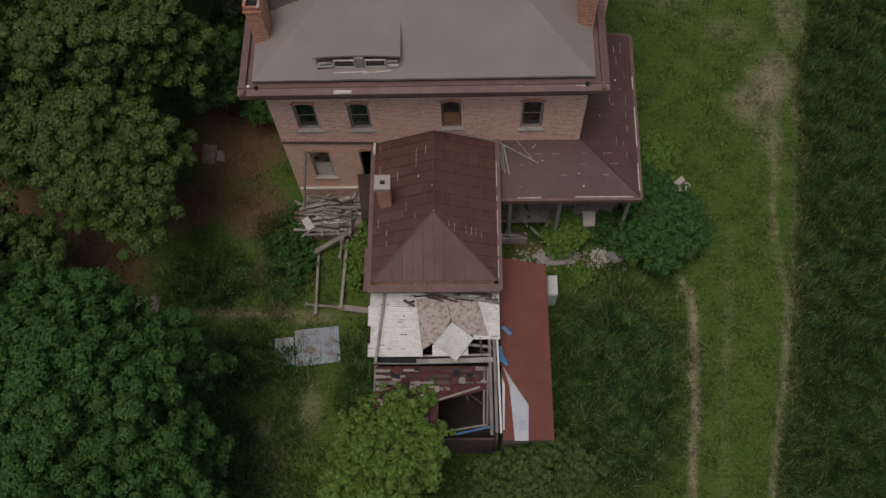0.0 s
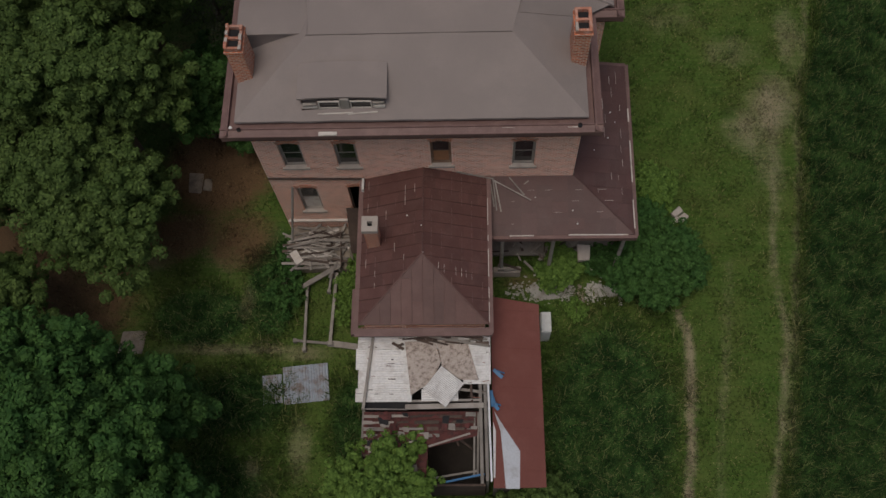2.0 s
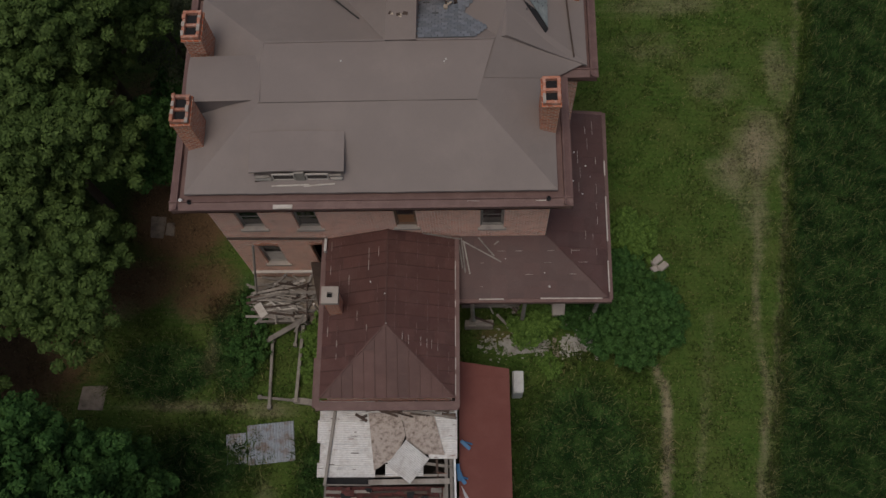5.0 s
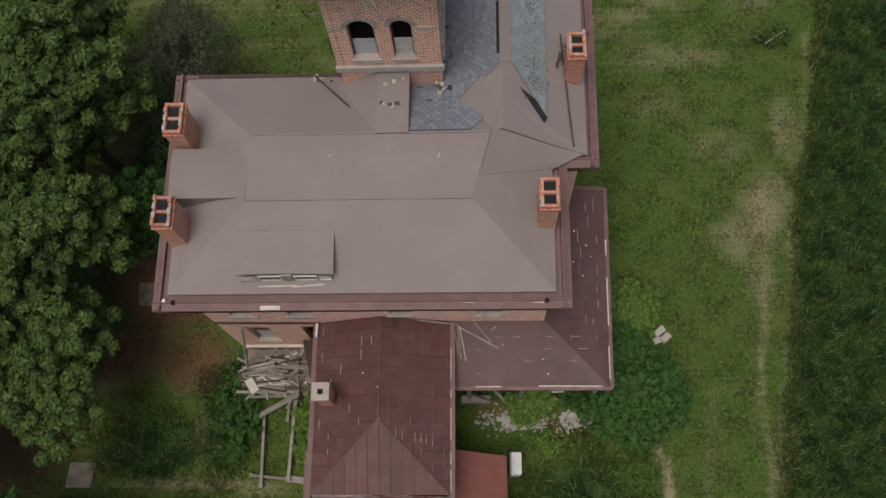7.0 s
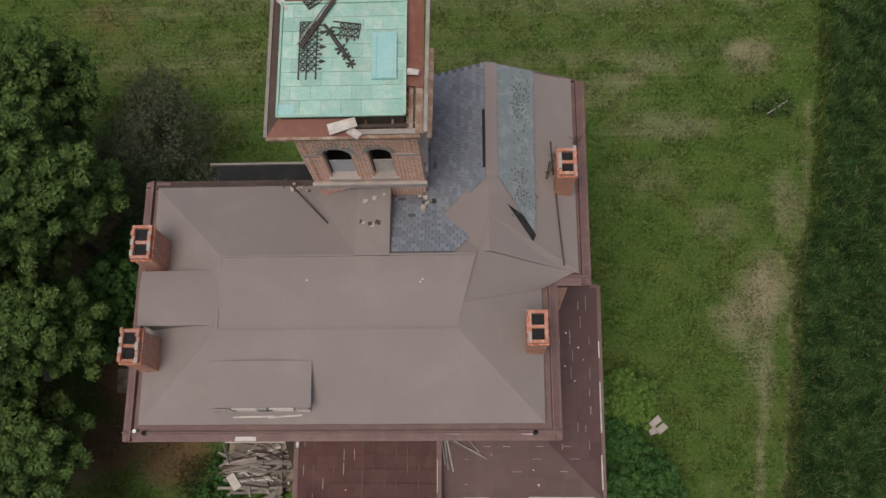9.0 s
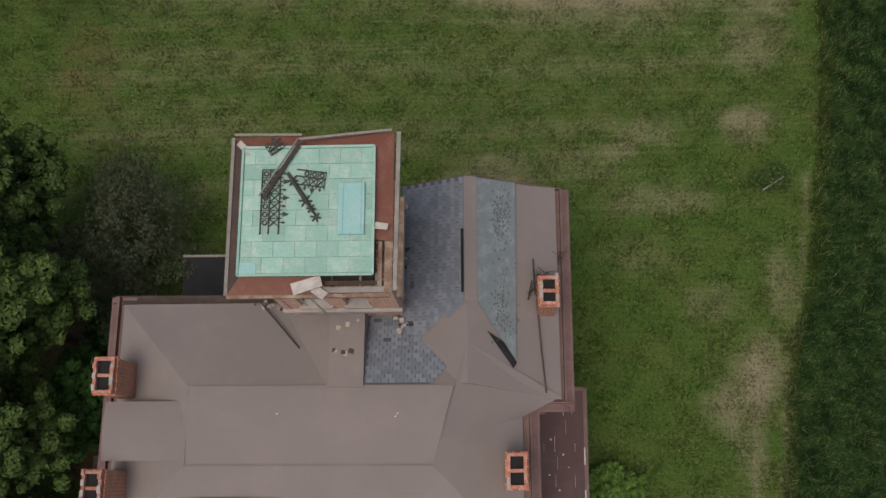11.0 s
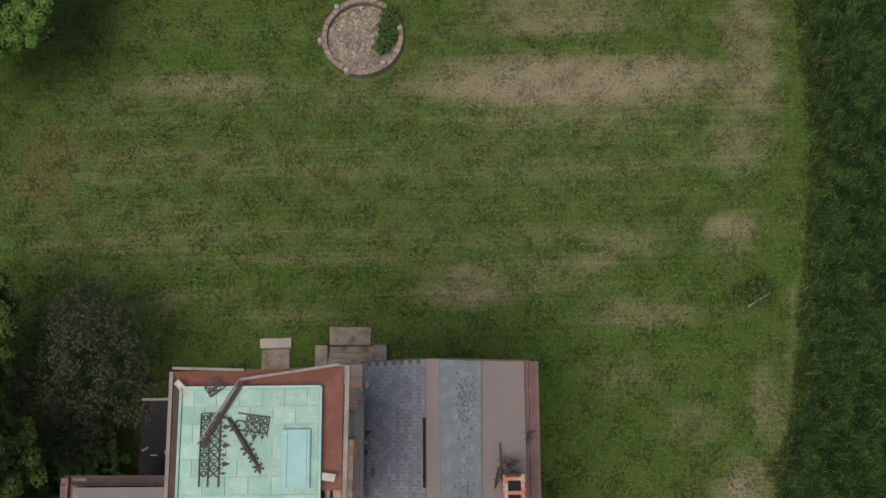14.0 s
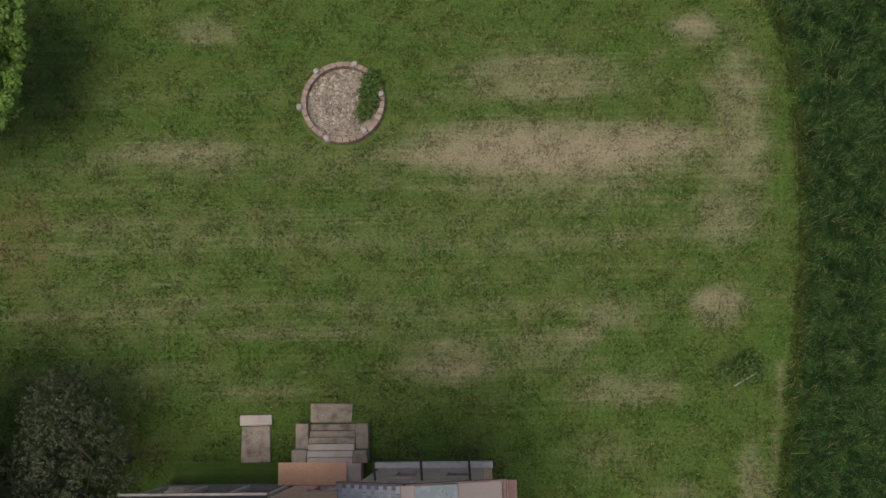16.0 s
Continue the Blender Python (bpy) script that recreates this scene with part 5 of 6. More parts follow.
tree((4.9, 19.0), 1.6, 1.3, 30, LEAF_BRIGHT, 13, "small shrub growing through the porch", leaf=0.07, clump=(0.3, 0.6), low=0.1, name="shrub", squash=0.7)
for x, y, h, r, sd in ((-11.0, 34.6, 8.6, 2.5, 15), (-13.2, 33.0, 8.0, 2.3, 16), (-12.6, 36.6, 7.0, 2.0, 17)):
    tree((x, y), h, r, 48, LEAF_GREY, sd, "thin grey-green dying tree with bare twigs", leaf=0.06, per=30, clump=(0.3, 0.8), low=0.2)

for x, y, h, r, sd in ((-12.2, 28.6, 3.0, 1.4, 41), (-11.4, 26.9, 3.0, 1.0, 42), (-13.0, 30.5, 4.0, 1.8, 43), (-20.0, 23.0, 3.0, 2.0, 44)):
    tree((x, y), h, r, 26, LEAF_DEEP, sd, "dark undergrowth in the shade of trees", leaf=0.085, per=130, clump=(0.4, 0.8), low=0.05, name="shrub")


# ---- sheets and slates on the roofs ----
def clip(poly, a, b, c):
    """The part of a flat outline where a*u + b*v <= c."""
    out = []
    for i in range(len(poly)):
        p, q = poly[i], poly[(i + 1) % len(poly)]
        dp, dq = a * p[0] + b * p[1] - c, a * q[0] + b * q[1] - c
        if dp <= 0:
            out.append(p)
        if dp * dq < 0:
            s = dp / (dp - dq)
            out.append((p[0] + s * (q[0] - p[0]), p[1] + s * (q[1] - p[1])))
    return out


def tin_panels(parent, place, u0, u1, v0, v1, du, dv, cuts, material, gap=0.006, lift=0.012, rib=0.0, stagger=0.5, name="tin_panel", tilt=0.006):
    """Separate sheets laid over a slope; place(u, v) gives the surface."""
    k = 0
    u = u0
    while u < u1 - 0.02:
        ue = min(u + du, u1)
        v = v0 - (dv * stagger if k % 2 else 0)
        while v < v1 - 0.02:
            a, b = max(v, v0), min(v + dv, v1)
            poly = [(u + gap, a + gap), (ue - gap, a + gap), (ue - gap, b - gap), (u + gap, b - gap)] if b - a > 0.04 else []
            for cut in cuts:
                poly = clip(poly, *cut) if len(poly) > 2 else []
            if len(poly) > 2:
                bm = bmesh.new()
                dz = random.uniform(0, tilt)
                tops = []
                for pu, pv in poly:
                    x, y, z = place(pu, pv)
                    tops.append((x, y, z + lift + dz + (tilt if pv < (a + b) / 2 else 0)))
                n = sum(tops[i][0] * tops[(i + 1) % len(tops)][1] - tops[(i + 1) % len(tops)][0] * tops[i][1] for i in range(len(tops)))
                slab(bm, tops if n > 0 else tops[::-1], lift)
                part(name, bm, material, parent)
            v += dv
        if rib and u > u0:
            line = [(u - 0.004, v0), (u + 0.004, v0), (u + 0.004, v1), (u - 0.004, v1)]
            for cut in cuts:
                line = clip(line, *cut) if len(line) > 2 else []
            if line:
                lo, hi = min(p[1] for p in line), max(p[1] for p in line)
                bm = bmesh.new()
                p, q = Vector(place(u, lo)), Vector(place(u, hi))
                beam(bm, p + Vector((0, 0, lift + rib / 2)), q + Vector((0, 0, lift + rib / 2)), 0.03, rib + 0.02)
                part("seam", bm, material, parent)
        u = ue
        k += 1


HIP = AY - QY0
zr = lambda y: AZ + (AZ2 - AZ) * max(0, (y - AY) / (VY1 - AY))
SL = math.hypot(AX - QX0, AZ - QZ)
west_eave = lambda y: QZ + (6.18 - QZ) * (y - QY0) / (VY1 - QY0)
east_eave = lambda y: QZ + (6.32 - QZ) * (y - QY0) / (VY1 - QY0)
tin_panels(wing_tin, lambda u, v: (QX0 + (AX - QX0) * v / SL, u, west_eave(u) + (zr(u) - west_eave(u)) * v / SL + 0.02), QY0, VY1 - 0.02, 0, SL, 0.56, 0.45, [(-SL / HIP, 1, -QY0 * SL / HIP)], TIN_BROWN, rib=0.045, gap=0.004)
tin_panels(wing_tin, lambda u, v: (QX1 + (AX - QX1) * v / SL, u, east_eave(u) + (zr(u) - east_eave(u)) * v / SL + 0.02), QY0, VY1 - 0.02, 0, SL, 0.56, 0.45, [(-SL / HIP, 1, -QY0 * SL / HIP)], TIN_BROWN, rib=0.045, gap=0.004)
SH = math.hypot(HIP, AZ - QZ)
tin_panels(wing_tin, lambda u, v: (u, QY0 + HIP * v / SH, QZ + (AZ - QZ) * v / SH + 0.02), QX0, QX1, 0, SH, 0.47, 2.0, [(-SH / (AX - QX0), 1, -QX0 * SH / (AX - QX0)), (SH / (QX1 - AX), 1, QX1 * SH / (QX1 - AX))], TIN_BROWN, rib=0.045, gap=0.004)
for p, q in (((QX0, QY0, QZ), (AX, AY, AZ)), ((QX1, QY0, QZ), (AX, AY, AZ)), ((AX, AY, AZ), (AX, VY1, AZ2))):
    bm = bmesh.new()
    beam(bm, Vector(p) + Vector((0, 0, 0.055)), Vector(q) + Vector((0, 0, 0.055)), 0.06, 0.05)
    part("ridge_cap", bm, TIN_BROWN, wing_tin)
tin_panels(porch_tin, lambda u, v: (u, 18.92 + v, 5.52 + 0.284 * v + 0.004), 1.3, 7.9, 0, 2.66, 0.72, 0.5, [(1, 1.0075, 7.88)], TIN_PORCH, 0.005, 0.008, 0, 0.5, tilt=0.004)
east_pz = lambda u, v: (5.52 + 0.061 * (u - 18.92)) * (1 - v / 2.72) + (6.28 + 0.037 * max(0, u - 21.6)) * v / 2.72
tin_panels(porch_tin, lambda u, v: (7.9 + 0.0092 * (u - 18.92) - v, u, east_pz(u, v) + 0.012), 18.95, 27.58, 0, 2.7, 0.72, 0.5, [(-1, 0.985, -18.94)], TIN_PORCH, 0.005, 0.008, 0, 0.5, tilt=0.004)
tin_panels(copper, lambda u, v: (CX0 + 0.05 + v, u, CZ - 0.018), CY0 + 0.05, CY1 - 0.05, 0, CX1 - CX0 - 0.1, 0.455, 3.67 / 6, [], COPPER, 0.006, 0.022, 0, 0.5, "copper_sheet", 0.004)


def slate_field(parent, place, normal, along, up, u0, u1, v0, v1, keep):
    """Slates in staggered courses, each an object of its own; dark gaps imitate edge shade."""
    shapes = []
    for k in range(4):
        w, h = 0.122 - 0.003 * k, 0.074
        j = [random.uniform(-0.008, 0.008) for _ in range(4)]
        v = [(-w, -h + j[0], 0.034), (w, -h + j[1], 0.034), (w + j[2], h, 0.004), (-w + j[3], h, 0.004)]
        v += [(x, y, z - 0.012) for x, y, z in v]
        shapes.append(quick_mesh("slate", v, [(0, 1, 2, 3), (7, 6, 5, 4), (0, 4, 5, 1), (1, 5, 6, 2), (2, 6, 7, 3), (3, 7, 4, 0)], SLATE))
    rot = Matrix((along, up, normal)).transposed().to_4x4()
    row, v = 0, v0
    while v < v1:
        u = u0 + (0.13 if row % 2 else 0)
        while u < u1:
            if keep(u, v) and random.random() > 0.006:
                at = Vector(place(u, v)) + Vector(normal) * (0.012 + random.uniform(0, 0.006))
                piece("slate", random.choice(shapes), parent, Matrix.Translation(at) @ rot @ pose(0, 0, 0, 0, 0, random.uniform(-1.5, 1.5)))
            u += 0.257
        v += 0.165
        row += 1


GS = (GZ - 12.42) / (GX - 1.0)
n = Vector((-GS, 0, 1)).normalized()
upv = Vector((1, 0, GS)).normalized()
LS = math.hypot(GX - 1.0, GZ - 12.42)
# dark sheet seen between courses, in place of shade under slate edges
bm = bmesh.new()
slab(bm, [(1.0, 28.95, 12.455), (1.75, 28.95, 12.83), (3.2, 30.45, 13.545), (3.2, GY1, 13.545), (1.0, GY1, 12.455)], 0.03)
part("underlay", bm, SLATE_SCRAP_GAP_SHADE, wing_roof)
slate_field(wing_roof, lambda u, v: (1.0 + (GX - 1.0) * v / LS, -u, 12.42 + (GZ - 12.42) * v / LS + 0.036), n, Vector((0, -1, 0)), upv, -GY1 + 0.13, -28.7, 0.14, LS - 0.08,
            lambda u, v: -u > 28.75 + 1.35 * max(0, (v - 0.8) / (LS - 0.8)))
NS = (DZ - RZ) / (RY1 - DY1)
n = Vector((0, NS, 1)).normalized()
LN = math.hypot(RY1 - DY1, DZ - RZ)
slate_field(roof, lambda u, v: (-u, RY1 - (RY1 - DY1) * v / LN, RZ + (DZ - RZ) * v / LN + 0.05), n, Vector((-1, 0, 0)), Vector((0, -1, NS)).normalized(), -2.75, 0.12, 0.5, LN - 0.12,
            lambda u, v: (-u) < 2.05 + 0.95 * min(LN - 0.12 - v, 1.2) and (-u) > -0.1)
on_slope = lambda x, v: (x, RY1 - (RY1 - DY1) * v / LN, RZ + (DZ - RZ) * v / LN + 0.058)
bm = bmesh.new()
slab(bm, [on_slope(-0.1, LN - 0.08), on_slope(2.1, LN - 0.08), on_slope(2.75, LN - 0.85), on_slope(2.75, 0.42), on_slope(-0.1, 0.42)], 0.03)
part("underlay", bm, SLATE_SCRAP_GAP_SHADE, roof)
# fallen scraps of slate on the felt
for k in range(300):
    x, y = random.gauss(4.6, 0.2), random.choice((random.uniform(29, 34.3), random.gauss(33.3, 0.5), random.gauss(29.6, 0.5)))
    if not 28.6 < y < 34.4:
        continue
    bm = bmesh.new()
    s = random.uniform(0.015, 0.055)
    z = GZ - (x - GX) * (GZ - 12.0) / (6.62 - GX)
    slab(bm, [(x + s * random.uniform(0.5, 1.2) * math.cos(a), y + s * random.uniform(0.5, 1.4) * math.sin(a), z + 0.085) for a in (0.3, 1.8, 3.4, 4.9)], 0.06)
    part("slate_scrap", bm, SLATE_SCRAP_GAP_SHADE, wing_roof)

# ---- loose things on the tower ----
def cresting(at, turn, length, depth, unit):
    """A length of wrought iron roof cresting lying flat: rails, crossed bars, rings and spear tips."""
    root = thing("iron_cresting", (at[0], at[1], at[2]), "fallen black wrought iron cresting lying on copper", "ironwork", "fallen ironwork")
    m = Matrix.Translation(at) @ pose(0, 0, 0, 0, 0, turn)
    P = lambda x, y, z=0.03: m @ Vector((x, y, z))
    for y in (0, depth * 0.32, depth * 0.72):
        bm = bmesh.new()
        beam(bm, P(0, y), P(length, y), 0.035, 0.03)
        part("rail", bm, IRON, root)
    count = int(length / unit)
    for k in range(count):
        x0, x1 = k * unit, (k + 1) * unit
        bm = bmesh.new()
        beam(bm, P(x0, depth * 0.32), P(x1, depth * 0.72), 0.028, 0.022)
        beam(bm, P(x1, depth * 0.32, 0.04), P(x0, depth * 0.72, 0.04), 0.028, 0.022)
        beam(bm, P(x0, 0), P(x0, depth * 0.85), 0.022, 0.022)
        part("lattice", bm, IRON, root)
        bm = bmesh.new()
        bmesh.ops.create_circle(bm, segments=12, radius=unit * 0.34)
        ring = list(bm.verts)
        inner = bmesh.ops.create_circle(bm, segments=12, radius=unit * 0.20)["verts"]
        for i in range(12):
            bm.faces.new((ring[i], ring[(i + 1) % 12], inner[(i + 1) % 12], inner[i]))
        got = bmesh.ops.extrude_face_region(bm, geom=list(bm.faces))
        bmesh.ops.translate(bm, vec=(0, 0, 0.025), verts=[g for g in got["geom"] if isinstance(g, bmesh.types.BMVert)])
        bmesh.ops.transform(bm, matrix=m @ Matrix.Translation(((x0 + x1) / 2, depth * 0.16, 0.02)), verts=bm.verts)
        part("scroll", bm, IRON, root)
        bm = bmesh.new()
        tip, w = (depth * 1.12, 0.07) if k % 2 else (depth * 0.98, 0.045)
        slab(bm, [P((x0 + x1) / 2 - w, depth * 0.86, 0.045), P((x0 + x1) / 2 + w, depth * 0.86, 0.045), P((x0 + x1) / 2, tip, 0.045)], 0.025)
        beam(bm, P((x0 + x1) / 2, depth * 0.7), P((x0 + x1) / 2, depth * 0.88), 0.025, 0.022)
        part("spear_tip", bm, IRON, root)


cresting((-2.28, 32.62, CZ + 0.03), -90, 1.9, 0.72, 0.24)
cresting((-0.45, 32.5, CZ + 0.03), 172, 0.85, 0.6, 0.22)
cresting((-2.05, 33.05, CZ + 0.03), 35, 0.5, 0.4, 0.2)
finial = thing("iron_finial", (-1.1, 31.8, CZ), "fallen black iron finial lying on copper", "ironwork", "fallen ironwork")
for p, q, a, b in (((-1.55, 32.5), (-1.05, 31.75), 0.05, 0.07), ((-1.05, 31.75), (-0.72, 31.24), 0.07, 0.03)):
    bm = bmesh.new()
    rod(bm, (*p, CZ + 0.09), (*q, CZ + 0.09), a, b, 8)
    part("shaft", bm, IRON, finial)
for k, (x, y, r) in enumerate(((-1.4, 32.28, 0.16), (-1.02, 31.68, 0.19), (-0.86, 31.45, 0.14), (-0.72, 31.2, 0.15))):
    bm = bmesh.new()
    for i in range(6):
        a = i * math.pi / 3 + k
        beam(bm, (x, y, CZ + 0.06), (x + r * math.cos(a), y + r * math.sin(a), CZ + 0.07), 0.045, 0.04)
    part("rosette", bm, IRON, finial)
fallen = thing("fallen_cornice_board", (-1.7, 32.5, CZ), "split brown cornice board fallen across the copper", "timber")
bm = bmesh.new()
beam(bm, (-2.22, 31.75, CZ + 0.12), (-1.2, 33.42, CZ + 0.14), 0.11, 0.05, 10)
part("board", bm, DARK_WOOD, fallen)
bm = bmesh.new()
beam(bm, (-2.32, 31.82, CZ + 0.17), (-1.27, 33.5, CZ + 0.19), 0.035, 0.05)
beam(bm, (-1.27, 33.5, CZ + 0.12), (1.35, 33.9, CZ - 0.3), 0.07, 0.06)
part("strip", bm, GREY_WOOD, fallen)
for x, y, w, h, turn, m, z in ((-0.95, 29.3, 0.85, 0.34, 17, PALE_PAINT, 19.86), (-0.62, 29.12, 0.42, 0.25, -35, PALE_PAINT, 19.74), (1.12, 30.95, 0.36, 0.2, -8, PALE_PAINT, 19.95), (-2.85, 33.3, 0.5, 0.18, -45, PALE_PAINT, 20.0)):
    root = thing("roof_flashing", (x, y, z - 0.1), "crumpled pale metal flashing torn from the eave", "flashing", "torn flashing")
    bm = bmesh.new()
    for k in range(3):
        beam(bm, Vector((x, y, z)) + pose(0, 0, 0, 0, 0, turn) @ Vector((-w / 2, (k - 1) * h / 3, 0.02 * k)), Vector((x, y, z)) + pose(0, 0, 0, 0, 0, turn) @ Vector((w / 2, (k - 1) * h / 3, 0.05 - 0.03 * k)), h / 3, 0.02, 14 * (k - 1))
    part("sheet", bm, m, root)
dangling = thing("hanging_gutter", (-1.0, 29.0, 19), "broken gutter pole hanging from the eave", "gutter")
bm = bmesh.new()
beam(bm, (-0.95, 29.05, 19.5), (-0.62, 28.75, 18.6), 0.06, 0.06)
beam(bm, (-1.25, 29.05, 19.5), (-1.1, 28.9, 19.0), 0.06, 0.05)
part("rail", bm, GREY_WOOD, dangling)
pole = thing("fallen_pole", (-4, 29, 12.3), "thin dark pole fallen across the roof", "pole")
bm = bmesh.new()
rod(bm, (-4.3, 30.5, 12.25), (-2.5, 28.5, 12.95), 0.035, 0.03, 6)
part("shaft", bm, IRON, pole)
# rubble and plaster scraps on the roofs
rng = np.random.default_rng(21)
for k in range(60):
    x, y, z = [(rng.uniform(1.02, 1.3), rng.uniform(29.2, 33.9), 12.56), (rng.normal(1.0, 0.25), rng.normal(29.1, 0.3), 12.72), (rng.uniform(-1.2, -0.3), rng.uniform(28.2, 29.7), 13.5), (rng.uniform(-4.4, -3.3), rng.normal(30.15, 0.15), 12.12)][k % 4]
    if k % 4 == 2 and k > 30:
        continue
    root = thing("stone_scrap", (x, y, z), "broken scrap of pale plaster and stone", "rubble", "roof rubble")
    s = rng.uniform(0.03, 0.1)
    bm = bmesh.new()
    block(bm, x - s, x + s * 0.8, y - s * 0.7, y + s, z - 0.02, z + s * 0.7, 0, s * 0.35)
    part("scrap", bm, RUBBLE if k % 3 else DARK_WOOD, root)
for x, y, z in ((-3.05, 26.2, 13.56), (0.95, 26.1, 13.57), (1.02, 26.2, 13.57), (-1.75, 18.6, 7.62), (-2.4, 19.2, 7.32), (-1.66, 17.3, 7.66), (5.3, 19.4, 5.72), (5.1, 20.0, 5.86), (6.5, 24.2, 6.26), (6.1, 24.6, 6.36), (7.1, 25.0, 6.1), (6.6, 25.6, 6.28), (5.9, 26.1, 6.45), (6.9, 23.6, 6.16), (6.2, 22.9, 6.3), (7.3, 24.5, 6.05), (5.95, 21.0, 6.0), (3.4, 20.6, 6.05)):
    root = thing("pale_scrap", (x, y, z - 0.02), "small pale scrap lying on the roof", "scrap", "roof scraps")
    bm = bmesh.new()
    s = random.uniform(0.015, 0.034)
    block(bm, x - s, x + s, y - s * 0.8, y + s, z - 0.03, z + 0.02, 0, s * 0.4)
    part("scrap", bm, WHITE_ENAMEL, root)
# bare seams showing through the paint
rng = np.random.default_rng(61)
for k in range(46):
    if k < 24 and k % 2:
        continue
    if k < 24:
        x, y = rng.uniform(2.2, 6.6), 18.92 + 0.5 * int(rng.integers(1, 5)) + 0.02
        p, q = (x, y), (x + rng.uniform(0.1, 0.4), y)
        z0, z1 = [5.52 + 0.284 * (v - 18.92) + 0.02 for v in (y, y)]
    elif k < 40:
        y = 19.67 + 0.72 * int(rng.integers(2, 11))
        x = rng.uniform(6.0, 7.6)
        p, q = (x, y - 0.3), (x, y + rng.uniform(-0.1, 0.4))
        z0, z1 = [east_pz(v, 7.95 - x) + 0.03 for v in (p[1], q[1])]
    else:
        x = (-1.0, -0.75, -0.25, 0.0, 0.2, 0.45)[k - 40]
        p, q = (x, 16.55 - 0.04 * (k - 40)), (x, 16.95 - 0.05 * (k - 40))
        z0, z1 = [east_eave(v) + (zr(v) - east_eave(v)) * (QX1 - x) / (QX1 - AX) + 0.055 for v in (p[1], q[1])]
    bm = bmesh.new()
    beam(bm, (*p, z0), (*q, z1), 0.015, 0.012)
    part("seam_mark", bm, PALE_PAINT if k >= 36 else STONE, wing_tin if k >= 40 else porch_tin)
rng = np.random.default_rng(62)
taken = set()
for k in range(150):
    east = k % 3 > 0
    y = QY0 + 0.56 * int(rng.integers(2, 13)) + 0.02
    t = 0.09 + 0.155 * int(rng.integers(0, 6))
    if t > (y - QY0) / HIP or (east, y, t) in taken:
        continue
    taken.add((east, y, t))
    lo, x0 = (east_eave(y), QX1) if east else (west_eave(y), QX0)
    x, z, l = x0 + (AX - x0) * t, lo + (zr(y) - lo) * t + 0.085, rng.uniform(0.12, 0.24)
    bm = bmesh.new()
    beam(bm, (x, y - l, z), (x, y + l, z), 0.022, 0.02)
    part("seam_mark", bm, CORNICE if k % 6 else STONE, wing_tin)
# long crack and lifted strip by the front chimney
strip_ = thing("lifted_roof_strip", (5.8, 29, 12.3), "lifted dark strip of roofing beside the chimney", "roofing")
bm = bmesh.new()
for p, q in (((5.72, 31.7, 12.50), (5.78, 30.4, 12.48)), ((5.66, 30.9, 12.52), (5.52, 30.2, 12.58)), ((5.82, 30.2, 12.48), (5.95, 28.4, 12.40)), ((5.95, 28.4, 12.40), (6.08, 26.95, 12.33))):
    beam(bm, p, q, 0.06, 0.06)
part("strip", bm, DARK_WOOD, strip_)

vine = thing("dead_vine", (6.1, 31.0, 12.2), "dry dark vine stems tangled at the chimney", "vine")
rng = np.random.default_rng(44)
for cx, cy, cz, r, count in ((6.05, 30.95, 12.75, 0.24, 26), (6.72, 31.9, 11.98, 0.2, 22), (5.72, 30.5, 12.6, 0.2, 14)):
    for k in range(count):
        p = Vector((cx, cy, cz)) + Vector(rng.normal(0, r * 0.5, 3)) * 0.8
        q = p + Vector(rng.normal(0, r * 0.7, 3))
        bm = bmesh.new()
        rod(bm, p, q, 0.016, 0.008, 5)
        part("stem", bm, DARK_WOOD, vine)

# ---- timbers fallen on the porch roof ----
for p, q in (((1.45, 21.5, 6.36), (1.62, 20.0, 5.95)), ((1.56, 21.3, 6.33), (1.82, 19.95, 5.92)), ((1.35, 21.2, 6.32), (1.5, 20.2, 5.98)), ((1.5, 21.35, 6.36), (3.2, 20.45, 6.08)), ((2.2, 21.5, 6.38), (2.9, 20.7, 6.12)), ((-0.2, 21.5, 6.98), (1.4, 21.42, 6.42)), ((2.9, 21.2, 6.24), (3.1, 21.35, 6.28))):
    root = thing("fallen_lath", (p[0], p[1], min(p[2], q[2]) - 0.05), "grey splintered lath fallen on the porch roof", "timber", "fallen laths")
    bm = bmesh.new()
    beam(bm, p, q, 0.06, 0.03, random.uniform(-10, 10))
    part("lath", bm, GREY_WOOD, root)

# ---- ruin of the back porch ----
pile = thing("lumber_pile", (-7.3, 20.6, 0), "collapsed porch heaped with grey weathered planks", "lumber")
for x0, x1, y0, y1, z1 in ((-8.9, -5.6, 19.7, 21.55, 0.85), (-8.75, -5.9, 19.3, 19.7, 0.5)):
    bm = bmesh.new()
    block(bm, x0, x1, y0, y1, 0, z1, 0.03)
    part("base", bm, CONCRETE, pile)
rng = np.random.default_rng(5)
for k in range(95):
    x, y = rng.uniform(-8.5, -6.2), rng.uniform(19.4, 21.3)
    a = rng.normal(0, 0.22) if rng.random() < 0.75 else rng.uniform(0, 3.1)
    l = rng.uniform(0.5, 1.35)
    z = 0.9 + 0.5 * rng.random() * (1 - abs(y - 20.4) / 1.4) + 0.05 * rng.random()
    bm = bmesh.new()
    beam(bm, (x - l * math.cos(a) * 0.8, y - l * math.sin(a) * 0.8, z + rng.normal(0, 0.04)), (x + l * math.cos(a) * 0.8, y + l * math.sin(a) * 0.8, z + rng.normal(0, 0.06)), rng.uniform(0.04, 0.13), rng.uniform(0.025, 0.07), rng.uniform(-15, 15))
    part("plank", bm, (GREY_WOOD, DARK_WOOD, PALE_PAINT, DARK_WOOD)[int(rng.integers(0, 4))] if k % 3 == 0 else GREY_WOOD, pile)
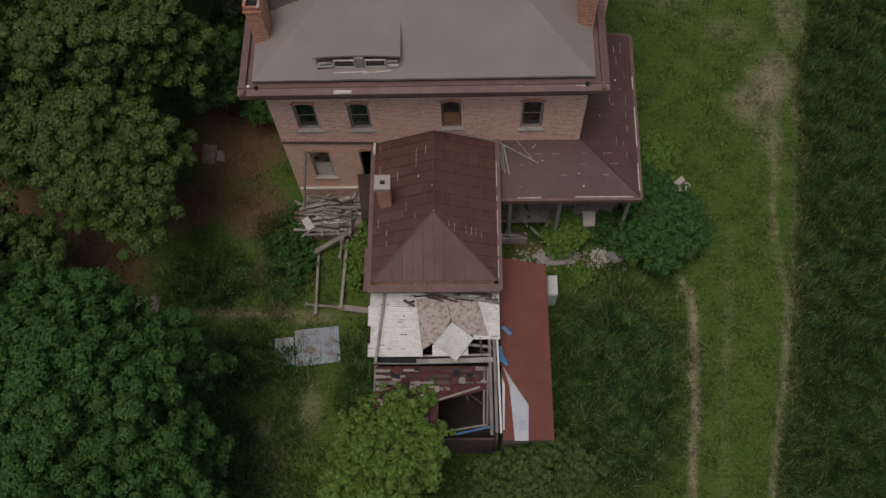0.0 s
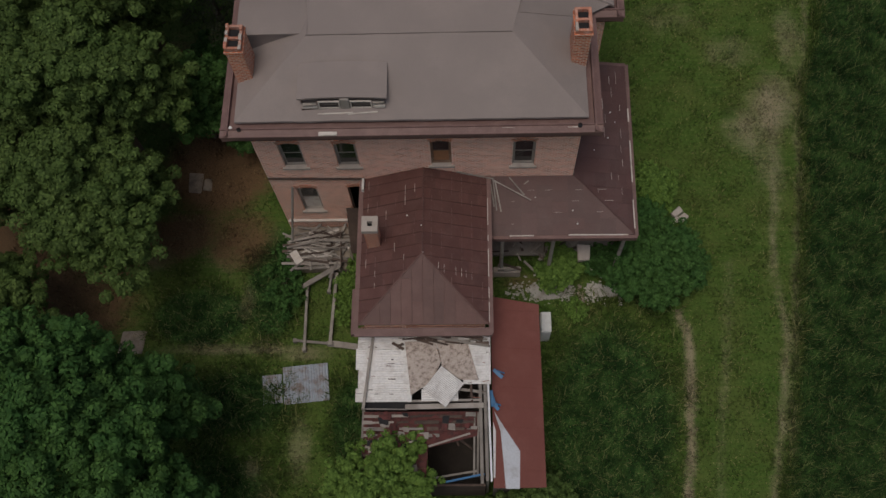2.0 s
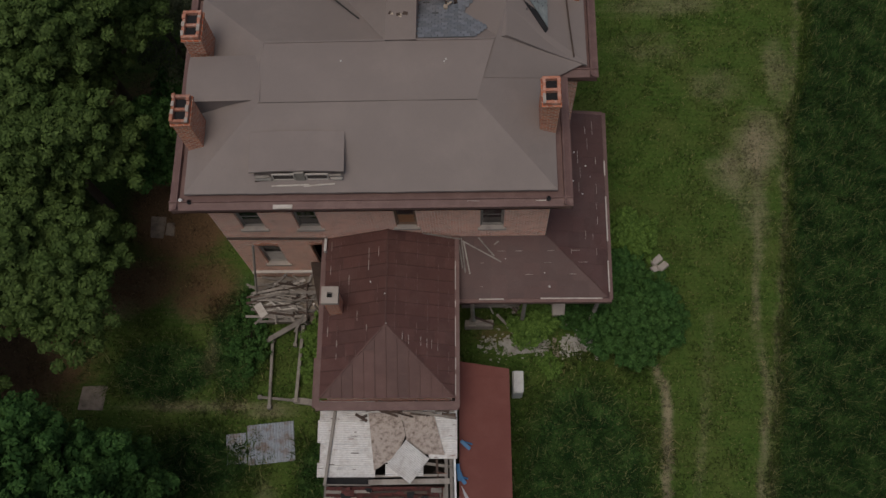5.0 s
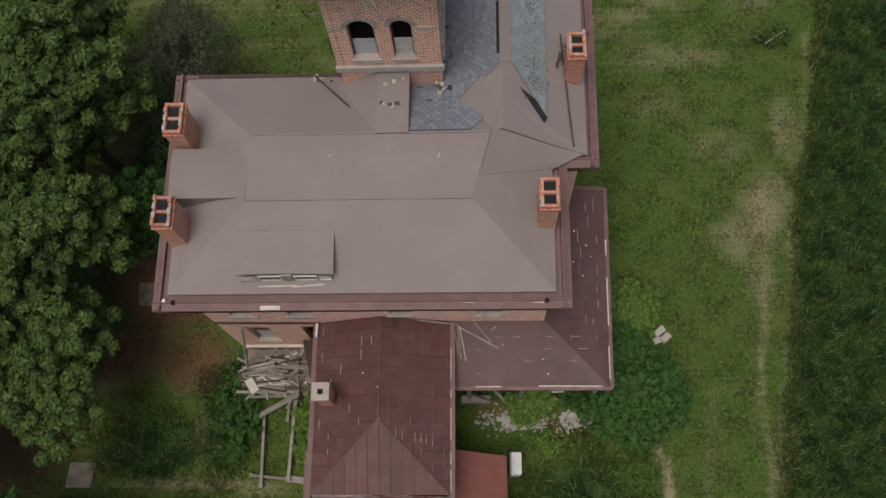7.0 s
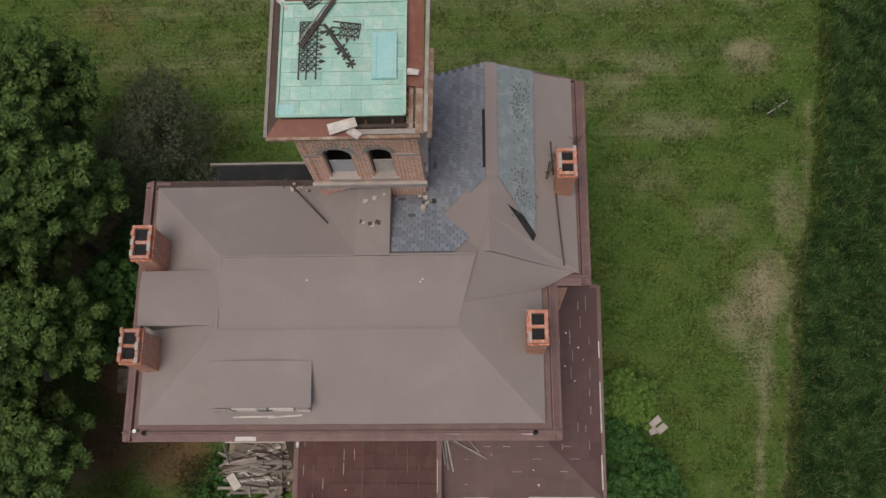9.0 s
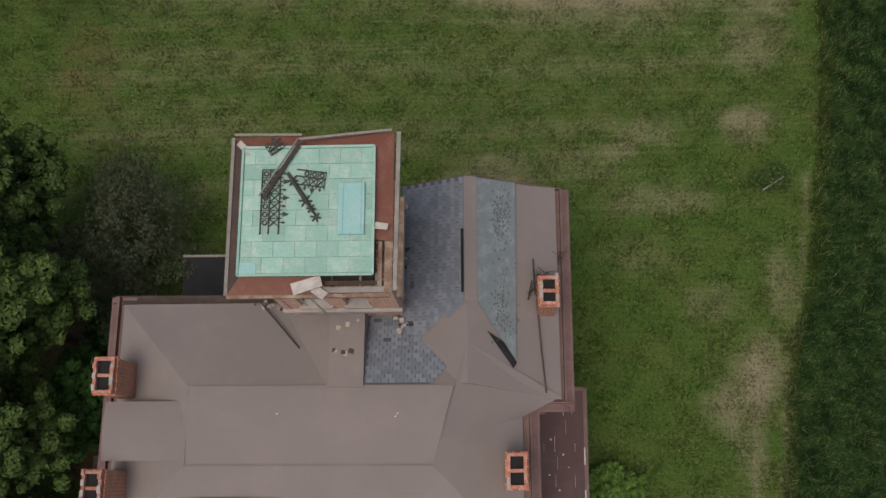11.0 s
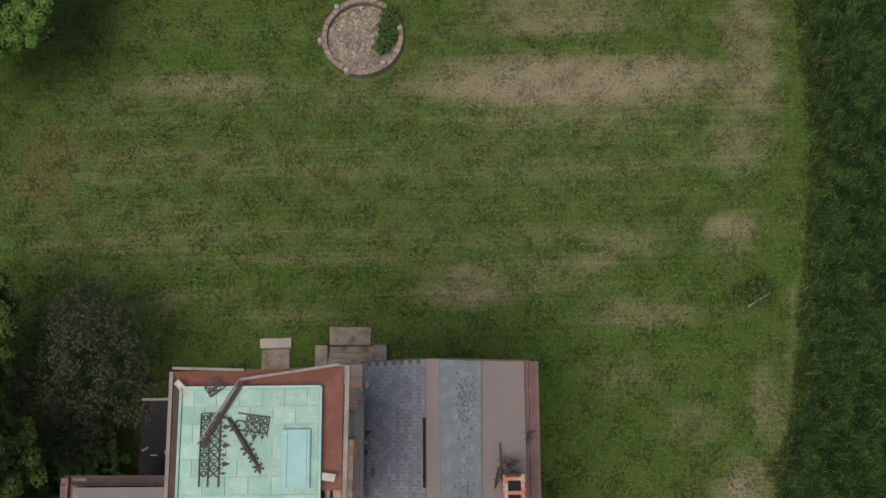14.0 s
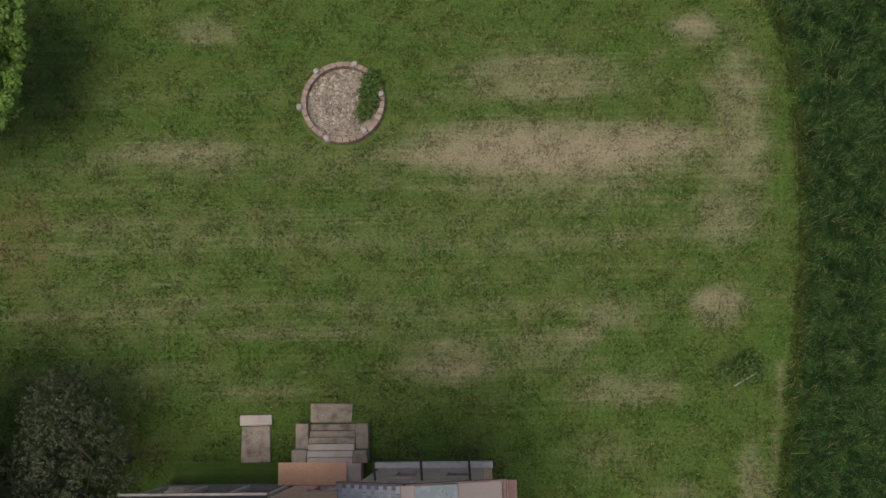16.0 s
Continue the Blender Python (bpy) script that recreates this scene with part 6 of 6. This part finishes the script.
for p, q, w, m in (((-8.9, 21.5, 1.75), (-5.5, 21.5, 1.75), 0.14, PALE_PAINT), ((-8.0, 21.5, 5.6), (-8.75, 20.5, 1.2), 0.08, GREY_WOOD), ((-8.9, 20.5, 1.35), (-7.4, 20.75, 1.5), 0.12, GREY_WOOD), ((-9.0, 20.2, 1.3), (-7.1, 20.55, 1.45), 0.12, GREY_WOOD), ((-8.7, 20.0, 1.2), (-8.3, 19.4, 1.15), 0.4, PALE_PAINT), ((-8.6, 19.2, 0.9), (-6.5, 19.25, 0.9), 0.12, GREY_WOOD), ((-5.65, 19.7, 0.3), (-5.65, 19.6, 2.6), 0.08, PALE_PAINT)):
    bm = bmesh.new()
    beam(bm, p, q, w, 0.09)
    part("plank", bm, m, pile)
# added dark board: its colour stands for the shaded opening beside the wing
bm = bmesh.new()
beam(bm, (-5.25, 21.4, 3.4), (-5.25, 20.0, 0.95), 0.95, 0.06)
part("door_leaf", bm, DARK_WOOD, pile, "added dark board standing in for the dark opening beside the wing")
for k, (p, q, w) in enumerate((((-8.2, 18.35, 0.55), (-6.3, 19.3, 1.0), 0.24), ((-8.0, 18.4, 0.35), (-7.98, 15.1, 0.3), 0.13), ((-6.5, 19.0, 0.5), (-6.7, 15.4, 0.3), 0.15), ((-8.5, 15.6, 0.2), (-6.6, 15.4, 0.2), 0.12), ((-6.8, 15.45, 0.15), (-4.6, 15.15, 0.15), 0.3), ((-6.7, 19.0, 0.8), (-6.9, 18.2, 0.2), 0.1))):
    root = thing("fallen_beam", (p[0], p[1], 0), "grey weathered beam lying in the grass", "timber", "fallen beams")
    bm = bmesh.new()
    beam(bm, p, q, w, 0.12, 3)
    for at in (p, q):
        block(bm, at[0] - 0.09, at[0] + 0.09, at[1] - 0.09, at[1] + 0.09, -0.05, at[2] + 0.08)
    part("beam", bm, GREY_WOOD, root)
junk = thing("rubble_heap", (4.5, 20.3, 0), "grey timber and rubble heaped under the porch", "rubble")
for k in range(34):
    x, y = rng.uniform(1.6, 6.8), rng.uniform(19.0, 20.6)
    a, l = rng.uniform(0, 3.1), rng.uniform(0.2, 0.7)
    z = 0.74 + 0.3 * rng.random()
    bm = bmesh.new()
    beam(bm, (x - l * math.cos(a), y - 0.6 * l * math.sin(a), z), (x + l * math.cos(a), y + 0.6 * l * math.sin(a), z + 0.1 * rng.random()), rng.uniform(0.06, 0.15), 0.05, rng.uniform(-15, 15))
    part("plank", bm, (GREY_WOOD, DARK_WOOD, GREY_WOOD)[k % 3], junk)
bm = bmesh.new()
block(bm, 5.75, 6.35, 19.3, 20.1, 0.9, 1.5, 0.04, 0.06)
part("stone_block", bm, STONE, junk)
bm = bmesh.new()
block(bm, 1.5, 2.9, 18.95, 19.25, 0.0, 0.7, 0.03, 0.03)
part("stone_edge", bm, STONE, junk)

# ---- things on the ground ----
def flat_stone(name, x0, x1, y0, y1, z, m, label, category="slab", group="", jit=0.06):
    root = thing(name, ((x0 + x1) / 2, (y0 + y1) / 2, 0), label, category, group)
    bm = bmesh.new()
    block(bm, x0, x1, y0, y1, -0.1, z, 0.03, jit)
    part("slab", bm, m, root)
    return root


for a in ((-19.3, -18.1, 24.5, 25.3), (-14.85, -14.15, 24.0, 25.1), (-14.1, -13.7, 24.1, 24.9), (-17.4, -16.2, 15.05, 16.2)):
    flat_stone("stone_slab", *a, 0.07, CONCRETE, "old grey stone slab lying in bare earth", "slab", "stone slabs", 0.1)
vs, fs = [], []
rng = np.random.default_rng(18)
for k in range(700):
    x, y = rng.uniform(2.2, 8.1), rng.normal(18.1, 0.33)
    if rng.random() > 1.15 - abs(x - 5.2) / 3.6 or 5.7 < x < 6.2:
        continue
    s_ = rng.uniform(0.02, 0.09)
    base = len(vs)
    o = rng.normal(size=(5, 3)) * 0.3
    for i, (dx, dy, dz) in enumerate(((-1, -1, 0), (1, -1, 0), (1, 1, 0), (-1, 1, 0), (0, 0, 0.6))):
        vs.append((x + s_ * (dx + o[i, 0]), y + s_ * (dy * 0.8 + o[i, 1]), 0.03 + s_ * dz))
    fs += [(base, base + 1, base + 4), (base + 1, base + 2, base + 4), (base + 2, base + 3, base + 4), (base + 3, base, base + 4)]
tagged(new("path_rubble", quick_mesh("path_rubble", vs, fs, PATH_STONE)), "crumbled pale path stone half lost in grass", "rubble", kind="stuff")
for cx, rx, ry in ((4.55, 1.15, 0.42), (7.0, 0.85, 0.36)):
    root = thing("broken_path", (cx, 18.15, 0), "worn pale path slab with crumbled edges", "paving slab", "path slabs")
    bm = bmesh.new()
    slab(bm, [(cx + rx * (1 + rng.normal(0, 0.07)) * math.copysign(abs(math.cos(a)) ** 0.6, math.cos(a)), 18.15 + ry * (1 + rng.normal(0, 0.12)) * math.copysign(abs(math.sin(a)) ** 0.7, math.sin(a)), 0.085) for a in np.linspace(0, 2 * math.pi, 34)[:-1]], 0.15)
    part("slab", bm, PATH_STONE, root)
flat_stone("paving_slab", 5.78, 6.15, 17.5, 18.5, 0.07, CONCRETE, "narrow concrete path slab", "paving slab", "path slabs")
for x0, x1, y0, y1 in ((-9.95, -9.0, 12.4, 13.85), (-8.95, -6.7, 12.45, 14.35)):
    root = thing("tin_sheet", ((x0 + x1) / 2, (y0 + y1) / 2, 0), "rusty grey corrugated tin sheet lying in grass", "tin sheet", "tin on grass")
    bm = bmesh.new()
    corrugated(bm, ((x0 + x1) / 2, (y0 + y1) / 2, 0.12), y1 - y0, x1 - x0, 96, 0.14, 0.022)
    part("sheet", bm, LAWN_TIN, root)
box = thing("white_freezer", (4.0, 16.05, 0), "discarded white enamel freezer beside the lean-to", "freezer")
bm = bmesh.new()
block(bm, 3.74, 4.24, 15.5, 16.55, 0, 1.5, 0.04)
part("body", bm, WHITE_ENAMEL, box)
bm = bmesh.new()
block(bm, 3.78, 4.26, 15.52, 16.53, 1.505, 1.62, 0.03)
part("lid", bm, WHITE_ENAMEL, box)
for k, (x, y, t) in enumerate(((11.2, 22.45, 35), (11.45, 22.1, 40), (11.0, 22.0, 20))):
    root = thing("stone_block", (x, y, 0), "pale broken stone block lying in grass", "stone", "loose stones")
    bm = bmesh.new()
    block(bm, -0.32 + 0.1 * k, 0.3, -0.18, 0.16, -0.05, 0.22 - 0.05 * k, 0.03, 0.03)
    bmesh.ops.transform(bm, matrix=pose(x, y, 0, 0, 0, t), verts=bm.verts)
    part("block", bm, STONE, root)

# front steps
steps = thing("front_steps", (-1.15, 35, 0), "stained stone front steps with low side walls", "steps")
for k in range(5):
    bm = bmesh.new()
    block(bm, -2.25, -0.05, 36.15 - 0.29 * (k + 1) - 0.01 * k, 36.15 - 0.29 * k - 0.01 * k, -0.05, 0.2 * (k + 1), 0.015)
    part("tread", bm, CONCRETE if k < 3 else STONE, steps)
bm = bmesh.new()
block(bm, -2.25, 0.3, 33.42, 34.645, 0, 1.0, 0.02)
part("landing", bm, STONE, steps, "pale stone landing")
for x0, x1 in ((-2.88, -2.27), (-0.03, 0.58)):
    bm = bmesh.new()
    block(bm, x0, x1, 35.0, 36.2, -0.05, 0.62, 0.03, 0.02)
    block(bm, x0 - 0.08, x1 + 0.02, 34.4, 34.995, -0.05, 1.1, 0.05, 0.03)
    part("cheek_wall", bm, CONCRETE, steps)
ply = thing("plywood_sheet", (-2.0, 33.9, 1.0), "orange new plywood sheet laid over the landing", "plywood")
bm = bmesh.new()
block(bm, -3.55, -0.35, 33.42, 34.45, 1.12, 1.15)
part("sheet", bm, PLYWOOD, ply)
flat_stone("mounting_stone", -2.3, -0.2, 36.25, 37.15, 0.12, CONCRETE, "stained flat stone at the foot of the steps", "stone slab", "", 0.08)
flat_stone("stone_slab", -5.6, -4.2, 34.4, 36.1, 0.10, CONCRETE, "stained stone slab beside the steps", "slab", "stone slabs", 0.06)
flat_stone("stone_slab", -5.65, -4.12, 36.12, 36.65, 0.16, STONE, "pale stone edging of the slab beside the steps", "slab", "stone slabs", 0.04)

# front porch with black roof
fp = thing("front_porch", (-6, 31.7, 0), "front porch with collapsed black felt roof", "porch")
bm = bmesh.new()
sheet(bm, (-9.1, 29.85, 6.15), (-2.95, 29.85, 6.15), (-2.95, 33.48, 5.95), (-9.1, 33.48, 5.95), 12, 8, 0.06, 0.12)
part("roof", bm, BLACK_FELT, fp)
bm = bmesh.new()
beam(bm, (-9.15, 33.52, 5.92), (-2.9, 33.52, 5.92), 0.1, 0.28)
part("fascia", bm, GREY_WOOD, fp)
for x in (-8.9, -7.0, -5.0, -3.2):
    bm = bmesh.new()
    block(bm, x - 0.1, x + 0.1, 33.2, 33.4, 0, 5.8, 0.02)
    part("post", bm, PALE_PAINT, fp)
bm = bmesh.new()
block(bm, -9.0, -2.95, 29.85, 33.4, 0, 0.85)
part("deck", bm, GREY_WOOD, fp)
for p, q in (((0.72, 34.5, 0), (1.76, 34.22, 7.9)), ((2.98, 34.85, 0), (3.6, 34.22, 8.1)), ((5.26, 34.8, 0), (5.47, 34.22, 8.2))):
    root = thing("prop_pole", p, "tall dark prop pole leaning on the front wall", "pole", "prop poles")
    bm = bmesh.new()
    rod(bm, p, q, 0.06, 0.05, 8)
    part("shaft", bm, DARK_WOOD, root)

rng = np.random.default_rng(91)
for k in range(26):
    x, y, l, a = rng.uniform(-9.0, -3.2), 30.95 + abs(rng.normal(0, 0.35)), rng.uniform(0.05, 0.2), rng.uniform(0, 3.1)
    root = thing("plaster_scrap", (x, y, 6.05), "pale splinter fallen on black felt", "scrap", "porch roof scraps")
    bm = bmesh.new()
    beam(bm, (x - l * math.cos(a), y - l * math.sin(a), 6.17), (x + l * math.cos(a), y + l * math.sin(a), 6.2), rng.uniform(0.03, 0.09), 0.06)
    part("scrap", bm, (STONE, GREY_WOOD, PALE_PAINT)[k % 3], root)

# round pond
pond = thing("pond_basin", (-0.73, 52.0, 0), "round brick garden basin filled with pale rubble", "pond")
PR = 1.86
for k in range(36):
    a0, a1 = 2 * math.pi * (k + 0.04) / 36, 2 * math.pi * (k + 0.96) / 36
    bm = bmesh.new()
    jit = random.uniform(-0.015, 0.015)
    tops = [(-0.73 + r * math.cos(a), 52.0 + r * math.sin(a), 0.55 + jit) for r, a in ((PR, a0), (PR + 0.24, a0), (PR + 0.24, a1), (PR, a1))]
    slab(bm, tops, 0.65)
    part("coping_stone", bm, COPING, pond)
for x, y in ((-2.04, 53.57), (-0.11, 53.9), (1.22, 52.3), (0.38, 50.45), (-1.5, 50.1), (-2.88, 51.75)):
    bm = bmesh.new()
    bmesh.ops.create_icosphere(bm, subdivisions=2, radius=0.15, matrix=Matrix.Translation((x, y, 0.72)))
    block(bm, x - 0.13, x + 0.13, y - 0.13, y + 0.13, 0.3, 0.62, 0.02)
    part("ball_cap", bm, STONE, pond, "", True)
vs, fs = [], []
rng = np.random.default_rng(8)
for k in range(900):
    r, a = PR * math.sqrt(rng.random()) * 0.98, rng.uniform(0, 2 * math.pi)
    x, y = -0.73 + r * math.cos(a), 52 + r * math.sin(a)
    if x > 0.25 and rng.random() < 0.75:
        continue
    s = rng.uniform(0.04, 0.11)
    o = rng.normal(size=(5, 3)) * 0.25
    base = len(vs)
    z = 0.1 + rng.uniform(0, 0.06)
    for i, (dx, dy, dz) in enumerate(((-1, -1, 0), (1, -1, 0), (1, 1, 0), (-1, 1, 0), (0, 0, 0.9))):
        vs.append((x + s * (dx * 0.8 + o[i, 0]), y + s * (dy * 0.7 + o[i, 1]), z + s * (dz + 0.2 * o[i, 2])))
    fs += [(base, base + 1, base + 4), (base + 1, base + 2, base + 4), (base + 2, base + 3, base + 4), (base + 3, base, base + 4)]
bm = bmesh.new()
bmesh.ops.create_circle(bm, cap_ends=True, segments=36, radius=PR + 0.02, matrix=Matrix.Translation((-0.73, 52, 0.11)))
part("bed", bm, RUBBLE, pond)
tagged(new("pond_rubble", quick_mesh("pond_rubble", vs, fs, RUBBLE)), "pale broken stone filling the round basin", "rubble", kind="stuff")
tree((0.62, 52.3), 0.9, 0.6, 30, LEAF_MID, 31, "weeds growing in the round basin", leaf=0.06, per=110, clump=(0.2, 0.4), low=0.1, name="weeds", squash=2.0)
tree((18.25, 38.4), 1.3, 0.9, 16, LEAF_MID, 32, "small ragged sapling on the lawn edge", leaf=0.06, per=60, clump=(0.2, 0.4), low=0.1, name="shrub")
stake = thing("fallen_stake", (18.0, 37.9, 0), "pale stake leaning in a sapling", "stake")
bm = bmesh.new()
beam(bm, (17.6, 37.7, 1.0), (18.6, 38.3, 1.25), 0.06, 0.05)
beam(bm, (18.1, 38.0, 0), (18.1, 38.0, 1.12), 0.05, 0.05)
part("stake", bm, GREY_WOOD, stake)
tree((5.6, 17.0), 0.9, 0.6, 10, LEAF_BRIGHT, 33, "small bright weed clump in tall grass", leaf=0.065, per=120, clump=(0.2, 0.35), low=0.05, name="shrub")
tree((-5.6, 18.2), 1.7, 0.8, 22, LEAF_BRIGHT, 34, "green shrub against the kitchen wing wall", leaf=0.065, per=120, clump=(0.25, 0.45), low=0.05, name="shrub", squash=2.2)
# deep leaf colour on these weeds stands for shade from trees and house
tree((-9.2, 18.6), 0.8, 1.0, 22, LEAF_DEEP, 35, "low weeds beside the lumber pile", leaf=0.065, per=120, clump=(0.25, 0.45), low=0.05, name="weeds", squash=2.6)
tree((7.2, 19.4), 1.7, 1.0, 20, LEAF_DEEP, 36, "dark shrub growing under the porch edge", leaf=0.07, per=120, clump=(0.3, 0.5), low=0.05, name="shrub")
for p, q in (((1.36, 12.9, 4.5), (1.75, 12.55, 4.42)), ((1.22, 11.9, 4.75), (1.3, 11.2, 4.6)), ((1.3, 11.4, 4.6), (1.55, 11.1, 4.45))):
    root = thing("tarpaulin_scrap", (p[0], p[1], q[2] - 0.1), "torn scrap of blue tarpaulin on the shed", "tarpaulin", "blue tarpaulin")
    bm = bmesh.new()
    beam(bm, p, q, 0.16, 0.03, 20)
    beam(bm, p, Vector(q) + Vector((0.1, 0.2, -0.02)), 0.06, 0.03, -20)
    part("scrap", bm, BLUE_TARP, root)


# rusty holes, streaks and nails on the white sheets, and scraps of board
rng = np.random.default_rng(77)
for k in range(26):
    x, y = rng.uniform(-4.6, -2.6) if k % 3 else rng.uniform(0.3, 1.1), rng.uniform(11.4, 14.3)
    root = thing("rust_scrap", (x, y, 5.2), "dark rusted flake on white corrugated tin", "scrap", "rust flakes")
    bm = bmesh.new()
    l = rng.uniform(0.03, 0.18)
    beam(bm, (x - l, y, 5.375 - 0.03 * (14 - y)), (x + l, y + rng.normal(0, 0.01), 5.375 - 0.03 * (14 - y)), rng.uniform(0.01, 0.03), 0.03)
    part("flake", bm, DARK_WOOD if k % 4 else RUST, root)


# ---- grass ----
def blades(name, count, area, keep, height, width, lean, label, seed):
    rng = np.random.default_rng(seed)
    x, y = rng.uniform(area[0], area[1], count), rng.uniform(area[2], area[3], count)
    k = rng.random(count) < keep(x, y, rng)
    for x0, x1, y0, y1 in ((-9, 5.2, 21.5, 29.9), (-4.4, 1.1, 8, 21.6), (1.0, 6.4, 26, 34.2), (1.2, 3.5, 8, 16.2), (-9, 0.6, 29.8, 34.4), (-2.9, 0.6, 34, 36.3)):
        k &= ~((x > x0) & (x < x1) & (y > y0) & (y < y1))
    k &= (x + 0.73) ** 2 + (y - 52) ** 2 > 2.3 ** 2
    x, y = x[k], y[k]
    n = len(x)
    tuft = 0.7 + 0.6 * (np.sin(x * 2.1 + np.sin(y * 1.7)) * np.sin(y * 2.3 + np.cos(x * 1.3)) + 0.3)
    h = height * rng.uniform(0.5, 1.3, n) * np.clip(tuft, 0.5, 1.4)
    drift = 0.9 * np.sin(x * 0.9 + 1.7 * np.sin(y * 0.6)) + 0.9 * np.cos(y * 1.1)
    a = 0.5 * drift + rng.normal(0, 2.2, n)
    w = width * rng.uniform(0.6, 1.4, n)
    z = ground_height(x, y)
    side = a + np.pi / 2
    l = lean * h * rng.uniform(0.4, 1.3, n)
    p0 = np.stack([x - w * np.cos(side), y - w * np.sin(side), z], -1)
    p1 = np.stack([x + w * np.cos(side), y + w * np.sin(side), z], -1)
    p2 = np.stack([x + l * np.cos(a), y + l * np.sin(a), z + h], -1)
    v = np.stack([p0, p1, p2], 1).reshape(-1, 3)
    mesh = plain_mesh(name, v, np.arange(3 * n).reshape(-1, 3), TURF)
    painted(mesh, np.repeat(np.stack([x, y], -1), 3, axis=0))
    tagged(new(name, mesh), label, "grass", kind="stuff")


edge_of = lambda y: np.interp(y, EDGE_Y, EDGE_X)
blades("field_grass", 420000, (13, 31, 0, 62), lambda x, y, r: np.where(x > edge_of(y) + r.normal(0, 0.12, len(x)), 1.0, 0), 0.45, 0.03, 0.9, "tall rank grass of the uncut field", 1)
blades("rank_grass", 120000, (-17, 12, 3, 21), lambda x, y, r: np.clip(np.minimum(cover(x, y)[:, 2], 1) * 1.3 - 0.3, 0, 1), 0.40, 0.028, 0.9, "tall dark grass round the sheds", 2)
blades("lawn_grass", 450000, (-24, 22, 3, 60), lambda x, y, r: np.clip((1 - 0.45 * cover(x, y)[:, 1]) * (x < edge_of(y)), 0, 1), 0.12, 0.025, 1.1, "short mown lawn grass", 3)
